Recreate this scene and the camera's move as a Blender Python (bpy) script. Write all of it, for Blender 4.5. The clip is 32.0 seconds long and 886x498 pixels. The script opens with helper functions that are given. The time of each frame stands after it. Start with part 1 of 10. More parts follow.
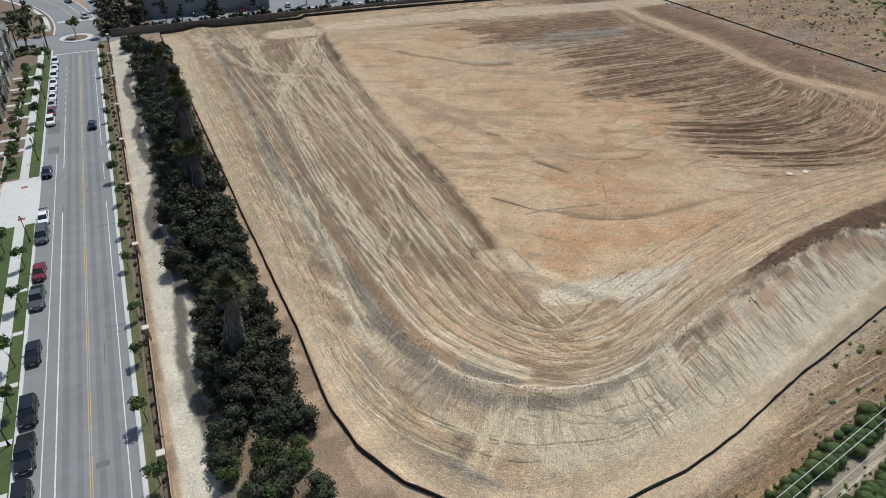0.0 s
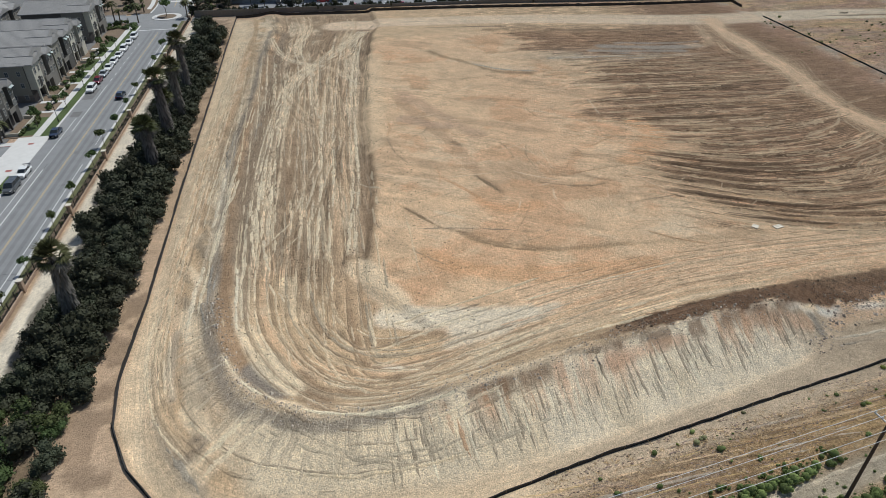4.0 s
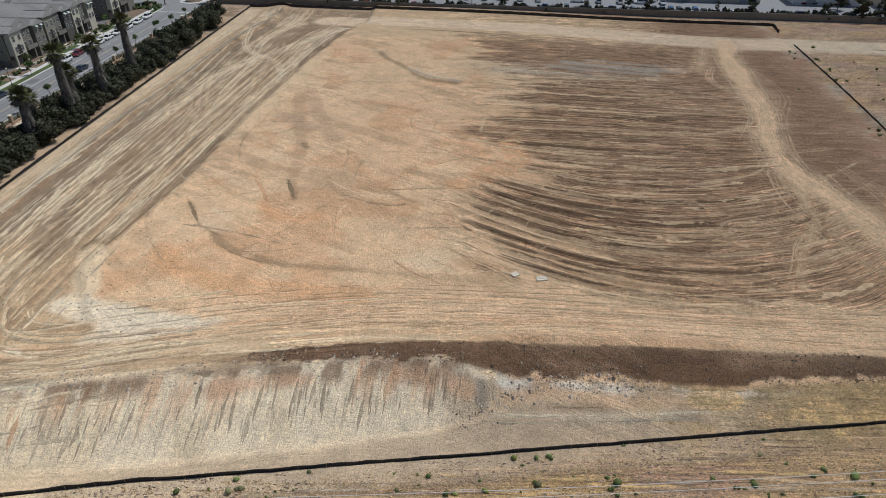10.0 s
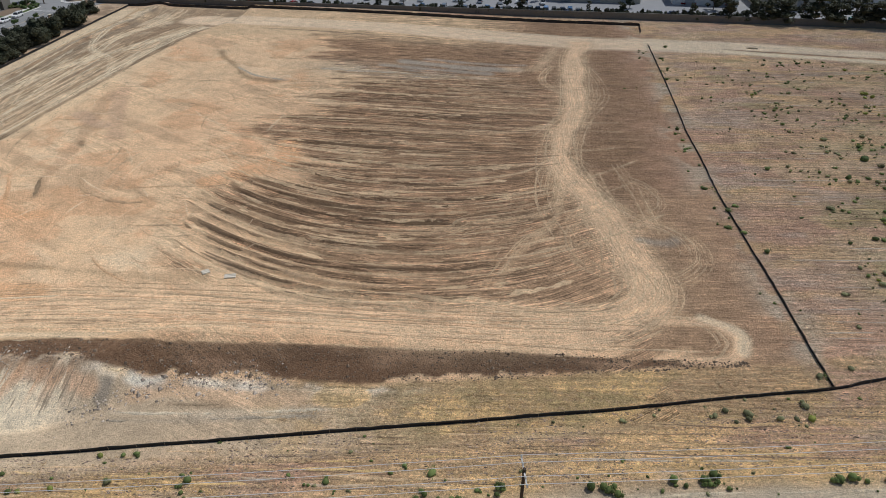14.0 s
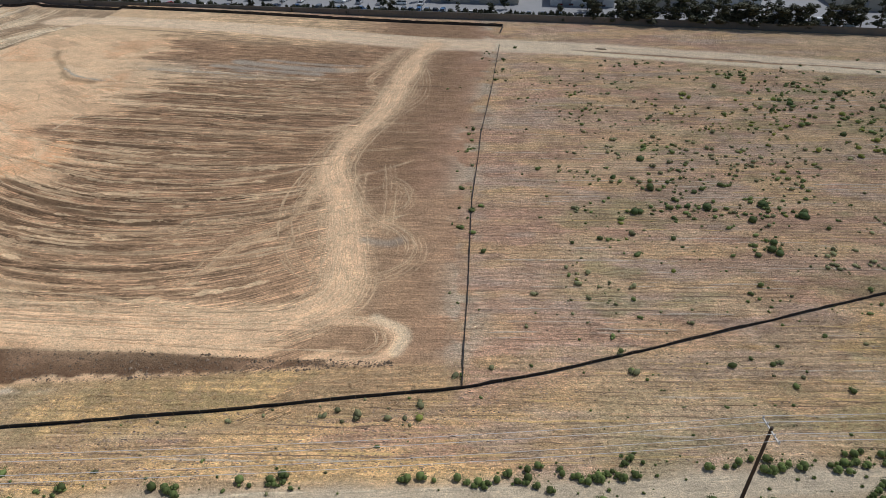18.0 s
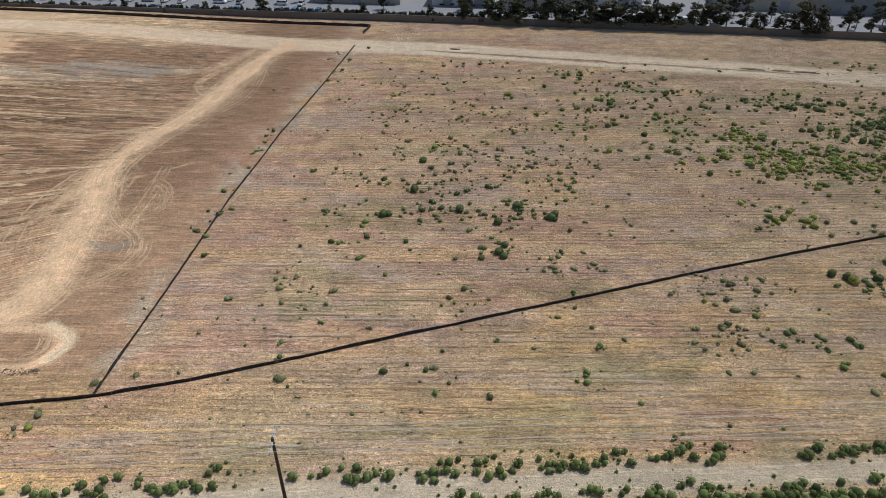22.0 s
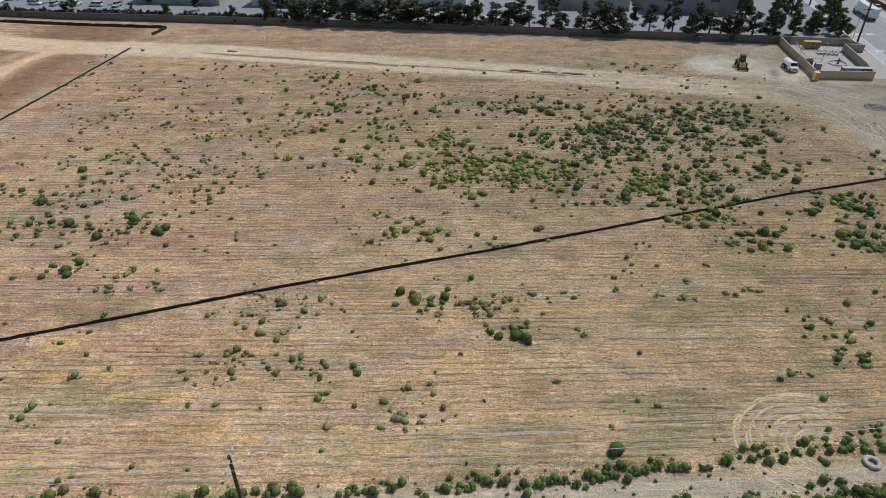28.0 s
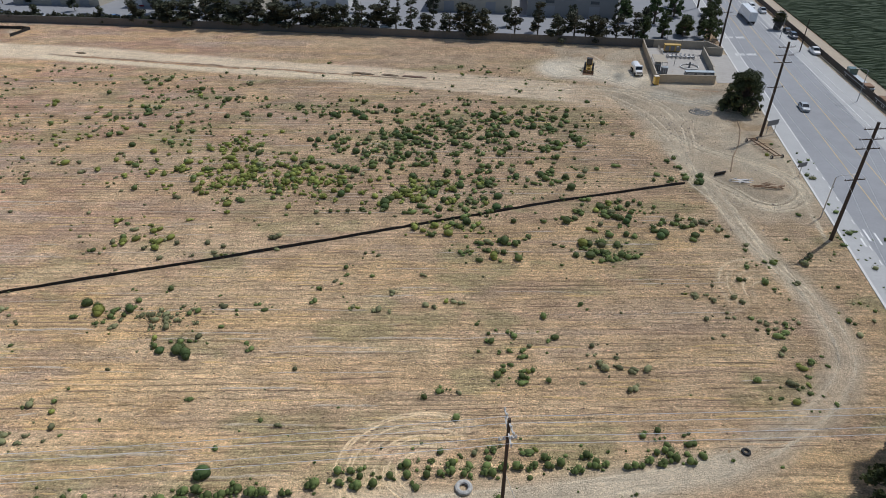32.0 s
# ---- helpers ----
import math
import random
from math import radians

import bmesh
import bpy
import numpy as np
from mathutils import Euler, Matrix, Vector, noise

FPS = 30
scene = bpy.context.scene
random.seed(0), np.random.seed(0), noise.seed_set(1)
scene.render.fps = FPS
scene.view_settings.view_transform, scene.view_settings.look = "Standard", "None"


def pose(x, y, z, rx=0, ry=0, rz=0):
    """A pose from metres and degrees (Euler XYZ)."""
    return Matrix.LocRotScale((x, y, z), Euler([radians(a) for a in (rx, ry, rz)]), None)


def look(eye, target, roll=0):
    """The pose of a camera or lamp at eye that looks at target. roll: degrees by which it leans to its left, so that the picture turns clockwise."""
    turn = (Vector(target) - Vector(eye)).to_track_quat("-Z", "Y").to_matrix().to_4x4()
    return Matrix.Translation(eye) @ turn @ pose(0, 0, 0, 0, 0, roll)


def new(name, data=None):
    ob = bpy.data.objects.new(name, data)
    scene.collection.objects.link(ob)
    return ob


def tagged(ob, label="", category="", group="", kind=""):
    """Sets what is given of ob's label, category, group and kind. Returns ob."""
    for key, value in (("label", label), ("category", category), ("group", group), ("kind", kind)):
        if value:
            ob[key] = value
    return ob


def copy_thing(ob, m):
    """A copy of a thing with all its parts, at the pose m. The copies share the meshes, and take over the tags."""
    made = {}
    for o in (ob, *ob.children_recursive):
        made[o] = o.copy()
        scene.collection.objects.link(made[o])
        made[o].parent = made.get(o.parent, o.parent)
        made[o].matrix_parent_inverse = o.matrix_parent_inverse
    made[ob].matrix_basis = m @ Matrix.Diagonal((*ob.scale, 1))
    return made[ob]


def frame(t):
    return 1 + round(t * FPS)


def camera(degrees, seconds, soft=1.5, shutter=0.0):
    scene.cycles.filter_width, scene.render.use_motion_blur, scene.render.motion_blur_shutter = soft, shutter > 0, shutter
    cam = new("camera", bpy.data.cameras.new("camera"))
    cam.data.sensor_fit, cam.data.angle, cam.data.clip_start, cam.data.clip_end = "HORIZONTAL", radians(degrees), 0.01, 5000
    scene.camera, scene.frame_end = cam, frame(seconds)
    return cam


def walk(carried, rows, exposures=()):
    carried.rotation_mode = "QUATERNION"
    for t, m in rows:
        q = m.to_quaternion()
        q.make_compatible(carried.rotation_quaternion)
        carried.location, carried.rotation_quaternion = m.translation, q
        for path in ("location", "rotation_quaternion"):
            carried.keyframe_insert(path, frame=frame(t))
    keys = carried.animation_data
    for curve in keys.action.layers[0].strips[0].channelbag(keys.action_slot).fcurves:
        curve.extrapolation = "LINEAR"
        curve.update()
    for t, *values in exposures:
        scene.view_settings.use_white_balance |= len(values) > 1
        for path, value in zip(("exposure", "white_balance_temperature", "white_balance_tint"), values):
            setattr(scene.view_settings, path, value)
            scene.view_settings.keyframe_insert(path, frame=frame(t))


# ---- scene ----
cam = camera(69.88, 32.0, soft=0.7)
# seconds, eye in metres, heading to the right of north, pitch, lean
PATH = [
    (0, -0.00, 0.00, 59.40, 29.407, -33.923, -0.136),
    (0.5, 5.18, -1.68, 59.52, 27.340, -34.186, -0.180),
    (1, 10.38, -3.39, 59.63, 25.329, -34.353, -0.220),
    (2, 20.60, -6.77, 59.63, 21.384, -34.389, -0.333),
    (3, 30.86, -9.62, 59.41, 17.465, -34.261, -0.377),
    (4, 41.05, -11.86, 58.88, 13.486, -33.953, -0.450),
    (4.5, 46.18, -12.66, 58.59, 11.520, -33.950, -0.418),
    (6.5, 66.15, -13.92, 58.13, 3.751, -33.898, -0.056),
    (7, 71.32, -13.88, 57.98, 1.549, -33.843, -0.042),
    (7.5, 76.47, -13.72, 57.85, -0.490, -33.799, -0.054),
    (8, 81.89, -13.54, 57.80, -1.460, -33.771, -0.139),
    (9, 92.42, -13.06, 57.82, -1.400, -33.804, -0.118),
    (10, 103.29, -12.68, 57.77, -1.322, -33.823, -0.093),
    (11, 114.38, -12.46, 57.67, -1.230, -33.824, -0.059),
    (12, 125.55, -12.32, 57.52, -1.127, -33.803, -0.017),
    (13, 136.76, -12.10, 57.27, -1.026, -33.761, 0.041),
    (14, 147.87, -11.79, 57.04, -0.922, -33.699, 0.101),
    (14.5, 153.44, -11.69, 56.96, -0.864, -33.673, 0.129),
    (16.5, 175.90, -11.36, 56.95, -0.576, -33.619, 0.219),
    (17, 181.48, -11.35, 56.96, -0.504, -33.605, 0.233),
    (18, 192.67, -11.20, 56.91, -0.375, -33.578, 0.258),
    (19, 203.83, -11.13, 56.91, -0.280, -33.563, 0.278),
    (20, 214.54, -11.17, 57.04, -0.189, -33.564, 0.278),
    (21, 225.47, -10.51, 56.93, -0.088, -33.573, 0.250),
    (22, 236.44, -9.48, 56.74, 0.024, -33.579, 0.186),
    (23, 247.07, -8.64, 56.40, 0.133, -33.576, 0.107),
    (24, 257.90, -7.82, 55.98, 0.233, -33.567, 0.039),
    (25, 268.64, -6.66, 55.73, 0.307, -33.556, 0.005),
    (25.5, 274.02, -6.02, 55.63, 0.342, -33.553, -0.005),
    (27.5, 295.72, -3.73, 55.62, 0.479, -33.573, 0.019),
    (28, 301.15, -3.07, 55.42, 0.512, -33.578, 0.039),
    (29, 311.88, -1.77, 55.00, 0.580, -33.581, 0.083),
    (30, 322.77, -1.12, 55.02, 0.648, -33.551, 0.131),
    (31, 333.49, -0.64, 55.05, 0.699, -33.498, 0.193),
    (32, 343.74, -0.14, 54.75, 0.720, -33.437, 0.274),
]
walk(cam, [(t, pose(x, y, z, 90 + pitch, 0, -yaw) @ pose(0, 0, 0, 0, 0, roll)) for t, x, y, z, yaw, pitch, roll in PATH], exposures=[(0, -0.01, 6230, 6), (4, -0.05, 6300, 6), (8, -0.22, 6330, 8), (13, -0.22, 6350, 9), (20, -0.17, 6330, 10), (25, -0.14, 6260, 10), (32, -0.13, 6140, 10)])
# ---- light ----
SUN_AZ, SUN_EL = radians(52), radians(60)      # azimuth from north towards east, height
world = bpy.data.worlds.new("sky")
scene.world = world
world.use_nodes = True
wn = world.node_tree.nodes
sky = wn.new("ShaderNodeTexSky")
sky.sky_type, sky.sun_disc = "NISHITA", False
sky.sun_elevation, sky.sun_rotation = SUN_EL, SUN_AZ
sky.air_density, sky.dust_density, sky.ozone_density = 1.0, 1.5, 1.0
world.node_tree.links.new(sky.outputs[0], wn["Background"].inputs[0])
wn["Background"].inputs[1].default_value = 0.085
sun = new("sun", bpy.data.lights.new("sun", "SUN"))
sun.data.energy, sun.data.angle, sun.data.color = 3.4, radians(0.6), (1.0, 0.975, 0.945)
sun_from = Vector((math.sin(SUN_AZ) * math.cos(SUN_EL), math.cos(SUN_AZ) * math.cos(SUN_EL), math.sin(SUN_EL)))
sun.matrix_world = look(sun_from * 400 + Vector((200, 100, 0)), (200, 100, 0))
# ---- materials ----
def material(name, color, rough=0.8, metal=0.0, grain=0.0, scale=8.0, spread=0.0, bump=0.0, fine=0.0):
    """A procedural surface: base colour, two scales of variation, a spread between objects, fine relief."""
    m = bpy.data.materials.new(name)
    m.use_nodes = True
    n, l = m.node_tree.nodes, m.node_tree.links
    b = n["Principled BSDF"]
    b.inputs["Base Color"].default_value = (*color, 1)
    b.inputs["Roughness"].default_value, b.inputs["Metallic"].default_value = rough, metal
    if grain or spread:
        geo = n.new("ShaderNodeNewGeometry")
        hsv = n.new("ShaderNodeHueSaturation")
        hsv.inputs["Color"].default_value = (*color, 1)
        total = None
        for sc, amount in ((scale, grain), (scale * 0.13, grain * 0.8), (scale * 7, fine)):
            if not amount:
                continue
            t = n.new("ShaderNodeTexNoise")
            t.inputs["Scale"].default_value, t.inputs["Detail"].default_value = sc, 4
            l.new(geo.outputs["Position"], t.inputs["Vector"])
            k = n.new("ShaderNodeMath")
            k.operation = "MULTIPLY_ADD"
            k.inputs[1].default_value, k.inputs[2].default_value = 2.4 * amount, (1.0 if total is None else 0.0) - 1.2 * amount
            l.new(t.outputs["Fac"], k.inputs[0])
            if total is None:
                total = k.outputs[0]
            else:
                a = n.new("ShaderNodeMath")
                a.operation = "ADD"
                l.new(total, a.inputs[0])
                l.new(k.outputs[0], a.inputs[1])
                total = a.outputs[0]
        if spread:
            o = n.new("ShaderNodeObjectInfo")
            k = n.new("ShaderNodeMath")
            k.operation = "MULTIPLY_ADD"
            k.inputs[1].default_value, k.inputs[2].default_value = 2 * spread, (1.0 if total is None else 0.0) - spread
            l.new(o.outputs["Random"], k.inputs[0])
            if total is None:
                total = k.outputs[0]
            else:
                a = n.new("ShaderNodeMath")
                a.operation = "ADD"
                l.new(total, a.inputs[0])
                l.new(k.outputs[0], a.inputs[1])
                total = a.outputs[0]
        l.new(total, hsv.inputs["Value"])
        l.new(hsv.outputs[0], b.inputs["Base Color"])
    if bump:
        t = n.new("ShaderNodeTexNoise")
        t.inputs["Scale"].default_value, t.inputs["Detail"].default_value = scale * 2, 5
        geo = n.new("ShaderNodeNewGeometry")
        l.new(geo.outputs["Position"], t.inputs["Vector"])
        bp = n.new("ShaderNodeBump")
        bp.inputs["Strength"].default_value, bp.inputs["Distance"].default_value = bump, 0.05
        l.new(t.outputs["Fac"], bp.inputs["Height"])
        l.new(bp.outputs[0], b.inputs["Normal"])
    return m


ASPHALT = material("asphalt", (0.215, 0.218, 0.218), 0.9, 0, 0.13, 0.5, 0, 0.2, 0.10)
CONCRETE = material("concrete", (0.54, 0.53, 0.505), 0.85, 0, 0.10, 0.8, 0.03, 0.15, 0.05)
BLACK_CLOTH = material("silt_cloth", (0.018, 0.017, 0.016), 0.75, 0, 0.25, 2.0, 0, 0.4)
WOOD_STAKE = material("stake_wood", (0.22, 0.16, 0.10), 0.85, 0, 0.2, 3.0, 0.2)
POLE_WOOD = material("pole_wood", (0.055, 0.040, 0.030), 0.85, 0, 0.25, 2.0, 0.1, 0.3)
STEEL = material("galvanised_steel", (0.42, 0.42, 0.42), 0.5, 0.6, 0.1, 3.0)
WIRE = material("wire", (0.78, 0.78, 0.76), 0.5, 0.3)
WALL_BLOCK = material("wall_block", (0.125, 0.12, 0.108), 0.9, 0, 0.15, 1.5, 0.05, 0.3)
WHITE_PAINT = material("line_white", (0.62, 0.62, 0.60), 0.8, 0, 0.3, 2.0)
YELLOW_PAINT = material("line_yellow", (0.48, 0.36, 0.18), 0.8, 0, 0.3, 2.0)
TRUNK = material("bark", (0.11, 0.085, 0.062), 0.9, 0, 0.25, 4.0, 0.15, 0.5)


def leafy(name, color, spread=0.15, island=0.35):
    """Foliage: the colour varies from clump to clump and from plant to plant."""
    m = bpy.data.materials.new(name)
    m.use_nodes = True
    n, l = m.node_tree.nodes, m.node_tree.links
    b = n["Principled BSDF"]
    b.inputs["Roughness"].default_value = 0.7
    b.inputs["Specular IOR Level"].default_value = 0.2
    geo, obj, hsv = n.new("ShaderNodeNewGeometry"), n.new("ShaderNodeObjectInfo"), n.new("ShaderNodeHueSaturation")
    hsv.inputs["Color"].default_value = (*color, 1)
    a, c = n.new("ShaderNodeMath"), n.new("ShaderNodeMath")
    a.operation = c.operation = "MULTIPLY_ADD"
    a.inputs[1].default_value, a.inputs[2].default_value = 2 * island, 1 - island - spread
    l.new(geo.outputs["Random Per Island"], a.inputs[0])
    c.inputs[1].default_value = 2 * spread
    l.new(obj.outputs["Random"], c.inputs[0])
    l.new(a.outputs[0], c.inputs[2])
    l.new(c.outputs[0], hsv.inputs["Value"])
    h = n.new("ShaderNodeMath")
    h.operation = "MULTIPLY_ADD"
    h.inputs[1].default_value, h.inputs[2].default_value = 0.05, 0.475
    l.new(obj.outputs["Random"], h.inputs[0])
    l.new(h.outputs[0], hsv.inputs["Hue"])
    l.new(hsv.outputs[0], b.inputs["Base Color"])
    return m


LEAF_DARK = leafy("leaf_dark", (0.046, 0.050, 0.029))
LEAF_MID = leafy("leaf_mid", (0.062, 0.082, 0.028))
LEAF_WEED = leafy("leaf_weed", (0.118, 0.158, 0.050), 0.2, 0.45)
LEAF_LIME = leafy("leaf_lime", (0.205, 0.235, 0.055), 0.2)
LEAF_STREET = leafy("leaf_street", (0.085, 0.115, 0.04))
PALM_GREEN = leafy("palm_green", (0.078, 0.080, 0.032))
PALM_DRY = leafy("palm_dry", (0.125, 0.115, 0.102), 0.1, 0.5)


# ---- building helpers ----
def mesh_of(bm, name, mat, smooth=False):
    me = bpy.data.meshes.new(name)
    bm.to_mesh(me)
    bm.free()
    for m in mat if isinstance(mat, (list, tuple)) else (mat,):
        me.materials.append(m)
    if smooth:
        me.polygons.foreach_set("use_smooth", [True] * len(me.polygons))
    return me


def part(name, bm, mat, parent=None, label="", smooth=False):
    """Links a bmesh as one mesh object, under a thing or a part."""
    me = mesh_of(bm, name, mat, smooth) if isinstance(bm, bmesh.types.BMesh) else bm
    ob = new(name, me)
    if parent is not None:
        ob.parent = parent
    if label:
        tagged(ob, label)
    return ob


def thing(name, label, category, group="", kind="", at=None):
    ob = new(name)
    ob.empty_display_size = 0.3
    tagged(ob, label, category, group, kind)
    if at is not None:
        ob.matrix_basis = at
    return ob


def box(bm, x0, x1, y0, y1, z0, z1, bevel=0.0, m=None, mi=0):
    """A box with softened edges."""
    r = bmesh.ops.create_cube(bm, size=1)
    vs = r["verts"]
    for v in vs:
        v.co = Vector((x0 + (v.co.x + 0.5) * (x1 - x0), y0 + (v.co.y + 0.5) * (y1 - y0), z0 + (v.co.z + 0.5) * (z1 - z0)))
    if mi:
        for f in {f for v in vs for f in v.link_faces}:
            f.material_index = mi
    if bevel:
        es = list({e for v in vs for e in v.link_edges})
        g = bmesh.ops.bevel(bm, geom=es, offset=bevel, segments=1, affect="EDGES", profile=0.5)
        vs = list({v for f in g["faces"] for v in f.verts} | {v for v in vs if v.is_valid})
    if m is not None:
        bmesh.ops.transform(bm, matrix=m, verts=vs)
    return vs


def tube(bm, p, q, r0, r1=None, sides=8, caps=True):
    """A tapered round bar from p to q."""
    p, q = Vector(p), Vector(q)
    r1 = r0 if r1 is None else r1
    turn = (q - p).to_track_quat("Z", "Y").to_matrix()
    rings = []
    for c, r in ((p, r0), (q, r1)):
        rings.append([bm.verts.new(c + turn @ Vector((r * math.cos(a), r * math.sin(a), 0))) for a in [2 * math.pi * k / sides for k in range(sides)]])
    for k in range(sides):
        bm.faces.new((rings[0][k], rings[0][(k + 1) % sides], rings[1][(k + 1) % sides], rings[1][k]))
    if caps:
        bm.faces.new(rings[0][::-1])
        bm.faces.new(rings[1])
    return rings


def along(points, step):
    """Points at even steps along a line, each with its heading."""
    out, carry = [], 0.0
    for a, b in zip(points, points[1:]):
        a, b = Vector((*a, 0)), Vector((*b, 0))
        d = (b - a).length
        s = carry
        while s < d:
            c = a.lerp(b, s / d)
            out.append((c.x, c.y, math.atan2(b.y - a.y, b.x - a.x)))
            s += step
        carry = s - d
    return out
# ---- the lie of the land ----
STREET = pose(-15.78, 0, 0, 0, 0, -3.66)       # the street's own frame: x across from the yellow line, y along
LEFT_FENCE = [(24.2, 238), (22.0, 200), (20.0, 158), (17.1, 105), (15.5, 70), (14.2, 54), (14.8, 46), (17.3, 39.5), (21.5, 33.5), (28, 28.8), (36, 26.0)]
NEAR_FENCE = [(36, 26.0), (45, 25.4), (54, 26.2), (69, 28.6), (88.5, 30.8), (111, 33.4), (142, 37.0), (166.7, 39.9), (184, 42.4), (194.7, 43.8), (206.2, 46.7), (225, 52.9), (253, 62.1), (281.5, 71.5), (312, 80.6), (347, 92.0), (366.6, 98.3), (390.6, 104.8)]
CROSS_FENCE = [(194.7, 44.0), (195.2, 53.4), (196.0, 66), (196.8, 82), (197.2, 90), (199.0, 108), (200.3, 122.5), (203.8, 148), (208.8, 190.5)]
FAR_FENCE = [(24.2, 238), (94, 227.6), (156, 220), (211.5, 213.4), (209.6, 203)]
FAR_WALL = [(9.5, 243.0), (114, 231.5), (213, 221.2), (288, 212.2), (349, 202.6), (406.5, 194.0)]
HAUL = [(60, 214), (110, 205), (150, 199), (186, 192.5), (215, 189.5), (240, 184), (286, 173.5), (330, 164), (362, 156), (388, 148)]
HAUL_CUT = [(188, 192), (183, 175), (181, 160), (177.5, 135), (172, 118), (169.8, 103), (173.7, 89), (176.6, 73), (177.5, 63), (172, 56.5), (160, 54), (140, 53), (118, 54), (95, 54), (72, 53)]
EAST_TRACK = [(386, 150), (394, 138), (397, 130), (394.5, 108), (394.5, 86), (396.5, 72), (395, 58), (386, 48.5), (374.5, 42.3), (362, 39.6), (340, 37.2), (312, 35.4), (290, 34.0), (250, 32.0), (202, 29.0), (160, 26.8), (90, 19.0), (60, 16.3), (30, 12)]


def seg_dist(X, Y, pts):
    """Distance to a line of points, and how far along it the nearest point lies."""
    best, run, at = np.full(X.shape, 1e9), 0.0, np.zeros(X.shape)
    for (ax, ay), (bx, by) in zip(pts, pts[1:]):
        dx, dy = bx - ax, by - ay
        n = math.hypot(dx, dy)
        t = np.clip(((X - ax) * dx + (Y - ay) * dy) / (n * n), 0, 1)
        d = np.hypot(X - ax - t * dx, Y - ay - t * dy)
        near = d < best
        best, at = np.where(near, d, best), np.where(near, run + t * n, at)
        run += n
    return best, at


def sstep(a, b, x):
    t = np.clip((x - a) / (b - a), 0, 1)
    return t * t * (3 - 2 * t)


def table(xs, ys, x):
    return np.interp(x, xs, ys)


def lattice(X, Y, seed):
    """Smooth value noise from 0 to 1."""
    xi, yi = np.floor(X), np.floor(Y)
    fx, fy = X - xi, Y - yi
    fx, fy = fx * fx * (3 - 2 * fx), fy * fy * (3 - 2 * fy)

    def h(a, b):
        v = np.sin(a * 127.1 + b * 311.7 + seed * 74.7) * 43758.5453
        return v - np.floor(v)

    return (h(xi, yi) * (1 - fx) + h(xi + 1, yi) * fx) * (1 - fy) + (h(xi, yi + 1) * (1 - fx) + h(xi + 1, yi + 1) * fx) * fy


def cloud(X, Y, size, seed, rounds=4):
    out, a, total = 0, 1.0, 0.0
    for k in range(rounds):
        out = out + a * lattice(X / size * 2**k, Y / size * 2**k, seed + k)
        total += a
        a *= 0.55
    return out / total


def near_crest(x):
    return table((20, 34, 47, 62, 78, 92, 105, 112, 130, 150, 173, 190), (40, 38.2, 38.2, 40, 42.4, 44.2, 44.6, 49.6, 50.2, 49.2, 48.4, 48.6), x)


def near_toe(x):
    return table((20, 40, 53, 73, 90, 100, 107, 112, 120, 137, 151, 173, 190), (33, 30.0, 29.6, 31.5, 34.4, 36.2, 38.4, 41.8, 43, 42.7, 44.6, 46.6, 47.6), x)


def left_crest(y):
    return table((30, 60, 80, 100, 121, 144, 175, 215), (29, 26.6, 26.6, 27.2, 28.4, 31.2, 34.2, 38), y)


def pad_edge(y):
    return table((40, 55, 63, 75, 95, 128, 160, 194, 210), (60, 52, 47, 49.5, 53, 56.5, 61, 67, 72), y)


def blend_min(a, b, k):
    h = np.clip(0.5 + 0.5 * (b - a) / k, 0, 1)
    return b * (1 - h) + a * h - k * h * (1 - h)


def inside(X, Y):
    """How far a place lies within the rounded rim of the filled ground."""
    return blend_min(X - left_crest(Y), Y - near_crest(X), 16.0)


def height(X, Y):
    top = 3.2 * (1 - sstep(95, 186, X)) * (1 - 0.6 * sstep(180, 225, Y))
    run = np.maximum(near_crest(X) - near_toe(X), 1.5)
    corner = sstep(70, 40, X)
    run = run * (1 - corner) + corner * 10.0
    d = inside(X, Y)
    rise = np.clip(1 + d / run, 0, 1)
    rise = rise * 0.85 + 0.15 * rise * rise * (3 - 2 * rise)
    z = top * rise
    band = sstep(1.2, -1.0, X - pad_edge(Y)) * sstep(-2, 4, d) * sstep(40, 58, Y)
    z = z - 0.75 * band * (1 - 0.55 * sstep(210, 160, Y) * 0)
    face = np.clip(1 - np.abs(rise - 0.5) * 2, 0, 1) * (X < 108)
    z = z + face * 0.75 * (cloud(X + 0.3 * Y, Y * 0.10, 1.9, 5, 3) - 0.5)
    lip = np.exp(-(((d - 0.8) / 1.3) ** 2)) * (X < 120) * (top > 0.5)
    z = z + lip * 0.5 * cloud(X, Y, 3.0, 8, 3)
    return z
# ---- ground ----
def spaced(lo, hi, step, far_lo, far_hi, growth=1.35):
    mid = list(np.arange(lo, hi + step / 2, step))
    a, s = [], step
    while (a[-1] if a else lo) > far_lo:
        s *= growth
        a.append((a[-1] if a else lo) - s)
    b, s = [], step
    while (b[-1] if b else hi) < far_hi:
        s *= growth
        b.append((b[-1] if b else hi) + s)
    return np.array(a[::-1] + mid + b)


def rounded(pts, n=5):
    """The same line with its corners rounded off."""
    p = [pts[0]] + list(pts) + [pts[-1]]
    out = []
    for a, b, c, d in zip(p, p[1:], p[2:], p[3:]):
        for k in range(n):
            t = k / n
            out.append(tuple(0.5 * (2 * b[i] + (c[i] - a[i]) * t + (2 * a[i] - 5 * b[i] + 4 * c[i] - d[i]) * t * t + (3 * b[i] - a[i] - 3 * c[i] + d[i]) * t**3) for i in (0, 1)))
    return out + [pts[-1]]


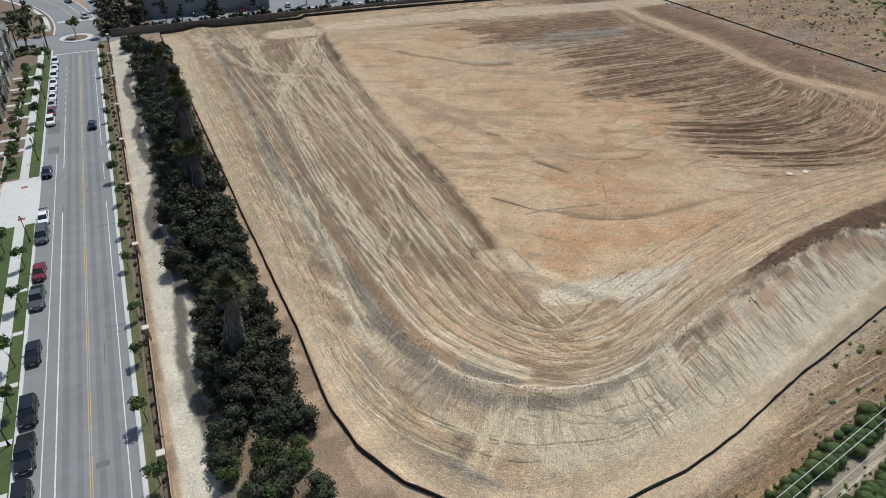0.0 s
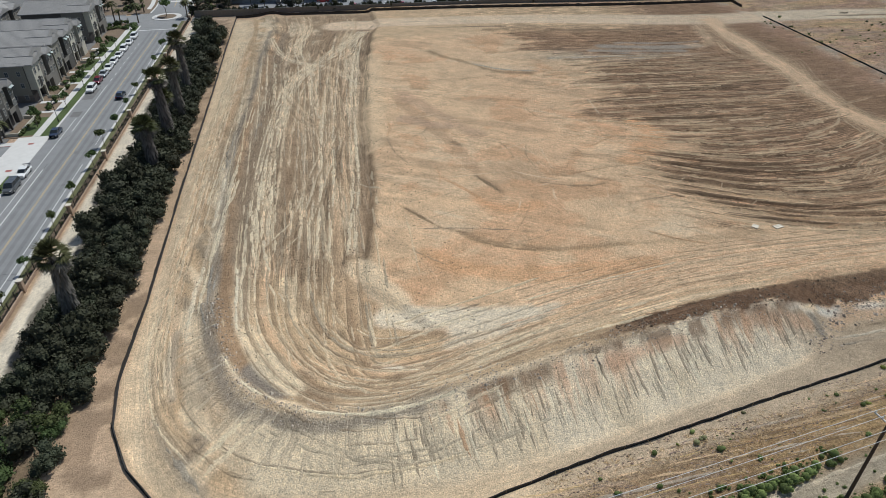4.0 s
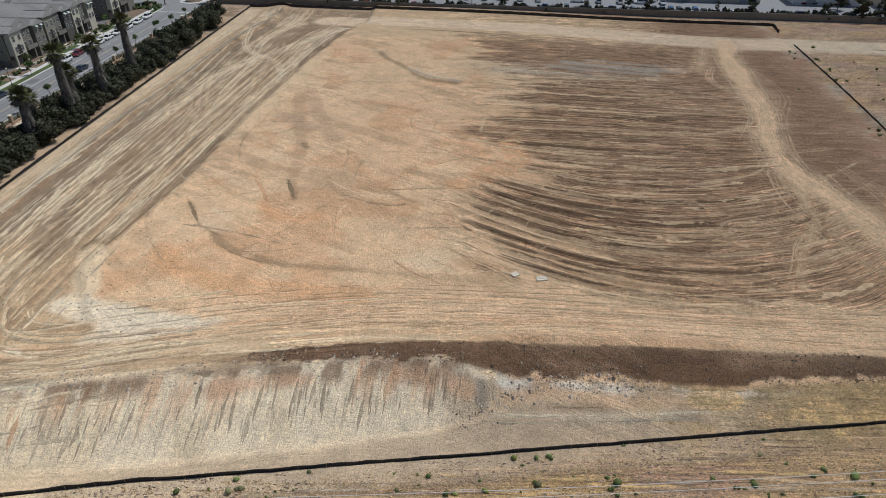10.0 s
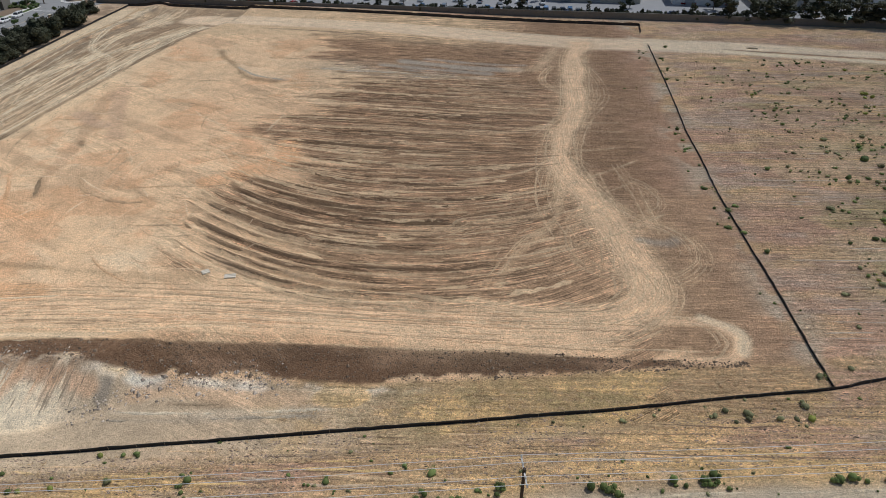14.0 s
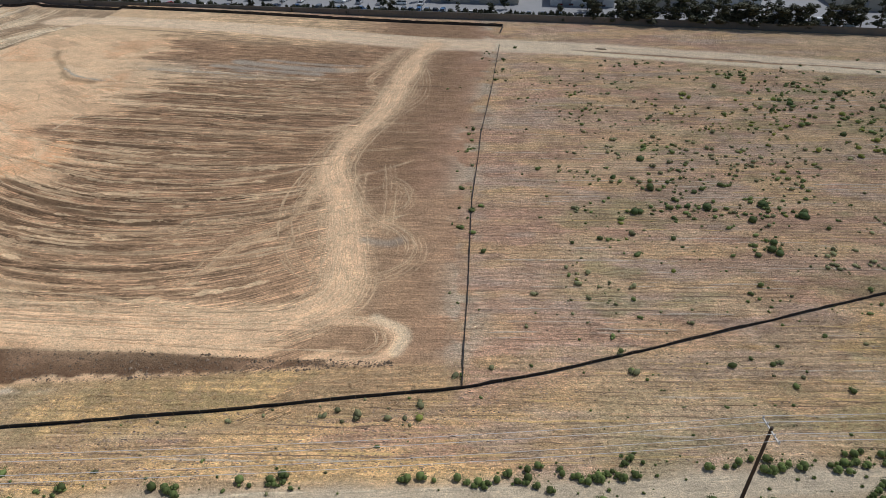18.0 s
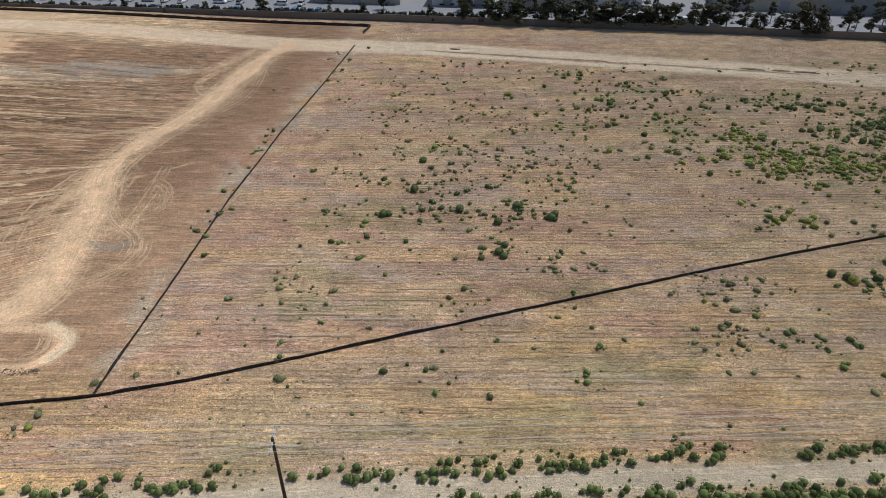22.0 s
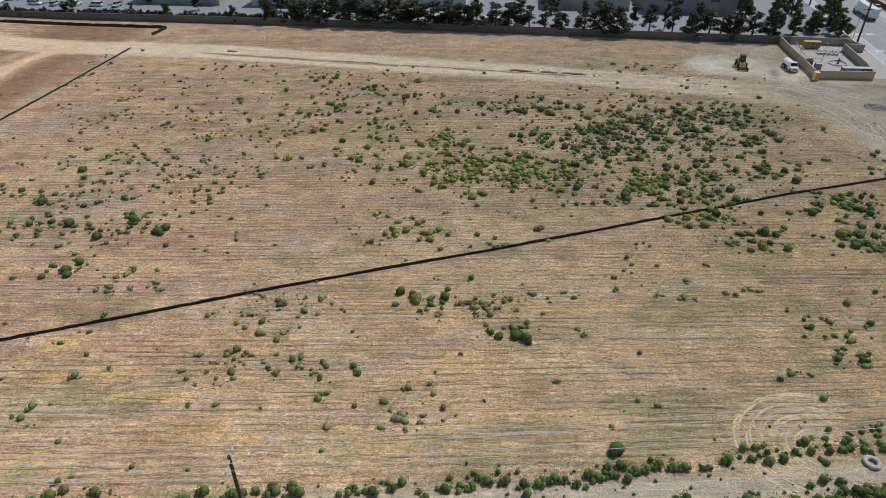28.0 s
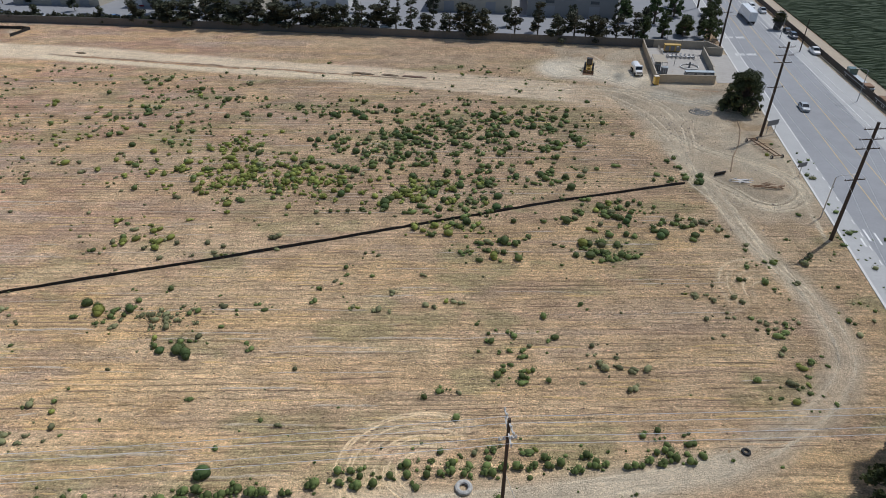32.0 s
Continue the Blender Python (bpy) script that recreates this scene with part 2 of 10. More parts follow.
TAN, ORANGE, PALE, BROWN, BANK, GREY = [np.array(c) for c in ((0.42, 0.325, 0.220), (0.525, 0.383, 0.258), (0.54, 0.465, 0.355), (0.198, 0.131, 0.085), (0.120, 0.074, 0.048), (0.33, 0.275, 0.21))]
FIELD, STRAW, DUST, LOAM = [np.array(c) for c in ((0.375, 0.243, 0.178), (0.44, 0.31, 0.180), (0.47, 0.358, 0.250), (0.205, 0.150, 0.112))]


# thrown-up rows of the tilled ground: where, how high, half width, from and to
WINDROWS = ((57.4, 0.7, 0.7, 118, 150), (59.4, 1.0, 0.8, 108, 156), (61.4, 0.9, 0.6, 104, 146), (63.3, 0.8, 0.7, 102, 150), (65.6, 1.0, 0.9, 102, 164), (68.4, 0.6, 0.5, 101, 140), (71.6, 1.0, 1.1, 102, 158), (75.2, 0.6, 0.7, 104, 150), (78.9, 0.9, 0.9, 104, 160), (83.0, 0.6, 0.6, 108, 150), (87.0, 0.6, 0.7, 112, 165), (93.0, 0.5, 0.6, 112, 160), (100.5, 0.6, 0.7, 112, 166), (108.0, 0.6, 0.8, 110, 166), (116, 0.5, 0.7, 112, 160), (126, 0.5, 0.7, 112, 165), (136, 0.5, 0.6, 112, 160), (146, 0.5, 0.7, 116, 160))
RIDGES = []      # lines of turned soil: course, width, colour, how strong, how much of it is missing
LAND = {}        # the finished lie and colour of the ground, for what lies on it


def build_ground():
    xs, ys = spaced(-10, 412, 0.45, -3500, 3500), spaced(14, 244, 0.45, -3500, 3500)
    xs = np.concatenate([xs[xs < 14], np.arange(14, 120, 0.35), np.arange(120, 196, 0.38), np.arange(196, 332, 0.7), np.arange(332, 351, 0.32), np.arange(351, 412, 0.6), xs[xs >= 412]])
    ys = np.concatenate([ys[ys < 30], np.arange(30, 60, 0.30), np.arange(60, 100, 0.36), np.arange(100, 180, 0.52), np.arange(180, 244, 0.62), ys[ys > 244]])
    X, Y = np.meshgrid(xs, ys)
    Z = height(X, Y)
    d = inside(X, Y)
    east = np.interp(Y, [p[1] for p in CROSS_FENCE], [p[0] for p in CROSS_FENCE])
    near_y = np.interp(X, [p[0] for p in NEAR_FENCE], [p[1] for p in NEAR_FENCE])
    left_x = np.interp(Y, [p[1] for p in LEFT_FENCE][::-1], [p[0] for p in LEFT_FENCE][::-1])
    far_y = np.interp(X, [p[0] for p in FAR_WALL], [p[1] for p in FAR_WALL])
    c = np.zeros(X.shape + (3,))

    def lay(color, mask):
        m = np.clip(mask, 0, 1)[..., None]
        c[:] = c * (1 - m) + color * m

    big, mid, small = cloud(X, Y, 40, 1), cloud(X, Y, 11, 2), cloud(X, Y, 3, 3)
    # dry fields all round
    lay(FIELD, np.ones(X.shape))
    rows = cloud(X * 0.07, Y, 1.8, 11, 3)
    lay(LOAM, sstep(0.48, 0.66, big) * 0.15)
    lay(STRAW, sstep(0.46, 0.64, rows * 0.55 + mid * 0.45) * 0.55)
    front = sstep(1, 4, near_y - Y)
    lay(np.array((0.36, 0.265, 0.20)), sstep(0.48, 0.62, cloud(X * 0.3, Y, 7, 12, 5)) * 0.6)
    lay(np.array((0.42, 0.305, 0.175)), sstep(0.56, 0.68, cloud(X * 0.25, Y, 4, 13, 5)) * 0.65)
    lay(np.array((0.19, 0.13, 0.09)), sstep(0.60, 0.70, cloud(X * 0.35, Y, 2.8, 14, 4)) * 0.35)
    lay(STRAW * 0.9, front * sstep(0.34, 0.56, rows * 0.6 + mid * 0.4) * 0.85)
    lay(np.array((0.50, 0.345, 0.165)), front * sstep(0.50, 0.60, cloud(X * 0.22, Y, 4.2, 22, 5)) * 0.55)
    lay(np.array((0.33, 0.265, 0.225)), sstep(0.53, 0.62, cloud(X * 0.35, Y * 1.1, 6.0, 23, 5)) * 0.5)
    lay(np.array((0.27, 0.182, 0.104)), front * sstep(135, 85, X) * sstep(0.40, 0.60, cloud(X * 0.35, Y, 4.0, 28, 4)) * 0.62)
    lay(np.array((0.20, 0.135, 0.095)), sstep(0.60, 0.68, cloud(X * 0.3, Y, 3.0, 24, 5)) * 0.22)
    lay(np.array((0.47, 0.33, 0.185)), (1 - front) * sstep(0.56, 0.66, cloud(X * 0.3, Y, 5.0, 25, 5)) * 0.5)
    lay(np.array((0.315, 0.24, 0.175)), (1 - front) * sstep(215, 380, X) * sstep(0.46, 0.6, cloud(X * 0.4, Y, 18, 21)) * 0.5)
    lay(np.array((0.375, 0.275, 0.178)), sstep(265, 335, X + 30 * (mid - 0.5)) * 0.55)
    lay(np.array((0.235, 0.215, 0.115)), sstep(205, 215, X) * sstep(0.57, 0.68, cloud(X * 0.5, Y, 6, 16, 5)) * sstep(190, 170, Y) * 0.55)
    lay(np.array((0.43, 0.325, 0.215)), sstep(205, 215, X) * sstep(0.56, 0.66, cloud(X * 0.35, Y, 5, 17, 5)) * 0.6)
    lay(np.array((0.19, 0.13, 0.09)), sstep(205, 215, X) * sstep(0.58, 0.66, cloud(X * 0.4, Y, 3.2, 18, 5)) * 0.3)
    # tilled ground between the haul road and the fill
    site = (1 - front) * sstep(east + 1.0, east - 5.0, X + 6 * (mid - 0.5)) * sstep(left_x, left_x + 1, X) * sstep(far_y - 4, far_y - 10, Y)
    lay(BROWN, site * 0.95)
    rim = site * sstep(15, 1, east - X + 12 * (small - 0.5) + 8 * (mid - 0.5))
    lay(FIELD, rim * 0.5)
    lay(np.array((0.36, 0.31, 0.25)), (1 - front) * np.exp(-(((X - east + 1.5 - 4 * (mid - 0.5)) / 3.5) ** 2)) * sstep(0.46, 0.58, cloud(X, Y, 6, 15, 4)) * sstep(45, 52, Y) * 0.8)
    low = (X > 112) * sstep(8, 2, Y - near_y + 4 * (mid - 0.5))
    lay(STRAW * 0.85, site * low * 0.8 * sstep(108, 125, X))
    # filled ground
    left_of_till = table((50, 56, 64, 80, 98, 123, 140, 155, 170, 193), (168, 138, 116, 106, 113, 109, 113, 110, 102, 100), Y)
    bowl = ((X - 136) ** 2) / np.where(X < 136, 78, 120) * sstep(122, 84, Y)
    till_u = Y - bowl
    ragged = 4 + 42 * (cloud(X * 0.04, till_u, 3.4, 31, 3) - 0.5) + 8 * (mid - 0.5)
    fill = site * sstep(5, -5, X - left_of_till - ragged)
    lay(ORANGE, fill)
    lay(np.array((0.50, 0.385, 0.265)), fill * sstep(0.38, 0.60, cloud(X, Y, 34, 41) + 0.06 * sstep(90, 130, Y)) * 0.85)
    along_u, along_v = X * 0.55 + Y * 0.83, X * 0.83 - Y * 0.55
    lay(np.array((0.345, 0.245, 0.165)), fill * sstep(0.56, 0.70, cloud(along_u, along_v * 0.25, 4.0, 47, 4)) * 0.55)
    lay(np.array((0.56, 0.45, 0.325)), fill * sstep(0.56, 0.70, cloud(along_u, along_v * 0.22, 5.0, 48, 4)) * 0.6)
    lay(np.array((0.44, 0.275, 0.165)), fill * sstep(0.56, 0.66, cloud(X, Y, 9, 49, 5)) * 0.5)
    lay(PALE, fill * sstep(0.60, 0.72, cloud(X, Y * 1.4, 16, 45)) * 0.6 * sstep(85, 60, Y))
    # the stretch along the far side and the grey streaks
    lay(TAN, site * sstep(178, 196, Y + 8 * (mid - 0.5)) * sstep(180, 150, X) * 0.8)
    lay(GREY, site * np.exp(-(((Y - 163 + 0.05 * X) / 6) ** 2)) * sstep(95, 120, X) * sstep(172, 150, X) * sstep(0.42, 0.6, cloud(X * 0.15, Y, 2.5, 51)) * 0.8)
    # the wide working strip by the left fence and round the corner
    band = site * sstep(2.5, -1.5, X - pad_edge(Y) + 3 * (small - 0.5)) * sstep(36, 44, Y + (X - 40) * 0)
    band = np.maximum(band, site * sstep(11, 5, d + 4 * (mid - 0.5)) * sstep(118, 90, X))
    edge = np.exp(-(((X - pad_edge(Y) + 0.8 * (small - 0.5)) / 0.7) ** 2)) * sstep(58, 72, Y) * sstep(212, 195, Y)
    lay(TAN, band)
    inner = band * sstep(0.5, 2.5, d) * sstep(58, 74, Y)
    lay(np.array((0.255, 0.195, 0.138)), inner * 0.95)
    rough = band * sstep(1, -1, d) * sstep(-7.5, -5.5, d)
    lay(np.array((0.24, 0.205, 0.16)), rough * sstep(0.50, 0.60, cloud(X * 0.9 + Y * 0.4, (Y * 0.9 - X * 0.4) * 0.35, 3.0, 62, 4)) * 0.75)
    lay(np.array((0.54, 0.47, 0.36)), rough * sstep(0.54, 0.64, cloud(X * 0.9 + Y * 0.4, (Y * 0.9 - X * 0.4) * 0.35, 2.6, 64, 4)) * 0.75)
    lay(np.array((0.33, 0.245, 0.165)), (band - inner) * sstep(0.50, 0.60, cloud(d, Y * 0.06 + X * 0.03, 3.5, 61, 3)) * 0.65)
    lay(ORANGE * 0.9, band * sstep(0.55, 0.66, cloud(d, Y * 0.08, 6, 63, 3)) * 0.6)
    lay(GREY, band * np.exp(-(((d + 1.0) / 2.6) ** 2)) * 0.6)
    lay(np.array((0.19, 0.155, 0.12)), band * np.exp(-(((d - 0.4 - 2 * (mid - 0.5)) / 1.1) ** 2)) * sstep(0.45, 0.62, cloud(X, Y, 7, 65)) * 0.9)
    # shade of the pad's drop, laid into the soil colour as a dark line
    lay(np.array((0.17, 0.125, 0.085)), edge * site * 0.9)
    lay(np.array((0.23, 0.165, 0.11)), band * sstep(0.54, 0.60, cloud(d, Y * 0.05 + X * 0.03, 2.2, 67, 2)) * sstep(0, 4, d) * 0.6)
    lay(PALE * 0.9, band * sstep(0.57, 0.68, cloud(d, Y * 0.06 + X * 0.03, 2.0, 69, 2)) * sstep(0.4, 0.6, mid) * 0.6)
    road = site * sstep(-6.5, -9.5, d) * (1 - sstep(104, 122, X) * sstep(0, 1, X))
    lay(PALE * 0.86, road * 0.75)
    # cut face, white and rust
    run = np.maximum(near_crest(X) - near_toe(X), 1.5)
    face = site * sstep(0.4, -0.6, d) * sstep(-run - 1.5, -run + 1.0, d) * sstep(110, 104, X + 3 * (mid - 0.5)) * sstep(27, 31, X + 5 * (mid - 0.5)) * sstep(46, 40, Y - 0.12 * (X - 30))
    lay(np.array((0.50, 0.445, 0.35)), face)
    around = seg_dist(X, Y, [(29, 90), (28, 70), (28.2, 58), (30, 50), (34, 43.8), (40, 40), (48, 38.6), (60, 40), (78, 42.4), (92, 44.2), (112, 46)])[1] - np.where(X > 60, 0.25 * (Y - 40), 0)
    drop = cloud(around, Y * 0.12, 1.4, 71, 3)
    lay(np.array((0.60, 0.555, 0.47)), face * sstep(46, 62, X) * sstep(0.34, 0.60, cloud(around, Y * 0.5, 7, 73, 4)) * 0.6)
    lay(np.array((0.40, 0.245, 0.15)), face * sstep(45, 60, X) * sstep(-7.5, -1.5, d) * sstep(0.48, 0.75, drop) * sstep(0.36, 0.55, cloud(X, Y, 14, 77, 2)) * 0.85)
    # brown soil spilled over the crest, and the grey run-off strip at the toe
    lay(np.array((0.205, 0.143, 0.098)), face * sstep(-3.4, -0.8, d + 3.2 * (mid - 0.5)) * sstep(0.44, 0.58, cloud(around, Y * 0.4, 2.4, 91, 3)) * sstep(46, 56, X) * 0.8)
    lay(np.array((0.345, 0.292, 0.228)), site * sstep(-run - 0.2, -run - 1.4, d + 1.0 * (small - 0.5)) * sstep(50, 78, X) * sstep(122, 104, X) * 0.75)
    # dark bank beyond the cut
    top_y = table((70, 75, 81, 89, 97, 106, 114, 126, 152, 173, 190), (43.0, 43.7, 45.8, 47.0, 47.6, 47.7, 48.2, 48.7, 48.8, 48.4, 48.5), X)
    low_y = table((70, 77, 88, 98, 105, 112, 118, 126, 137, 151, 173, 190), (42.4, 42.9, 44.3, 44.5, 44.3, 43.9, 44.4, 44.1, 43.5, 45.0, 46.9, 48.2), X)
    crumb = cloud(X, Y, 1.1, 79, 3)
    bank = sstep(low_y - 0.15, low_y + 0.2, Y + 2.0 * (small - 0.5) + 1.6 * (mid - 0.5) + 1.3 * (crumb - 0.5)) * sstep(top_y + 0.15, top_y - 0.15, Y + 0.5 * (small - 0.5) + 0.4 * (crumb - 0.5)) * sstep(66, 84, X) * sstep(190, 172, X)
    lay(BANK, bank * 0.97)
    lay(np.array((0.215, 0.145, 0.10)), bank * sstep(0.56, 0.64, cloud(X * 0.4, Y * 1.4 + 0.12 * X, 3.4, 80, 4)) * 0.6)
    lay(np.array((0.085, 0.055, 0.037)), bank * sstep(0.56, 0.64, cloud(X * 0.3, Y * 1.5, 3.0, 82, 4)) * 0.5)
    meadow = site * sstep(low_y + 0.3, low_y - 0.8, Y) * sstep(118, 140, X + 8 * (mid - 0.5))
    lay(np.array((0.30, 0.225, 0.13)), meadow)
    lay(np.array((0.22, 0.185, 0.10)), meadow * sstep(0.5, 0.65, small) * 0.6)
    apron = site * sstep(low_y, low_y - 1.2, Y) * sstep(100, 107, X) * sstep(152, 128, X + 8 * (mid - 0.5))
    lay(GREY, apron * 0.9)
    lay(np.array((0.55, 0.53, 0.49)), apron * np.exp(-(((Y - low_y + 0.9) / 0.9) ** 2)) * sstep(0.45, 0.6, small) * 0.9)
    stubble = np.maximum(np.clip(1 - site, 0, 1) * sstep(left_x + 2, left_x + 4, X), meadow * 0.9)
    lay(np.array((0.46, 0.34, 0.18)), meadow * sstep(0.50, 0.60, cloud(X * 0.5, Y, 2.6, 26, 4)) * 0.7)
    lay(np.array((0.20, 0.165, 0.10)), meadow * sstep(0.56, 0.64, cloud(X, Y, 2.2, 27, 4)) * 0.5)
    # haul roads and tracks
    flow = np.zeros(X.shape + (3,))
    flow[..., 0], flow[..., 1], flow[..., 2] = Y, X * 2.2, 0.24
    use = site * (1 - fill)
    flow[..., 0] = np.where(use > 0.5, till_u, flow[..., 0])
    flow[..., 2] = np.where(use > 0.5, 1.0, np.where(fill > 0.5, 0.07 + 0.24 * sstep(0.45, 0.65, cloud(X, Y, 15, 89, 3)), flow[..., 2]))
    past = (use > 0.5) & (X > 175)
    flow[..., 0], flow[..., 2] = np.where(past, Y, flow[..., 0]), np.where(past, 0.45, flow[..., 2])
    hot = fill > 0.5
    flow[..., 0], flow[..., 1] = np.where(hot, X * 0.55 + Y * 0.83, flow[..., 0]), np.where(hot, (X * 0.83 - Y * 0.55) * 1.6, flow[..., 1])
    hot = band > 0.4
    flow[..., 0], flow[..., 1] = np.where(hot, d, flow[..., 0]), np.where(hot, X * 0.3 + Y, flow[..., 1])
    flow[..., 0] = np.where(hot, flow[..., 0] + 3.0 * (cloud(X, Y, 26, 87, 2) - 0.5), flow[..., 0])
    flow[..., 2] = np.where(hot, 0.25 + 0.5 * sstep(0.42, 0.62, cloud(X, Y, 12, 88, 3)), flow[..., 2])
    hot = (band > 0.4) & (d < -1.0)
    flow[..., 2] = np.where(hot, flow[..., 2] * 0.3, flow[..., 2])
    hot = (band > 0.4) & (Y < 66) & (X < 80) & (d > -1)
    flow[..., 2] = np.where(hot, 0.16, flow[..., 2])
    part_way = (X - left_crest(Y)) / np.maximum(pad_edge(Y) - left_crest(Y), 5.0)
    hot = inner > 0.4
    flow[..., 0] = np.where(hot, part_way * 23 + 2.0 * (cloud(X, Y, 26, 87, 2) - 0.5), flow[..., 0])
    hot = face > 0.4
    flow[..., 0], flow[..., 1], flow[..., 2] = np.where(hot, around * 0.9, flow[..., 0]), np.where(hot, d * 1.5, flow[..., 1]), np.where(hot, 0.12, flow[..., 2])

    def road(pts, width, color, strength, soft=1.5, wander=1.0, steer=True):
        """Lays a worn line of soil; its wear runs along it. Narrow ones are thrown up as low ridges too."""
        if width <= 1.3:
            RIDGES.append((rounded(pts), min(width, 0.85) * 0.8, color, min(1.0, strength * 0.9), 0.42))
            strength = strength * 0.6
        m0, m1 = width / 2 + soft + 1.6 * wander + 0.5, [k for k in zip(*pts)]
        a, b = np.searchsorted(xs, (min(m1[0]) - m0, max(m1[0]) + m0))
        e0, f0 = np.searchsorted(ys, (min(m1[1]) - m0, max(m1[1]) + m0))
        w = (slice(e0, f0), slice(a, b))
        e, s = seg_dist(X[w], Y[w], rounded(pts))
        m = sstep(width / 2 + soft, width / 2 - soft, e + wander * 2 * (mid[w] - 0.5) + wander * (small[w] - 0.5)) * strength
        c[w] = c[w] * (1 - m[..., None]) + color * m[..., None]
        stubble[w] = stubble[w] * (1 - m)
        if steer:
            hot = m > 0.45
            flow[w] = np.where(hot[..., None], np.stack([e, s, np.full(e.shape, 0.24)], -1), flow[w])

    def ruts(pts, offsets, width, color, strength, fade=0.0):
        """A set of thin wheel marks side by side."""
        smooth = rounded(pts, 4)
        for o in offsets:
            line = []
            for k, (x, y) in enumerate(smooth):
                (ax, ay), (bx, by) = smooth[max(k - 1, 0)], smooth[min(k + 1, len(smooth) - 1)]
                n = math.hypot(bx - ax, by - ay) or 1
                q = o * (1 + fade * k / len(smooth))
                line.append((x - (by - ay) / n * q, y + (bx - ax) / n * q))
            road(line[::2] + [line[-1]], width * 1.25, color, min(1.0, strength * 1.15), 0.30, 0.12, False)

    # SHADE: dark soil strips, the shade of their furrows put into the colour
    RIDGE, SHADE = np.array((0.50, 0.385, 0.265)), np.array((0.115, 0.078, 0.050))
    road([(x, y + (2.2 if x > 215 else 0.0)) for x, y in HAUL], 13, np.array((0.52, 0.425, 0.325)), 0.95, 1.6)
    ruts([(x, y + 2.2) for x, y in HAUL], (-5, -3.6, -1.2, 0.4, 2.4, 4.4), 0.6, PALE * 1.08, 0.5)
    road([(232, 185.6), (252.7, 181.6), (272.5, 177.2), (288.6, 174), (306.6, 170.4), (342, 163.2)], 1.2, np.array((0.20, 0.14, 0.10)), 0.8, 0.8, 1.0)
    road([(232, 183), (272, 175), (306, 168.4), (330, 163.8)], 2.2, PALE * 1.1, 0.7, 1.2, 1.4)
    # sweeps that leave the haul road across the tilled ground
    for pts, wide, k in (
        ([(103, 142), (112, 145.5), (128, 149)], 3.0, 0.8),
        ([(118, 116.6), (134, 118.6), (151, 117.8), (161, 120.1), (170, 125)], 2.2, 0.65),
        ([(126, 103), (137, 104.6), (148, 106)], 0.9, 0.6),
        ([(128, 88), (142, 91.8), (152, 96), (161.5, 100.2), (167, 106)], 1.1, 0.6),
        ([(126, 73), (142, 75.8), (152, 80.4), (163.6, 84.7), (167.7, 92.8), (170, 100)], 2.6, 0.5),
        ([(155, 63), (158, 70.5), (161.8, 76.3), (165.7, 82.8), (169, 95)], 2.2, 0.6),
        ([(132, 66), (147, 67.4), (158, 68.3), (169, 70.7)], 1.2, 0.55),
        ([(130, 60), (152, 58.4), (158, 59.7), (166, 59.3)], 1.2, 0.7),
        ([(128, 57), (153.7, 55.8), (160, 56), (168, 57.4)], 1.6, 0.8),
        ([(112, 96), (128, 98), (140, 99.5), (150, 104)], 0.8, 0.5),
        ([(110, 132), (130, 133), (150, 131), (168, 132)], 0.9, 0.45),
        ([(120, 110), (136, 111), (150, 111.5), (166, 112)], 0.7, 0.55),
        ([(112, 84), (126, 83), (140, 85)], 0.7, 0.6),
        ([(114, 77.5), (128, 75.5), (140, 75.0)], 0.8, 0.55),
    ):
        road(pts, 0.6 * wide, RIDGE * 0.95, k, 0.35 + 0.14 * wide, 0.5)
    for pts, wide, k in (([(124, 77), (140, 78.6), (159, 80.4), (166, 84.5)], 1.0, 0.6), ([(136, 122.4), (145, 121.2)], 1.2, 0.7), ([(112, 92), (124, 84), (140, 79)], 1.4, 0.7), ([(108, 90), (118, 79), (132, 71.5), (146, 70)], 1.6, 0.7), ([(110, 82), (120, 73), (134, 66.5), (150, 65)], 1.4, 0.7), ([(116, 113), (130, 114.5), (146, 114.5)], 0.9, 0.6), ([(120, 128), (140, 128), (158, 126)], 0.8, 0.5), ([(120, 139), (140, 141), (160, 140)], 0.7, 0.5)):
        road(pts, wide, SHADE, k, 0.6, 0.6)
    comb = np.random.default_rng(31)
    for k in range(170):
        x, u, n = comb.uniform(100, 170), comb.uniform(56, 152), comb.uniform(6, 34)
        pts = []
        for q in (0, 0.25, 0.5, 0.75, 1):
            px = x + n * q
            fall = float(sstep(122.0, 84.0, np.array(u)))
            pts.append((px, u + (px - 136) ** 2 / (78 if px < 136 else 120) * fall + comb.normal() * 0.12))
        if pts[-1][0] > 186 or pts[0][1] < 56 or pts[0][0] < float(np.interp(pts[0][1], (50, 64, 80, 98, 140, 170), (168, 116, 106, 113, 113, 102))) - 6:
            continue
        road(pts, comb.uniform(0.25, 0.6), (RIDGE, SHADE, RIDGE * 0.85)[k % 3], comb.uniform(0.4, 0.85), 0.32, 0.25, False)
    # thrown-up windrows, bent like the passes; dark soil and their shading share one colour
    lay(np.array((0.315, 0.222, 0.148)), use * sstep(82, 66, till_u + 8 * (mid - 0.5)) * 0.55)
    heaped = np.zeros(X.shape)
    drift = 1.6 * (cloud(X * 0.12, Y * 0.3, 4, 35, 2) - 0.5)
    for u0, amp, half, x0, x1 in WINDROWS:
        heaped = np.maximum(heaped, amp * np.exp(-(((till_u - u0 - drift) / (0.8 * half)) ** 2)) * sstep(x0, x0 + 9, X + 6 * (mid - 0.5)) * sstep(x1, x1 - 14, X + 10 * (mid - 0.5)))
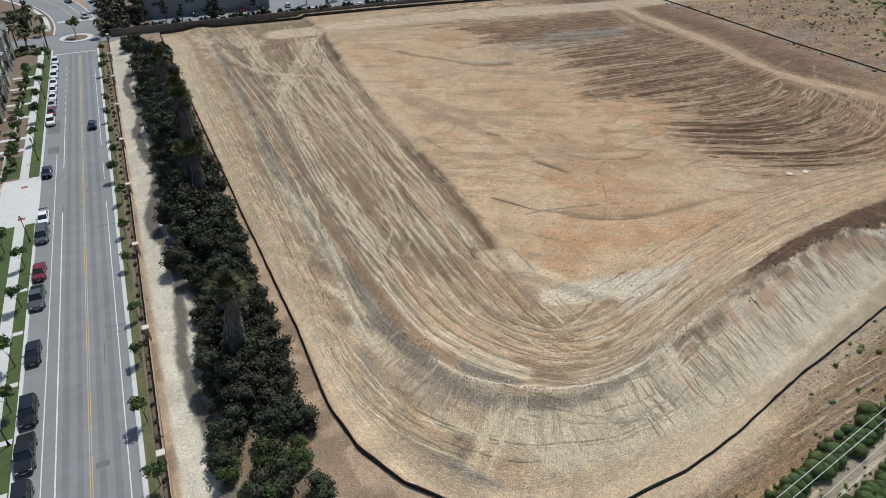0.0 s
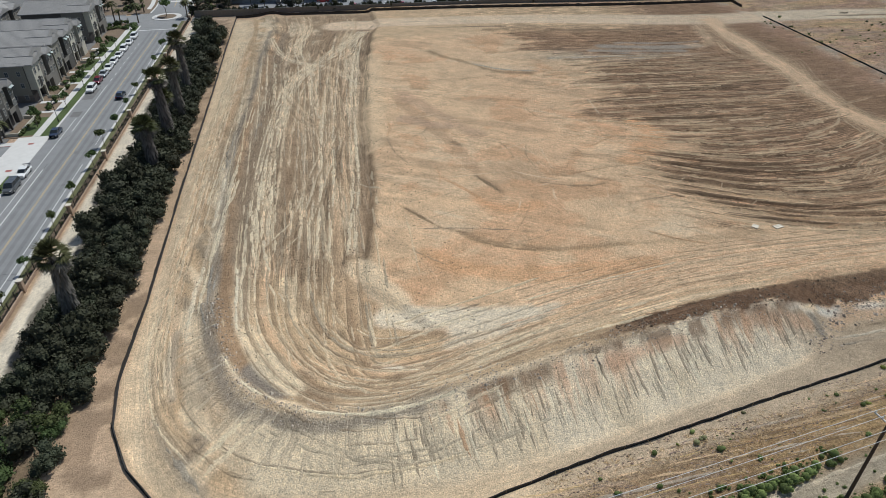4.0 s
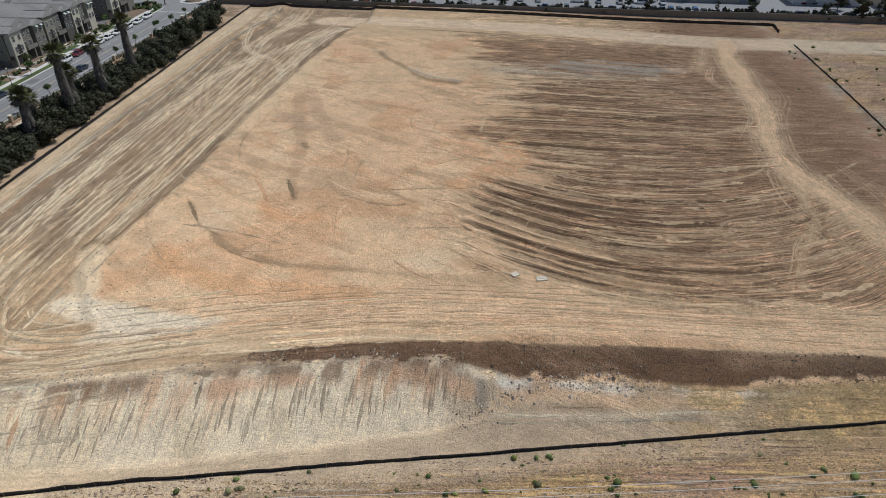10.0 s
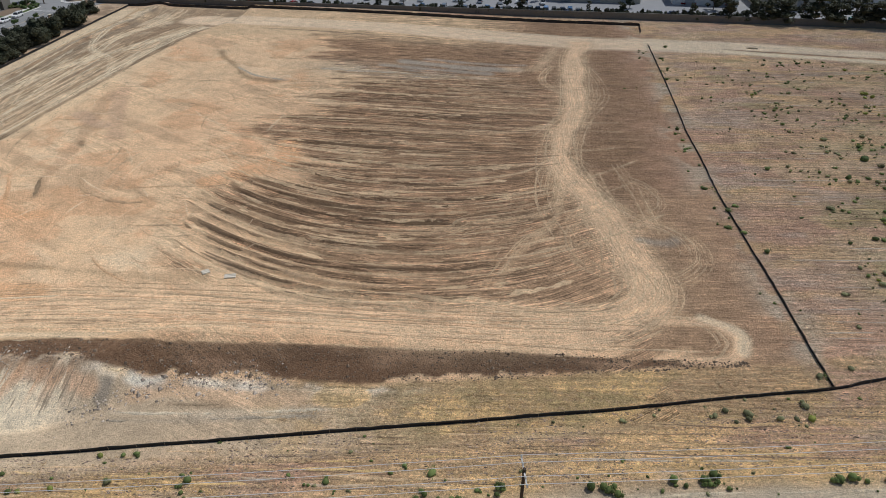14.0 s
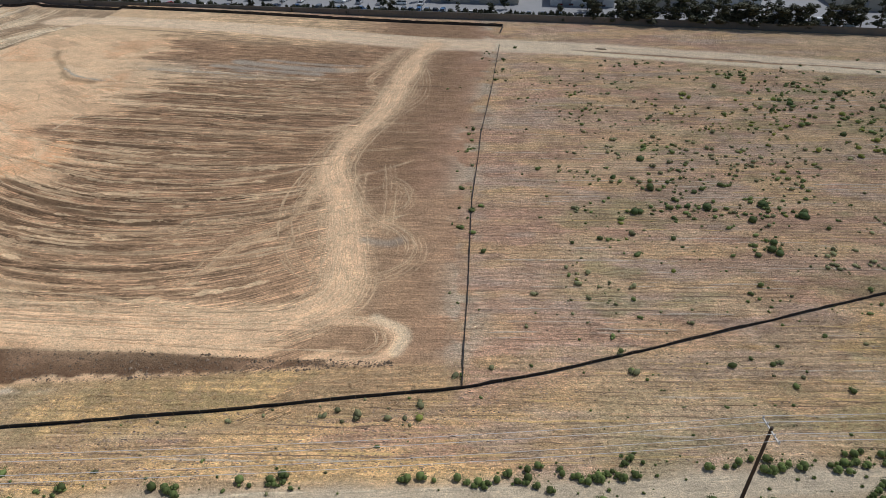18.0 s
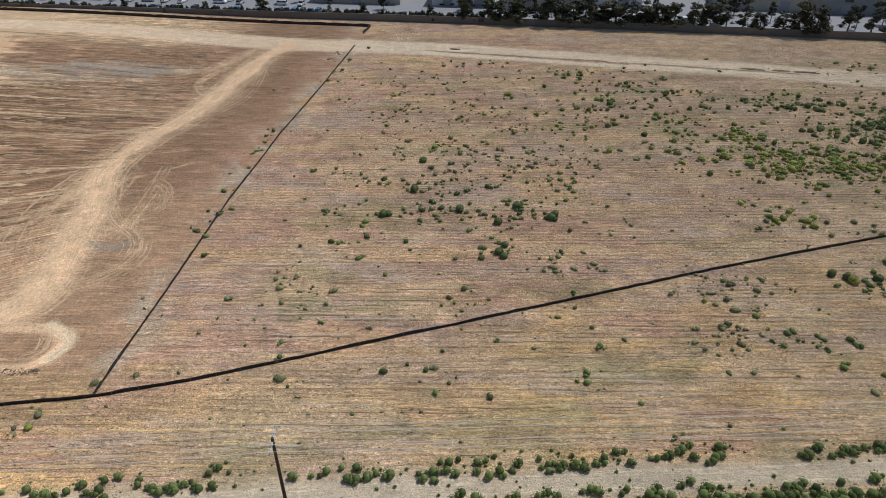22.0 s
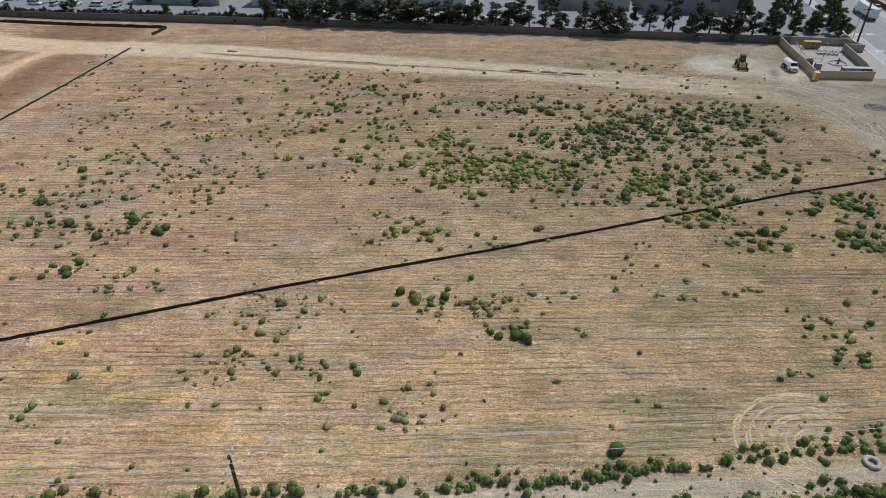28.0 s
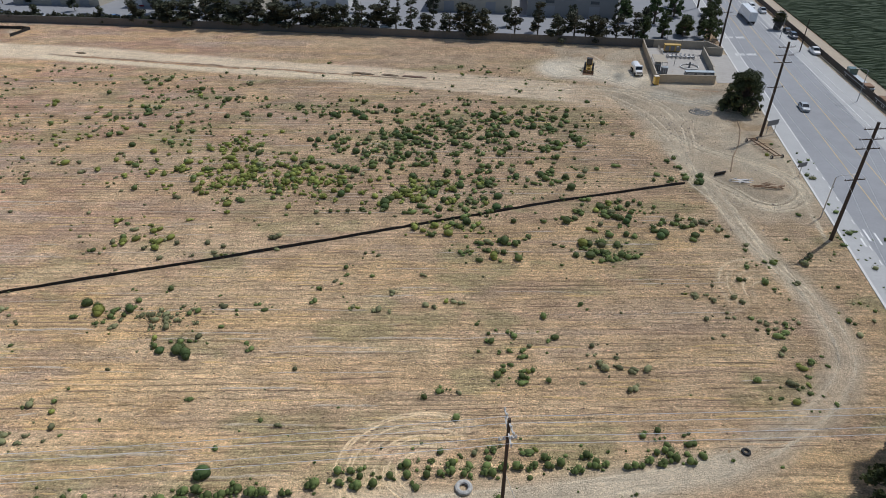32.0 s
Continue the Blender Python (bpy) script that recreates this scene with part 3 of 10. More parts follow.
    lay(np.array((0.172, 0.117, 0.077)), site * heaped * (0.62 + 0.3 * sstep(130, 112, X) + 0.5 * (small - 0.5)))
    slate = np.array((0.29, 0.275, 0.25))
    for pts, wide in (([(113, 156), (126, 155.6), (140, 154.4)], 1.8), ([(122, 158.5), (136, 158), (148, 157)], 1.0), ([(134, 166), (151, 163.3), (166, 163.8)], 3.4), ([(128, 161.5), (140, 160.5), (158, 159)], 2.0), ([(140, 169), (156, 167.5), (168, 168)], 1.4)):
        road(pts, wide, slate, 0.7, 0.9, 1.2)
    road([(114, 157.2), (124, 157), (136, 156)], 0.8, PALE * 1.05, 0.8, 0.5, 0.5)
    road([(164, 163.9), (171.6, 166.3), (179, 186)], 3.5, DUST * 0.92, 0.7, 2.2)
    # the haul road through it
    road(HAUL_CUT, 9.0, DUST * 0.92, 0.42, 3.6, 2.2)
    road(HAUL_CUT, 4.8, DUST * 1.2, 0.95, 0.9, 1.2)
    ruts(HAUL_CUT, (-3.9, -3.1, 2.9, 3.5, 4.4), 0.36, RIDGE * 1.05, 0.35)
    ruts(HAUL_CUT, (-1.2, 0.9), 0.5, DUST * 1.12, 0.4)
    ruts([(186, 166), (187, 155), (186, 143), (180, 131), (177, 122)], (-1.5, -0.8, 0.0, 0.8), 0.35, RIDGE, 0.3, 0.8)
    ruts([(176, 168), (172.5, 160), (172, 153), (176, 146)], (-0.8, 0, 0.8), 0.35, RIDGE, 0.6)
    ruts([(176.4, 82), (176.2, 92), (175.9, 101)], (-0.9, 0.9), 0.35, RIDGE, 0.6)
    ruts([(182.7, 78), (182.4, 92), (181.2, 105)], (-0.9, 0.0, 1.0), 0.35, RIDGE, 0.3)
    ruts([(181, 100), (184.8, 96.5), (185.4, 91), (183, 84), (179, 80)], (-1.4, -0.5, 0.5), 0.35, RIDGE, 0.3)
    ruts([(178, 66), (182, 66.5), (186, 70), (187, 75), (184.6, 80), (180, 83)], (-2.4, -1.6, -0.8, 0, 0.8), 0.35, RIDGE, 0.3)
    ruts([(176, 68), (171, 68), (167.6, 73), (168, 79), (171, 85), (174, 88)], (-0.8, 0, 0.8, 1.7), 0.35, RIDGE, 0.3)
    road([(179, 77), (183, 76), (185, 77)], 1.6, slate * 0.8, 0.6, 0.9, 0.8)
    ruts([(119, 141.5), (122, 139), (123, 142), (120, 143.5), (118, 141)], (0, 0.6), 0.3, RIDGE, 0.6)
    ruts([(110, 147), (114, 151), (116, 156)], (-1.2, 0, 1.2), 0.3, RIDGE, 0.5)
    ruts([(150, 57), (162, 55), (172, 57.5), (177, 62), (179, 68)], (-1.8, -1.1, -0.2, 0.9, 1.7, 2.6), 0.36, RIDGE * 1.05, 0.6)
    road([(165, 54.5), (140, 53.5), (118, 54.5), (95, 55), (70, 54)], 7, DUST * 1.08, 0.8, 2.5)
    ruts([(176, 58), (160, 54.5), (140, 53.5), (118, 54.0), (95, 53.0), (78, 50), (66, 47)], (-2.4, -1.5, -0.6, 0.5, 1.3, 2.3), 0.4, DUST * 1.12, 0.45)
    ruts([(170, 57), (140, 55), (118, 56), (95, 56.5), (78, 54)], (-1.0, 1.0), 0.4, TAN * 0.6, 0.5)
    # scrapes on the filled ground
    dark = np.array((0.23, 0.165, 0.105))
    road([(81, 170.6), (84, 164), (88, 158.9), (94.5, 148.2), (103, 144.8)], 1.8, dark * 0.95, 0.8, 1.0, 0.7)
    road([(90, 156), (97, 149), (105, 146)], 1.0, slate, 0.7, 0.6, 0.5)
    for pts, wide, col, k in (
        ([(65, 136), (68.2, 120.3), (71.3, 108.2), (73.2, 91.8), (75, 84)], 2.2, (0.33, 0.225, 0.15), 0.5),
        ([(67, 138), (73, 121.1), (78, 109)], 3.6, (0.37, 0.265, 0.19), 0.6),
        ([(64, 122), (69, 118), (73, 116)], 3.0, (0.35, 0.26, 0.20), 0.5),
        ([(79, 93.2), (82.1, 86.7), (90, 82.5), (95, 82.5)], 1.2, (0.30, 0.21, 0.135), 0.65),
        ([(72.3, 91.3), (75, 84)], 0.9, (0.20, 0.145, 0.095), 0.85),
        ([(72, 107), (73, 105)], 1.0, (0.20, 0.145, 0.095), 0.8),
        ([(56.8, 82.9), (60, 77.4), (61.7, 74.8), (65, 72.4)], 0.9, (0.22, 0.155, 0.10), 0.85),
        ([(64.4, 72.2), (69, 68.2), (76.2, 64.7), (82.9, 63.4), (89.7, 62.9)], 1.4, (0.27, 0.192, 0.125), 0.65),
        ([(89.0, 62.9), (100, 61.6), (112, 61.5)], 1.4, (0.34, 0.25, 0.165), 0.45),
        ([(65, 70.6), (71, 66.2), (76, 64.0)], 1.2, (0.27, 0.19, 0.12), 0.65),
        ([(57.6, 75.3), (67.1, 73.2), (76.4, 69.7), (79, 69.9)], 0.5, (0.26, 0.20, 0.15), 0.7),
        ([(68.2, 65.9), (75.4, 73.5), (81.3, 83)], 0.45, (0.36, 0.24, 0.155), 0.6),
        ([(50.7, 79.8), (54.3, 71.5), (60, 64)], 0.5, (0.28, 0.21, 0.15), 0.6),
        ([(85, 66.7), (92.5, 61.7), (100, 58)], 0.5, (0.28, 0.21, 0.15), 0.6),
        ([(58, 68), (63, 62), (74, 58.4), (90, 57)], 4.5, (0.47, 0.29, 0.165), 0.55),
        ([(70, 82), (74, 78), (80, 78)], 3.2, (0.46, 0.285, 0.165), 0.5),
        ([(66, 92), (70, 84), (72, 78)], 1.2, (0.42, 0.255, 0.15), 0.6),
        ([(103, 90), (110, 95), (115, 101), (114, 108)], 5.0, (0.47, 0.295, 0.175), 0.6),
        ([(98, 118), (104, 112), (108, 104)], 3.0, (0.46, 0.30, 0.19), 0.5),
        ([(62, 80), (65.8, 77)], 1.3, (0.60, 0.53, 0.42), 0.7),
        ([(50, 55), (56, 52.5), (68, 50.5)], 3.6, (0.60, 0.55, 0.46), 0.85),
        ([(58, 49.5), (64, 49), (72, 51)], 2.6, (0.60, 0.55, 0.46), 0.8),
        ([(56, 47), (62, 47.5), (68, 49.5)], 1.4, (0.64, 0.58, 0.48), 0.75),
        ([(46.4, 45.2), (52, 43.4)], 1.2, (0.60, 0.54, 0.45), 0.7),
        ([(47, 68), (49, 63), (51, 58)], 3.6, (0.58, 0.50, 0.38), 0.7),
        ([(54, 110), (57, 125), (60, 145), (64, 170)], 6.0, (0.55, 0.45, 0.32), 0.5),
        ([(86, 198), (110, 193.5), (138, 190)], 1.0, (0.16, 0.12, 0.085), 0.85),
        ([(120, 186), (150, 184), (176, 180)], 0.9, (0.20, 0.15, 0.10), 0.6),
    ):
        road(pts, wide, np.array(col), min(1.0, k * 1.15), 0.22 + 0.16 * wide, 0.3 + 0.3 * min(wide, 3), False)
    lines = np.random.default_rng(77)
    for k in range(150):
        x, y = lines.uniform(52, 112), lines.uniform(52, 178)
        a = lines.normal(-0.95, 0.45) if lines.random() < 0.6 else lines.normal(0.05, 0.25)
        n, bend = lines.uniform(3, 16), lines.normal(0, 0.3)
        pts = [(x + n * q * math.cos(a + bend * q), y + n * q * math.sin(a + bend * q)) for q in (0, 0.5, 1)]
        if min(p[0] - float(pad_edge(p[1])) for p in pts) < 1:
            continue
        road(pts, lines.uniform(0.25, 0.5), (np.array((0.27, 0.20, 0.14)), np.array((0.60, 0.50, 0.37)), np.array((0.42, 0.265, 0.16)))[k % 3], lines.uniform(0.25, 0.6), 0.35, 0.3, False)
    # the rim of the corner and the strip inside it
    slab = np.array((0.225, 0.205, 0.18))
    for pts, wide, col, k in (
        ([(38.6, 205), (35.6, 175), (32.5, 144), (29.6, 121), (28.4, 100), (27.6, 79.7), (27.4, 66.8), (27.2, 61.6), (28.4, 54), (30.9, 48), (34, 43)], 1.9, (0.25, 0.175, 0.115), 0.75),
        ([(39, 150), (33, 110), (30.6, 84), (30, 71), (30, 60)], 1.5, (0.25, 0.21, 0.165), 0.75),
        ([(36.1, 212), (33.2, 175), (30.3, 144), (27.4, 121), (26.4, 102), (25.7, 80), (25.8, 70.5), (25.1, 60.6), (26.7, 51.8), (29, 44), (33.8, 39.8), (40, 37.4), (50, 37.8)], 1.4, (0.235, 0.205, 0.172), 0.75),
        ([(27.6, 51.9), (30.6, 45.8), (35.3, 41.5), (40.1, 38.9), (44.9, 37.9), (51.3, 38.3), (60, 40.2), (72, 42.4)], 0.55, (0.60, 0.54, 0.43), 0.8),
        ([(28.6, 75), (29, 67.3), (28.9, 62.7), (29.2, 58), (30.6, 52.6)], 0.5, (0.56, 0.51, 0.42), 0.75),
        ([(31.5, 48.4), (33.4, 46), (34.5, 44.6)], 2.8, (0.17, 0.155, 0.14), 0.8),
        ([(37.1, 45.9), (38.2, 42.6), (39.4, 40.2)], 2.2, (0.22, 0.16, 0.11), 0.7),
        ([(30.6, 57.2), (32.6, 50), (36, 44.6)], 2.0, (0.56, 0.49, 0.375), 0.7),
        ([(33.4, 51), (35.2, 47.6), (36.2, 44)], 1.4, (0.57, 0.50, 0.385), 0.7),
        ([(36, 67), (37.4, 58)], 1.8, (0.56, 0.48, 0.355), 0.6),
        ([(19.8, 45.5), (21.8, 40.5), (24.3, 36.3), (25.5, 33.9)], 1.3, (0.24, 0.215, 0.185), 0.7),
        ([(27.4, 43.3), (25.2, 48.1), (22.9, 55.3), (22.6, 64.5), (24.2, 79.2), (26.5, 110)], 0.9, (0.58, 0.52, 0.42), 0.6),
        ([(24.2, 38.5), (26, 39.9), (24.6, 40.8)], 1.2, (0.18, 0.16, 0.14), 0.7),
        ([(24.6, 37), (27.9, 39.5), (31.4, 41.2)], 1.3, (0.57, 0.50, 0.385), 0.7),
        ([(25.6, 35.6), (29, 38), (33, 39.4)], 0.9, (0.56, 0.49, 0.38), 0.6),
        ([(21, 60), (20.6, 54), (21.6, 48)], 1.6, (0.27, 0.25, 0.22), 0.5),
        ([(44, 58), (44.6, 48), (46, 45)], 0.8, (0.27, 0.185, 0.12), 0.7),
    ):
        road(pts, wide, np.array(col), min(1.0, k * 1.15), 0.22 + 0.15 * wide, 0.3 + 0.25 * wide, False)
    sweeps = ([(36, 180), (34, 120), (32.5, 75), (32.4, 60.5), (34, 53.2), (37.1, 46.5), (41.5, 42.2), (48.2, 41.2), (56, 43.5), (70, 47)], [(46, 180), (43, 120), (39.4, 78), (37.8, 59.7), (39.1, 52.1), (42, 46.5), (48, 43.5), (58, 45)], [(54, 180), (49, 120), (45.6, 70.5), (44.4, 54.3), (44.8, 46.5), (47, 43.2), (54, 42.6)], [(66, 196), (57, 175), (46, 160), (40, 140)], [(50, 120), (44, 100), (40, 84), (35, 76)], [(38, 150), (43, 130), (50, 118)])
    for k, pts in enumerate(sweeps):
        ruts(pts, (-2.4, -0.9, 0.9), 0.36, (PALE, PALE * 0.95, RIDGE)[k % 3], 0.55)
        ruts(pts, (-2.1, -0.4, 1.4), 0.5, np.array((0.25, 0.18, 0.12)), 0.5)
    def across(f, y):
        a, b = float(left_crest(y)), float(pad_edge(y))
        return a + (b - a) * f

    road([(across(0.11, y), y) for y in (74, 95, 120, 145, 170, 195, 208)], 2.6, np.array((0.205, 0.165, 0.125)), 0.85, 0.9, 1.2, False)
    road([(across(0.955, y), y) for y in (80, 100, 125, 150, 175, 198)], 1.5, np.array((0.22, 0.165, 0.115)), 0.8, 0.7, 0.8, False)
    for k in range(60):
        f = 0.16 + 0.8 * lines.random()
        y, n, drift = lines.uniform(62, 185), lines.uniform(8, 55), lines.normal() * 0.05
        pts = [(across(min(0.95, max(0.05, f + drift * q)), y + n * q) + lines.normal() * 0.12, y + n * q) for q in (0, 0.33, 0.66, 1)]
        ruts(pts, (-0.85, 0.85) if k % 3 == 0 else (0,), lines.uniform(0.35, 0.6), (np.array((0.50, 0.41, 0.30)), np.array((0.45, 0.34, 0.235)), np.array((0.165, 0.122, 0.085)))[k % 3], lines.uniform(0.5, 0.85))
    for f in (0.86, 0.90, 0.72, 0.63):
        ruts([(across(f, y), y) for y in (72, 95, 120, 145, 170, 198)], (0,), 0.55, PALE, 0.75)
    ruts([(66, 203), (60, 190), (50, 172), (42, 158), (38, 140), (35, 120), (33, 100), (32.5, 80)], (-1.6, -0.8, 0.0, 0.8, 1.6), 0.5, PALE, 0.8)
    ruts([(36, 200), (38, 184), (43, 172), (52, 164), (57, 150)], (-0.8, 0.0, 0.8), 0.45, PALE, 0.75)
    ruts([(48, 205), (44, 190), (44, 175), (46, 160), (45, 130)], (-0.8, 0.0, 0.8), 0.45, PALE, 0.7)
    ruts([(20, 48), (18.6, 58), (19.2, 75), (21.5, 110), (24.5, 160), (27, 205)], (-1.6, -0.8, 0, 0.8, 1.6), 0.45, PALE, 0.5)
    for k in range(6):
        for o in (0.0, 0.75):
            r0 = 2.6 + 1.25 * k + o * 0.6
            road([(342.5 + r0 * math.cos(a), 41.4 + 0.85 * r0 * math.sin(a)) for a in [0.9 + 0.38 * j for j in range(10)]], 0.32, np.array((0.62, 0.50, 0.35)), 0.9, 0.30, 0.1, False)
    for k in range(5):
        r0 = 1.8 + 0.9 * k
        road([(391 + r0 * math.cos(a) * 1.2, 71 + r0 * math.sin(a) * 1.6) for a in [1.2 + 0.3 * j for j in range(9)]], 0.35, np.array((0.58, 0.48, 0.35)), 0.8, 0.30, 0.1, False)
    # spoil at the end of the cut
    for pts, wide, col, k in (
        ([(108.9, 43.1), (110.5, 42.7), (112.2, 43.1)], 1.5, (0.46, 0.45, 0.42), 0.9),
        ([(106.6, 42.0), (106.7, 39.9)], 1.5, (0.19, 0.175, 0.155), 0.85),
        ([(106.0, 43.4), (108.2, 43.5)], 1.3, (0.46, 0.38, 0.27), 0.85),
        ([(110.2, 41.0), (113.7, 42.2), (118.6, 41.7), (124.2, 41.0), (130, 41.2)], 2.0, (0.40, 0.29, 0.20), 0.55),
        ([(112.8, 39.9), (120.7, 40.0)], 0.8, (0.22, 0.17, 0.12), 0.7),
        ([(121.5, 43.2), (124.8, 42.8)], 1.2, (0.50, 0.47, 0.43), 0.8),
        ([(75, 39.4), (79.7, 40.6), (86, 41.4)], 1.8, (0.40, 0.255, 0.17), 0.55),
        ([(72, 41.2), (77, 42.2), (83, 43.3)], 0.9, (0.20, 0.145, 0.10), 0.7),
        ([(97, 42.4), (102, 42.0), (105, 41.0)], 2.0, (0.42, 0.275, 0.185), 0.55),
        ([(108, 37.4), (118, 37.6), (132, 38.6)], 0.5, (0.24, 0.22, 0.19), 0.6),
        ([(108, 38.6), (120, 38.6), (134, 39.6)], 0.5, (0.48, 0.44, 0.37), 0.6),
    ):
        road(pts, wide, np.array(col), k, 0.22 + 0.15 * wide, 0.4 + 0.3 * wide, False)
    road([(177, 56), (183, 56), (186.3, 53), (184, 48.8), (178, 48.6)], 1.8, DUST * 1.1, 0.85, 0.5, 0.6)
    road([(183, 57), (187, 54), (186, 50)], 1.6, PALE, 0.8, 0.5, 0.6)
    road(EAST_TRACK, 4.6, np.array((0.37, 0.30, 0.225)), 0.85, 1.2, 1.0)
    road(EAST_TRACK[8:], 2.4, np.array((0.40, 0.345, 0.275)), 0.8, 0.8, 1.0)
    ruts(EAST_TRACK, (-1.0, 0.9), 0.45, np.array((0.45, 0.39, 0.31)), 0.6)
    road([(386, 150), (400, 141), (410, 133)], 16, DUST * 0.92, 0.85, 5)
    road([(403, 160), (392, 169), (380, 173)], 17, np.array((0.56, 0.505, 0.425)), 0.9, 3)
    road([(397, 128), (402, 116), (408, 108), (407, 99), (399, 96)], 6, DUST * 0.9, 0.75, 3)
    lay(np.array((0.32, 0.30, 0.27)), np.exp(-((np.hypot(X - 401, Y - 139) / 5) ** 2)) * 0.9)
    calm = sstep(-3, 2.5, X - np.interp(Y, (84, 105, 125, 149, 158, 200), (399, 393, 390, 388, 380, 380)) + 6 * (mid - 0.5)) * sstep(84, 96, Y) * sstep(198, 188, Y)
    lay(np.array((0.39, 0.32, 0.24)), calm * 0.8 * (1 - 0.85 * sstep(18, 13, np.hypot(X - 388, Y - 172))))
    lay(np.array((0.26, 0.215, 0.165)), calm * sstep(0.54, 0.64, cloud(X, Y, 9, 97, 5)) * 0.6)
    lay(np.array((0.44, 0.375, 0.29)), calm * sstep(0.54, 0.64, cloud(X, Y, 7, 98, 5)) * 0.6)
    lay(np.array((0.30, 0.215, 0.135)), calm * sstep(0.47, 0.57, cloud(X, Y, 8, 99, 5)) * np.maximum(sstep(106, 94, Y), sstep(408, 412, X) * sstep(150, 130, Y)) * 0.8)
    stubble[:] = stubble * (1 - 0.9 * calm)
    flow[..., 2] = np.where(calm > 0.4, 0.12, flow[..., 2])
    road([(400, 151.5), (406, 147), (413, 149.5)], 6, np.array((0.36, 0.34, 0.30)), 0.7, 2.5, 1.5)
    road([(408, 156.6), (415.3, 154.3)], 1.0, np.array((0.36, 0.22, 0.14)), 0.8, 0.5, 0.4)
    road([(393, 168), (391.5, 163)], 2.2, np.array((0.22, 0.205, 0.18)), 0.8, 1.0, 1.2)
    loop = [(394, 108), (397.7, 102), (399.5, 97.6), (403, 95.4), (407.4, 97.2), (410.4, 101), (410.8, 105.7), (409.1, 110), (405, 114.5), (399, 120), (394, 128)]
    road(loop, 2.6, np.array((0.46, 0.39, 0.30)), 0.8, 1.2, 0.8)
    ruts(loop, (-1.1, -0.3, 0.6, 1.4), 0.4, np.array((0.56, 0.49, 0.385)), 0.7)
    ruts(loop, (-0.7, 1.0), 0.4, np.array((0.26, 0.21, 0.155)), 0.6)
    ruts([(392.9, 122), (392.7, 105), (394.4, 97), (394.5, 82), (396, 70)], (-1.5, -0.7, 0.2, 1.1), 0.45, np.array((0.56, 0.49, 0.385)), 0.6)
    ruts([(416, 125), (412.8, 110.4), (408.7, 95.7), (406.5, 85)], (0,), 0.7, np.array((0.52, 0.45, 0.35)), 0.7)
    for pts in ([(386, 152), (392, 140), (394, 124)], [(389, 156), (397, 146), (399, 132), (396, 118)], [(384, 158), (398, 152), (412, 144)], [(380, 176), (386, 168), (392, 160), (397, 148)], [(378, 166), (384, 170), (390, 178), (388, 186)]):
        ruts(pts, (-0.9, 0.9), 0.45, np.array((0.57, 0.50, 0.40)), 0.6)
        ruts(pts, (-0.4, 1.5), 0.4, np.array((0.32, 0.27, 0.21)), 0.4)
    # bare strip outside the left fence
    strip = sstep(left_x + 0.3, left_x - 0.3, X) * sstep(-16, -10, X) * sstep(240, 236, Y)
    lay(np.array((0.37, 0.275, 0.20)), strip * 0.9)
    lay(np.array((0.17, 0.12, 0.085)), strip * sstep(0.50, 0.62, cloud(X, Y, 5, 93, 4)) * 0.6)
    flow[..., 2] = np.where(strip > 0.4, 0.05, flow[..., 2])
    stubble[:] = stubble * (1 - strip)
    so = (X + 15.78) * math.cos(radians(3.66)) - Y * math.sin(radians(3.66))
    lay(np.array((0.52, 0.475, 0.415)), strip * sstep(8.4, 9.0, so) * sstep(15, 13, so + 2 * (mid - 0.5)) * 0.95)
    # dark wavy band: litter, with the shrub belt's shadow painted in
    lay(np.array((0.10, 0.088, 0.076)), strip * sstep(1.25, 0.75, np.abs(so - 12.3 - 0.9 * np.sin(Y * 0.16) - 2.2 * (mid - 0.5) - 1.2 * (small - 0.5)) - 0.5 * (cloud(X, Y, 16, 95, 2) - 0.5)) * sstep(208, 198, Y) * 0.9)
    lay(np.array((0.11, 0.085, 0.06)), strip * sstep(13.5, 15, so) * sstep(22.5, 20.5, so) * 0.7 * sstep(222, 212, Y))
    shade = 0.86 + 0.28 * small
    c *= shade[..., None] * np.array((1.50, 1.485, 1.37))
    LAND["tint"] = np.array((1.50, 1.485, 1.37))
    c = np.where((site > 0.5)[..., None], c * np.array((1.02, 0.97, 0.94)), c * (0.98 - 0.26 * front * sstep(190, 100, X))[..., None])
    c *= np.minimum(1.0, 0.80 / np.maximum(c.max(-1), 1e-3))[..., None]
    c = np.maximum(c, 0.02)
    Z = Z + 0.70 * heaped * (0.75 + 0.5 * small) + 0.05 * (small - 0.5) + 0.10 * use * (cloud(flow[..., 0] * 1.0, X * 0.05, 1.6, 81, 2) - 0.5) + 0.16 * (band > 0.3) * (cloud(d, Y * 0.1 + X * 0.05, 1.6, 83, 2) - 0.5)
    street_o = (X + 15.78) * math.cos(radians(3.66)) - Y * math.sin(radians(3.66))
    outside = np.where((street_o < 8.0) | (Y < 10) | (Y > far_y + 0.3) | (X > 430), 1.0, 0.0)
    Z = np.where(outside > 0, -0.06, Z)

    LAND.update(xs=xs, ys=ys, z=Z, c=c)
    ny, nx = X.shape
    verts = np.stack([X, Y, Z], -1).reshape(-1, 3)
    i = np.arange(ny * nx).reshape(ny, nx)
    quads = np.stack([i[:-1, :-1], i[:-1, 1:], i[1:, 1:], i[1:, :-1]], -1).reshape(-1, 4)
    me = bpy.data.meshes.new("ground")
    me.vertices.add(len(verts))
    me.vertices.foreach_set("co", verts.ravel())
    me.loops.add(quads.size)
    me.loops.foreach_set("vertex_index", quads.ravel())
    me.polygons.add(len(quads))
    me.polygons.foreach_set("loop_start", np.arange(0, quads.size, 4))
    me.polygons.foreach_set("use_smooth", np.ones(len(quads), bool))
    me.update(calc_edges=True)
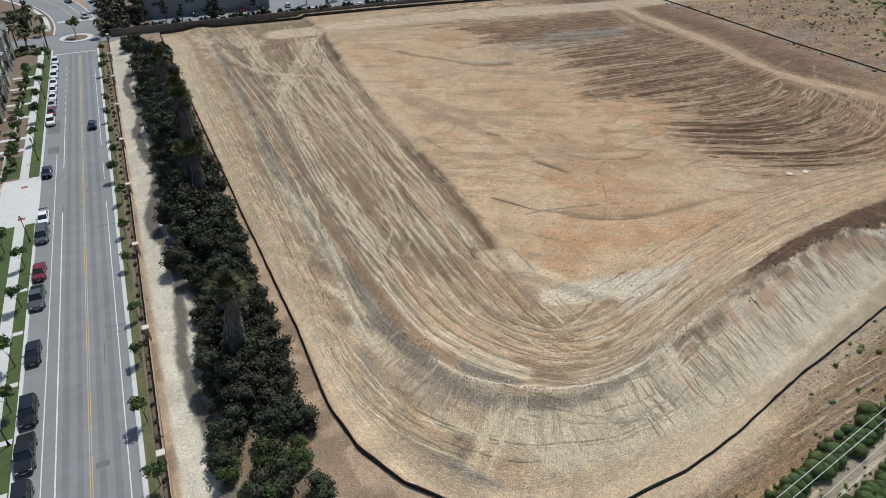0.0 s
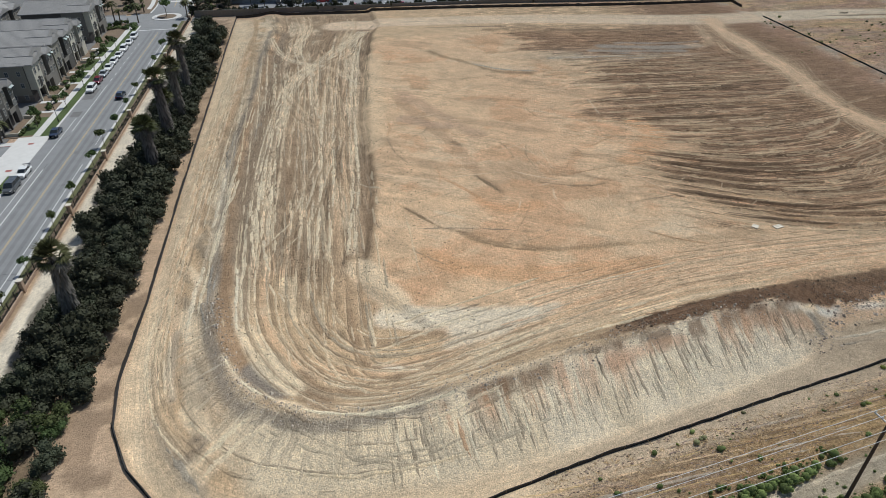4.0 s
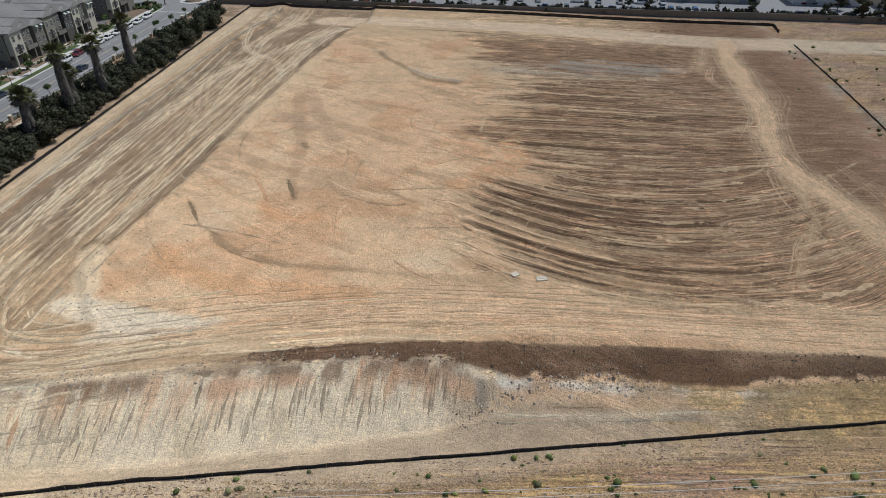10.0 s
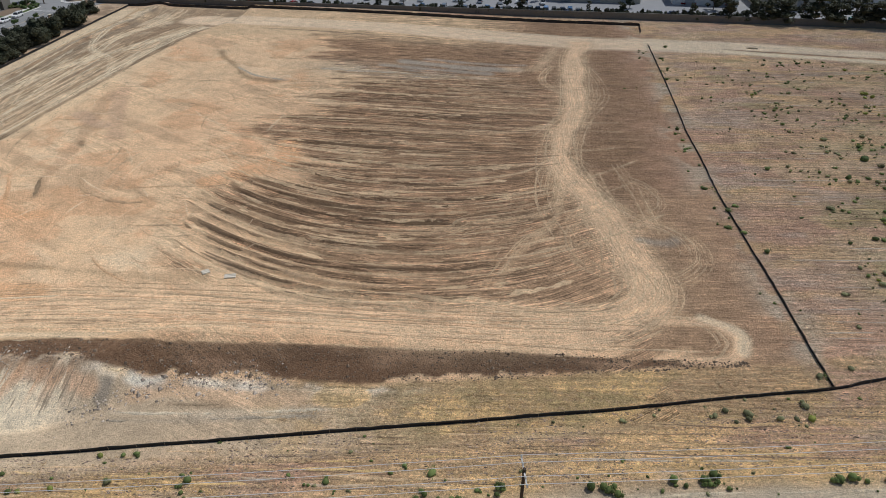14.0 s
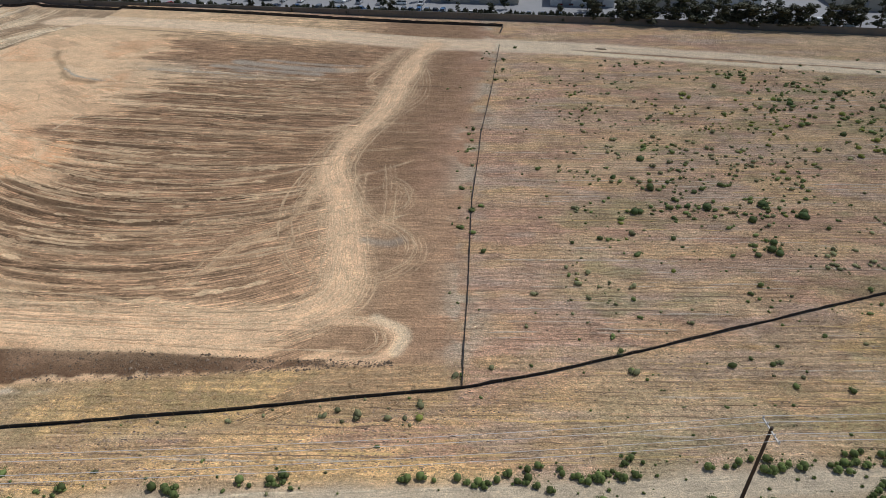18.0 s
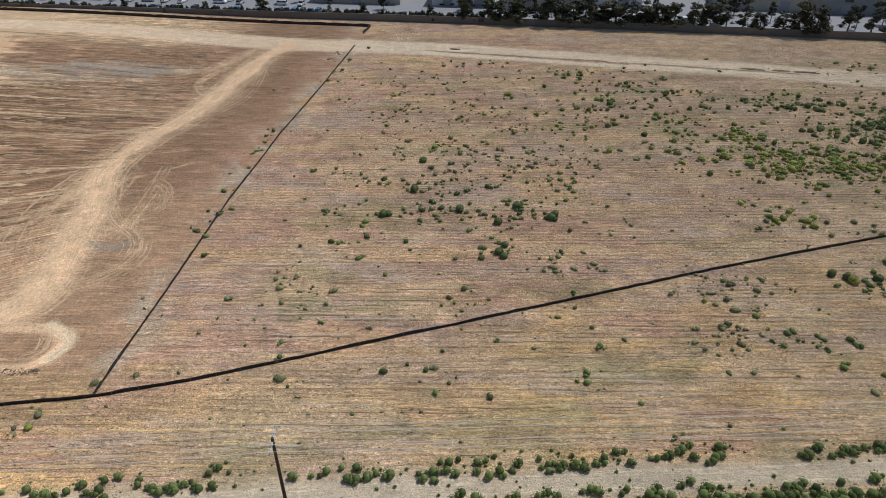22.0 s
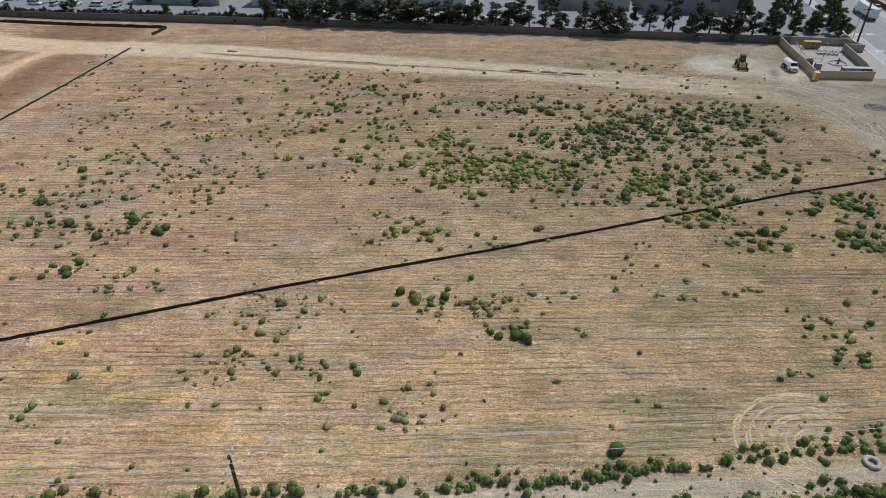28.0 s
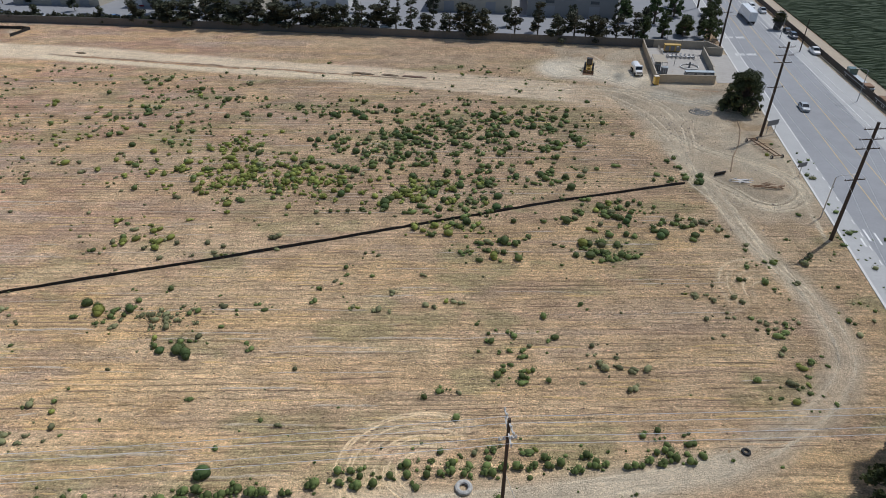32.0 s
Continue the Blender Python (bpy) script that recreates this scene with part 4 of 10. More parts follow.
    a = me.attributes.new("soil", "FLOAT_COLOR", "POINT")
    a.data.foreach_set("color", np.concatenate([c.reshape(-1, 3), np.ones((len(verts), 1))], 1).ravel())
    a = me.attributes.new("grain", "FLOAT_VECTOR", "POINT")
    a.data.foreach_set("vector", flow.reshape(-1, 3).ravel())
    a = me.attributes.new("stubble", "FLOAT", "POINT")
    a.data.foreach_set("value", stubble.ravel())
    me.validate()
    return me


def soil_material():
    """Earth: laid colours, worked streaks along the tracks, clods and grit."""
    m = bpy.data.materials.new("earth")
    m.use_nodes = True
    n, l = m.node_tree.nodes, m.node_tree.links
    b = n["Principled BSDF"]
    b.inputs["Roughness"].default_value = 0.95
    b.inputs["Specular IOR Level"].default_value = 0.15
    soil, grain, geo = n.new("ShaderNodeAttribute"), n.new("ShaderNodeAttribute"), n.new("ShaderNodeNewGeometry")
    soil.attribute_name, grain.attribute_name = "soil", "grain"
    sep = n.new("ShaderNodeSeparateXYZ")
    l.new(grain.outputs["Vector"], sep.inputs[0])

    def noise_of(vec, scale, detail, rough=0.6):
        t = n.new("ShaderNodeTexNoise")
        t.inputs["Scale"].default_value, t.inputs["Detail"].default_value, t.inputs["Roughness"].default_value = scale, detail, rough
        l.new(vec, t.inputs["Vector"])
        return t.outputs["Fac"]

    def calc(op, a, x=None, y=None):
        k = n.new("ShaderNodeMath")
        k.operation = op
        for slot, v in enumerate((a, x, y)):
            if v is None:
                continue
            if isinstance(v, (int, float)):
                k.inputs[slot].default_value = v
            else:
                l.new(v, k.inputs[slot])
        return k.outputs[0]

    def streak(su, sv, detail):
        comb = n.new("ShaderNodeCombineXYZ")
        l.new(calc("MULTIPLY", calc("ADD", sep.outputs[0], warp), su), comb.inputs[0])
        l.new(calc("MULTIPLY", sep.outputs[1], sv), comb.inputs[1])
        return noise_of(comb.outputs[0], 1.0, detail)

    warp = calc("MULTIPLY", noise_of(geo.outputs["Position"], 0.06, 2), 3.0)
    wide, thin, hair = streak(0.75, 0.03, 3), streak(2.8, 0.06, 3), streak(7.5, 0.12, 3)
    lines = calc("SUBTRACT", calc("ADD", calc("ADD", calc("MULTIPLY", wide, 0.24), calc("MULTIPLY", thin, 0.40)), calc("MULTIPLY", hair, 0.36)), 0.5)

    def ramp(v, lo, hi):
        k = n.new("ShaderNodeMapRange")
        k.interpolation_type = "SMOOTHSTEP"
        k.inputs["From Min"].default_value, k.inputs["From Max"].default_value = lo, hi
        l.new(v, k.inputs["Value"])
        return k.outputs["Result"]

    pos = geo.outputs["Position"]
    grit = calc("SUBTRACT", calc("ADD", calc("ADD", calc("MULTIPLY", noise_of(pos, 1.9, 5, 0.8), 0.40), calc("MULTIPLY", noise_of(pos, 0.30, 6, 0.75), 0.25)), calc("MULTIPLY", noise_of(pos, 6.0, 4, 0.8), 0.35)), 0.5)
    fine = [calc("ABSOLUTE", calc("SUBTRACT", streak(su, sv, 2), 0.5)) for su, sv in ((0.55, 0.012), (0.9, 0.02), (0.7, 0.016))]
    light, dark = ramp(lines, 0.015, 0.065), ramp(lines, -0.010, -0.065)
    tone = calc("MULTIPLY_ADD", calc("SUBTRACT", calc("MULTIPLY", light, 0.62), calc("MULTIPLY", dark, 0.42)), sep.outputs[2], 1.0)
    for f, lo, amount in ((fine[0], 0.016, 0.75), (fine[1], 0.014, -0.42), (fine[2], 0.012, 0.6)):
        tone = calc("MULTIPLY_ADD", calc("MULTIPLY", ramp(f, lo, 0.0), ramp(sep.outputs[2], 0.6, 1.0)), amount, tone)
    # rows of stubble, broken up along their length
    rows = n.new("ShaderNodeAttribute")
    rows.attribute_name = "stubble"
    spot = n.new("ShaderNodeSeparateXYZ")
    l.new(pos, spot.inputs[0])
    bent = calc("MULTIPLY_ADD", noise_of(pos, 0.25, 4, 0.7), 1.6, spot.outputs[1])
    ridge = calc("MULTIPLY_ADD", calc("SINE", calc("MULTIPLY", bent, 5.8)), 0.5, 0.5)
    stretched = n.new("ShaderNodeCombineXYZ")
    l.new(calc("MULTIPLY", spot.outputs[0], 0.22), stretched.inputs[0])
    l.new(calc("MULTIPLY", spot.outputs[1], 0.9), stretched.inputs[1])
    patchy = ramp(noise_of(stretched.outputs[0], 1.0, 5, 0.75), 0.44, 0.60)
    furrow = calc("MULTIPLY", calc("MULTIPLY", calc("POWER", ridge, 3.5), patchy), rows.outputs["Fac"])
    tone = calc("MULTIPLY_ADD", furrow, -0.22, tone)
    crest = calc("MULTIPLY", calc("MULTIPLY", calc("POWER", calc("SUBTRACT", 1.0, ridge), 4.0), ramp(noise_of(stretched.outputs[0], 1.7, 5, 0.75), 0.46, 0.62)), rows.outputs["Fac"])
    tone = calc("MULTIPLY_ADD", crest, 0.45, tone)
    clump = ramp(noise_of(pos, 4.2, 3, 0.8), 0.54, 0.62)
    tone = calc("MULTIPLY_ADD", calc("MULTIPLY", clump, rows.outputs["Fac"]), 0.52, tone)
    speck = ramp(noise_of(pos, 5.2, 2, 0.7), 0.58, 0.65)
    tone = calc("MULTIPLY_ADD", speck, -0.36, tone)
    pebble = ramp(noise_of(pos, 6.4, 2, 0.7), 0.59, 0.66)
    tone = calc("MULTIPLY_ADD", pebble, 0.26, tone)
    tone = calc("MULTIPLY", tone, calc("MULTIPLY_ADD", calc("MULTIPLY", grit, calc("MULTIPLY_ADD", calc("MAXIMUM", ramp(sep.outputs[2], 0.12, 0.5), rows.outputs["Fac"]), 1.9, 2.9)), 1.0, 1.03))
    chip = ramp(noise_of(stretched.outputs[0], 7.5, 3, 0.75), 0.555, 0.60)
    tone = calc("MULTIPLY_ADD", calc("MULTIPLY", chip, rows.outputs["Fac"]), -0.38, tone)
    tone = calc("MAXIMUM", tone, 0.18)
    hsv = n.new("ShaderNodeHueSaturation")
    rust = n.new("ShaderNodeMix")
    rust.data_type = "RGBA"
    rust.inputs[7].default_value = (0.36, 0.185, 0.095, 1)
    l.new(calc("MULTIPLY", calc("MULTIPLY", ramp(noise_of(stretched.outputs[0], 2.6, 5, 0.8), 0.50, 0.66), rows.outputs["Fac"]), calc("MULTIPLY_ADD", ramp(spot.outputs[0], 340.0, 260.0), 0.4, 0.15)), rust.inputs[0])
    l.new(soil.outputs["Color"], rust.inputs[6])
    l.new(rust.outputs[2], hsv.inputs["Color"])
    l.new(tone, hsv.inputs["Value"])
    l.new(hsv.outputs[0], b.inputs["Base Color"])
    b.inputs["Diffuse Roughness"].default_value = 1.0
    bp = n.new("ShaderNodeBump")
    bp.inputs["Strength"].default_value, bp.inputs["Distance"].default_value = 0.85, 0.5
    l.new(calc("ADD", calc("MULTIPLY", lines, sep.outputs[2]), calc("SUBTRACT", calc("MULTIPLY", grit, calc("MULTIPLY_ADD", rows.outputs["Fac"], 0.7, 1.1)), calc("MULTIPLY", furrow, 0.35))), bp.inputs["Height"])
    l.new(bp.outputs[0], b.inputs["Normal"])
    return m


EARTH = soil_material()
ground_mesh = build_ground()
ground_mesh.materials.append(EARTH)
ground = tagged(new("ground", ground_mesh), "graded tan and brown earth with tyre tracks and dry field", "ground", kind="structure")
def land(name, x, y):
    """The ground's own height or colour at places, between its points."""
    xs, ys, v = LAND["xs"], LAND["ys"], LAND[name]
    i, j = np.clip(np.searchsorted(xs, x) - 1, 0, len(xs) - 2), np.clip(np.searchsorted(ys, y) - 1, 0, len(ys) - 2)
    u, w = (x - xs[i]) / (xs[i + 1] - xs[i]), (y - ys[j]) / (ys[j + 1] - ys[j])
    if v.ndim == 3:
        u, w = u[..., None], w[..., None]
    return (v[j, i] * (1 - u) + v[j, i + 1] * u) * (1 - w) + (v[j + 1, i] * (1 - u) + v[j + 1, i + 1] * u) * w


def wave(s, seed, size):
    """Smooth noise along a line, 0 to 1."""
    return lattice(s / size, np.full(s.shape, 0.37 * seed), seed)


def ridges(name, runs, step, rise, label, category, kind="stuff"):
    """Low broken ridges of loose soil or straw along many courses, in one mesh."""
    V, C, F, n = [], [], [], 0
    for k, (pts, width, color, strength, gap) in enumerate(runs):
        p = np.array(pts, float)
        q = np.concatenate([[0], np.cumsum(np.hypot(*np.diff(p, axis=0).T))])
        if q[-1] < 2 * step:
            continue
        s = np.linspace(0, q[-1], max(3, int(q[-1] / step) + 1))
        x, y = np.interp(s, q, p[:, 0]), np.interp(s, q, p[:, 1])
        dx, dy = np.gradient(x), np.gradient(y)
        d = np.hypot(dx, dy) + 1e-9
        nx, ny = -dy / d, dx / d
        side = 0.5 * width * (wave(s, k + 1.3, 1.7) - 0.5) + 0.25 * width * (wave(s, k + 7.7, 0.6) - 0.5)
        body = np.clip((0.75 * wave(s, k + 3.1, 4.5) + 0.25 * wave(s, k + 5.9, 0.9) - gap) * 6, 0, 1) * np.clip(np.minimum(s, q[-1] - s) / 1.5, 0, 1)
        w = 0.5 * width * body * (0.55 + 0.9 * wave(s, k + 9.1, 0.8))
        x, y = x + nx * side, y + ny * side
        rows = []
        for o, up in ((-1, 0.012), (-0.2, 1), (1, 0.012)):
            ax, ay = x + nx * w * o, y + ny * w * o
            rows.append(np.stack([ax, ay, land("z", ax, ay) + (up if o in (-1, 1) else 0.02 + rise * np.minimum(1, w / 0.2))], -1))
        m = len(s)
        V.append(np.concatenate(rows))
        under = land("c", x, y)
        top = under * (1 - strength) + color * LAND["tint"] * strength
        tone = (0.86 + 0.28 * wave(s, k + 2.2, 0.7))[:, None]
        C.append(np.concatenate([top * 0.96 * tone, top * tone, top * 0.96 * tone]))
        i = np.arange(m - 1)
        i = i[(w[:-1] > 0.03) | (w[1:] > 0.03)]
        for a in (0, 1):
            F.append(n + np.stack([a * m + i, a * m + i + 1, (a + 1) * m + i + 1, (a + 1) * m + i], -1)[:, ::-1])
        n += 3 * m
    V, C, F = np.concatenate(V), np.maximum(np.concatenate(C), 0.02), np.concatenate(F)
    C *= np.minimum(1.0, 0.80 / C.max(-1))[:, None]
    used = np.unique(F)
    back = np.zeros(len(V), int)
    back[used] = np.arange(len(used))
    V, C, F = V[used], C[used], back[F]
    me = bpy.data.meshes.new(name)
    me.vertices.add(len(V))
    me.vertices.foreach_set("co", V.ravel())
    me.loops.add(F.size)
    me.loops.foreach_set("vertex_index", F.ravel())
    me.polygons.add(len(F))
    me.polygons.foreach_set("loop_start", np.arange(0, F.size, 4))
    me.update(calc_edges=True)
    a = me.attributes.new("soil", "FLOAT_COLOR", "POINT")
    a.data.foreach_set("color", np.concatenate([C, np.ones((len(C), 1))], 1).ravel())
    me.validate()
    me.materials.append(EARTH)
    return tagged(new(name, me), label, category, kind=kind)


def beside(pts, off, a=0.0, b=1.0):
    """A stretch of a line from a to b of its length, moved sideways."""
    p = np.array(rounded(pts, 4), float)
    q = np.concatenate([[0], np.cumsum(np.hypot(*np.diff(p, axis=0).T))])
    s = np.linspace(a * q[-1], b * q[-1], max(4, int((b - a) * q[-1] / 2)))
    x, y = np.interp(s, q, p[:, 0]), np.interp(s, q, p[:, 1])
    dx, dy = np.gradient(x), np.gradient(y)
    d = np.hypot(dx, dy) + 1e-9
    return list(zip(x - dy / d * off, y + dx / d * off))


def turned_soil():
    """Windrows of the tilled ground, wheel marks beside the haul road and along the working strip."""
    rng = np.random.default_rng(52)
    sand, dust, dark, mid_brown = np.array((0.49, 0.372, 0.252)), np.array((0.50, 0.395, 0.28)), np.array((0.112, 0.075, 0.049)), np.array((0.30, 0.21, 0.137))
    runs = list(RIDGES)
    edge = lambda y: float(np.interp(y, (50, 56, 64, 80, 98, 123, 140, 155, 170, 193), (166, 136, 114, 104, 111, 107, 111, 108, 100, 98)))
    for k in range(900):
        u, x, n = rng.uniform(50, 158), rng.uniform(98, 176), rng.uniform(4, 30)
        fall = float(sstep(122.0, 84.0, np.array(u)))
        row = [(x + n * q, u + (x + n * q - 136) ** 2 / (78 if x + n * q < 136 else 120) * fall + 0.15 * math.sin(q * 5 + k)) for q in np.linspace(0, 1, 7)]
        if row[-1][0] > float(np.interp(row[-1][1], (53, 58, 63, 73, 89, 103, 118, 135, 160), (136, 158, 170, 172, 169, 165, 167, 172, 176))) - 3 or min(p[1] for p in row) < 55.5 or row[0][0] < edge(row[0][1]) - 10:
            continue
        near = float(sstep(30.0, 4.0, np.array(row[0][0] - edge(row[0][1]))))
        pick = rng.random()
        color = sand if pick < 0.46 + 0.3 * near else dark if pick < 0.78 else mid_brown
        runs.append((row, 0.16 + 0.9 * rng.random() ** 2.2, color, rng.uniform(0.45, 0.95), rng.uniform(0.36, 0.54)))
    # windrow lines: dark soil and shade in one colour, pale soil alongside
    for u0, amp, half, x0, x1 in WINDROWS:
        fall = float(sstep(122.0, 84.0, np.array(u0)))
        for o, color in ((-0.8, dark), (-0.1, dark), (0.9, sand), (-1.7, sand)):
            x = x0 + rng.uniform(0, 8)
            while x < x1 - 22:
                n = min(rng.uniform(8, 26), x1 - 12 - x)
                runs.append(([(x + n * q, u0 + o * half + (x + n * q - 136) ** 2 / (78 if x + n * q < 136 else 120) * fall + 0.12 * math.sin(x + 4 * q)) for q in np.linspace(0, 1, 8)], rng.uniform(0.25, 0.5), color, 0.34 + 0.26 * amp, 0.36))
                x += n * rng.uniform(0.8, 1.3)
    for k in range(90):
        a = rng.uniform(0.05, 0.62)
        base = beside(HAUL_CUT, rng.normal() * 2.4, a, min(0.97, a + rng.uniform(0.03, 0.10)))
        swing = rng.normal() * 0.016
        track = [(x + swing * (i * 2) ** 2 * 0.7, y + swing * (i * 2) ** 2 * 0.5) for i, (x, y) in enumerate(base)]
        for o in ((-0.95, 0.95) if k % 2 else (0,)):
            runs.append((beside(track, o), rng.uniform(0.18, 0.32), dust, rng.uniform(0.2, 0.5), 0.36))
    corner = [[(36, 180), (34, 120), (32.5, 75), (32.4, 60.5), (34, 53.2), (37.1, 46.5), (41.5, 42.2), (48.2, 41.2), (56, 43.5), (70, 47), (95, 50)], [(54, 180), (49, 120), (45.6, 70.5), (44.4, 54.3), (44.8, 46.5), (49, 44.2), (60, 45.5), (80, 50)], [(27, 205), (24.5, 160), (21.5, 110), (19.2, 75), (18.6, 58), (20.5, 47), (25, 39), (31, 33.6), (42, 30), (58, 30.4)], [(45, 195), (41, 140), (39, 90), (38, 62), (40, 52), (45, 46.5), (54, 45.5), (72, 48.6)]]
    for k in range(380):
        a = rng.uniform(0, 0.9)
        line = corner[k % 4]
        if k % 4 == 2 and rng.random() < 0.5:
            continue
        spread = 1.2 if k % 4 == 2 else 4.0
        color = (np.array((0.50, 0.415, 0.30)), np.array((0.25, 0.19, 0.135)), np.array((0.30, 0.25, 0.19)), np.array((0.55, 0.475, 0.36)))[int(rng.integers(0, 4))]
        runs.append((beside(line, rng.normal() * spread, a, min(1, a + rng.uniform(0.04, 0.22))), rng.uniform(0.18, 0.5), color, rng.uniform(0.35, 0.8), rng.uniform(0.3, 0.48)))
    # wheel loops beside the haul road and the tracks that leave it
    loops = (([(168.8, 105.5), (166.2, 96.0), (165.6, 86.0), (167.2, 77.7), (169.6, 72.0)], 8, 1.2), ([(180.0, 97.2), (182.6, 96.4), (184.8, 94.6), (185.6, 90.5), (184.0, 87.0), (181.4, 85.8)], 5, 0.8), ([(174.6, 93.6), (178.6, 85.3), (183.0, 81.0), (186.0, 77.2), (186.0, 72.2), (183.0, 69.0), (179.4, 66.8)], 9, 1.1), ([(176.6, 71.2), (178.8, 65.3), (178.9, 61.8), (177.3, 59.0), (173.4, 56.4)], 7, 0.7), ([(180.5, 102.0), (181.1, 91.5), (182.4, 79.0)], 2, 0.5), ([(182.9, 97.0), (183.2, 78.0)], 2, 0.4), ([(152.0, 62.4), (155.0, 66.6), (157.6, 71.7), (160.1, 75.9), (163.4, 78.8), (168.6, 82.5)], 9, 0.9), ([(164.6, 85.4), (165.9, 89.2), (167.6, 96.9), (169.4, 104.5)], 9, 0.9), ([(140.5, 74.0), (146.9, 77.4), (152.0, 81.1), (158.2, 83.4), (167.5, 87.4)], 10, 1.2), ([(176.4, 49.0), (180.4, 49.2), (183.4, 50.8), (184.0, 53.4), (181.8, 56.0), (177.9, 56.4), (173.8, 55.2)], 6, 0.7))
    for line, n, spread in loops:
        for _ in range(n):
            a = rng.uniform(0, 0.3)
            runs.append((beside(rounded(line, 3), rng.normal() * spread, a, rng.uniform(0.7, 1.0)), rng.uniform(0.16, 0.32), sand if rng.random() < 0.75 else dust, rng.uniform(0.35, 0.7), 0.36))
    # dark and pale passes along the working strip
    soil, grey, chalk = np.array((0.205, 0.150, 0.104)), np.array((0.27, 0.25, 0.225)), np.array((0.60, 0.525, 0.405))
    passes = (([(40.2, 222), (39.4, 196), (37.0, 165), (34.4, 134), (32.0, 111), (29.6, 91), (28.0, 77.5), (26.8, 66), (27.6, 58), (30.0, 52.5)], 26, 1.0, soil), ([(36.0, 112), (33.6, 94), (33.2, 80), (32.0, 67)], 10, 0.5, soil), ([(37.4, 140), (36.6, 133), (33.9, 113), (32.8, 103), (31.8, 90), (32.0, 77.5), (33.1, 68), (35.6, 58.5)], 12, 0.5, chalk), ([(25.8, 75), (25.0, 66), (26.2, 58.8), (28.4, 53.2), (32, 47.8)], 10, 0.6, grey), ([(26.8, 122), (26.4, 112), (26.0, 104)], 9, 0.7, grey), ([(33.4, 133), (32.2, 124), (31.4, 117)], 8, 0.6, grey), ([(28.4, 158), (27.2, 134), (25.0, 108), (22.8, 86)], 9, 0.6, chalk), ([(34.6, 157), (28.7, 107), (25.2, 78.6), (23.6, 62)], 12, 0.5, chalk), ([(41.5, 102.1), (47, 95), (52.9, 88.2)], 8, 1.6, chalk))
    for line, n, spread, color in passes:
        for _ in range(n):
            a = rng.uniform(0, 0.75)
            runs.append((beside(rounded(line, 3), rng.normal() * spread, a, min(1.0, a + rng.uniform(0.15, 0.4))), rng.uniform(0.2, 0.6), color * rng.uniform(0.85, 1.1), rng.uniform(0.4, 0.8), rng.uniform(0.3, 0.42)))
    # passes along the near side of the fill
    for k in range(150):
        x, n, y = rng.uniform(62, 150), rng.uniform(8, 40), rng.normal() * 2.6 + 53.5
        row = [(x + n * q, max(float(near_crest(x + n * q)) + 1.2, y + 0.012 * (x + n * q - 110) * (1 if k % 2 else -0.5) - 4.5 * float(sstep(95.0, 60.0, np.array(x + n * q))))) for q in np.linspace(0, 1, 8)]
        runs.append((row, rng.uniform(0.16, 0.42), (np.array((0.56, 0.44, 0.31)), np.array((0.30, 0.205, 0.135)), np.array((0.46, 0.30, 0.19)))[k % 3], rng.uniform(0.3, 0.75), rng.uniform(0.32, 0.46)))
    # scraper marks over the filled ground
    for k in range(260):
        x, y = rng.uniform(54, 116), rng.uniform(56, 180)
        a, n, bend = (rng.normal(-0.95, 0.4) if rng.random() < 0.55 else rng.normal(0.05, 0.3)), rng.uniform(2, 14), rng.normal() * 0.35
        row = [(x + n * q * math.cos(a + bend * q), y + n * q * math.sin(a + bend * q)) for q in (0, 0.25, 0.5, 0.75, 1)]
        if min(p[0] - float(pad_edge(p[1])) for p in row) < 1.5:
            continue
        runs.append((row, rng.uniform(0.12, 0.3), (np.array((0.27, 0.20, 0.14)), np.array((0.60, 0.48, 0.35)), np.array((0.42, 0.265, 0.16)))[k % 3], rng.uniform(0.25, 0.6), rng.uniform(0.34, 0.5)))
    # rills worn down the cut face
    crest = [(28.2, 60), (30, 50), (34, 43.8), (40, 40), (48, 38.6), (60, 40), (78, 42.4), (92, 44.2), (106, 45)]
    for k in range(430):
        a = rng.random()
        (x0, y0), (x1, y1) = beside(crest, -0.4, a * 0.985, a * 0.985 + 0.015)[::3][:2]
        h = math.hypot(x1 - x0, y1 - y0)
        nx, ny = (y1 - y0) / h, -(x1 - x0) / h
        run = float(np.interp(x0, (30, 45, 60, 80, 95, 106), (8.0, 8.6, 9.4, 9.2, 8.4, 6.0)))
        t0 = rng.uniform(0.0, 0.55)
        t1 = min(1.0, t0 + rng.uniform(0.2, 0.7))
        lean = -0.16 * float(sstep(40.0, 70.0, np.array(x0))) + rng.normal() * 0.04
        row = [(x0 + run * t * nx + lean * run * t, y0 + run * t * ny) for t in np.linspace(t0, t1, 5)]
        pick = rng.random()
        rusty = 50 < x0 < 78 or 88 < x0 < 100
        color = np.array((0.60, 0.545, 0.445)) if pick < 0.34 else np.array((0.40, 0.25, 0.155)) if rusty and pick < 0.62 and t0 < 0.3 else np.array((0.225, 0.178, 0.132))
        runs.append((row, rng.uniform(0.16, 0.5), color, rng.uniform(0.3, 0.8) * (0.45 if x0 < 46 else 1.0), rng.uniform(0.24, 0.42)))
    # the low bank graders left along the haul road
    for k in range(26):
        a = rng.uniform(0.0, 0.8)
        runs.append((beside([(232, 185.6), (252.7, 181.6), (272.5, 177.2), (288.6, 174), (306.6, 170.4), (330, 165.6)], rng.normal() * 0.45, a, min(1, a + rng.uniform(0.08, 0.3))), rng.uniform(0.5, 1.1), (np.array((0.27, 0.165, 0.10)), np.array((0.36, 0.23, 0.145)), np.array((0.17, 0.115, 0.08)))[k % 3], 0.9, 0.34))
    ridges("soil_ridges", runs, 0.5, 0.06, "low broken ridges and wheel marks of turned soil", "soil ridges")


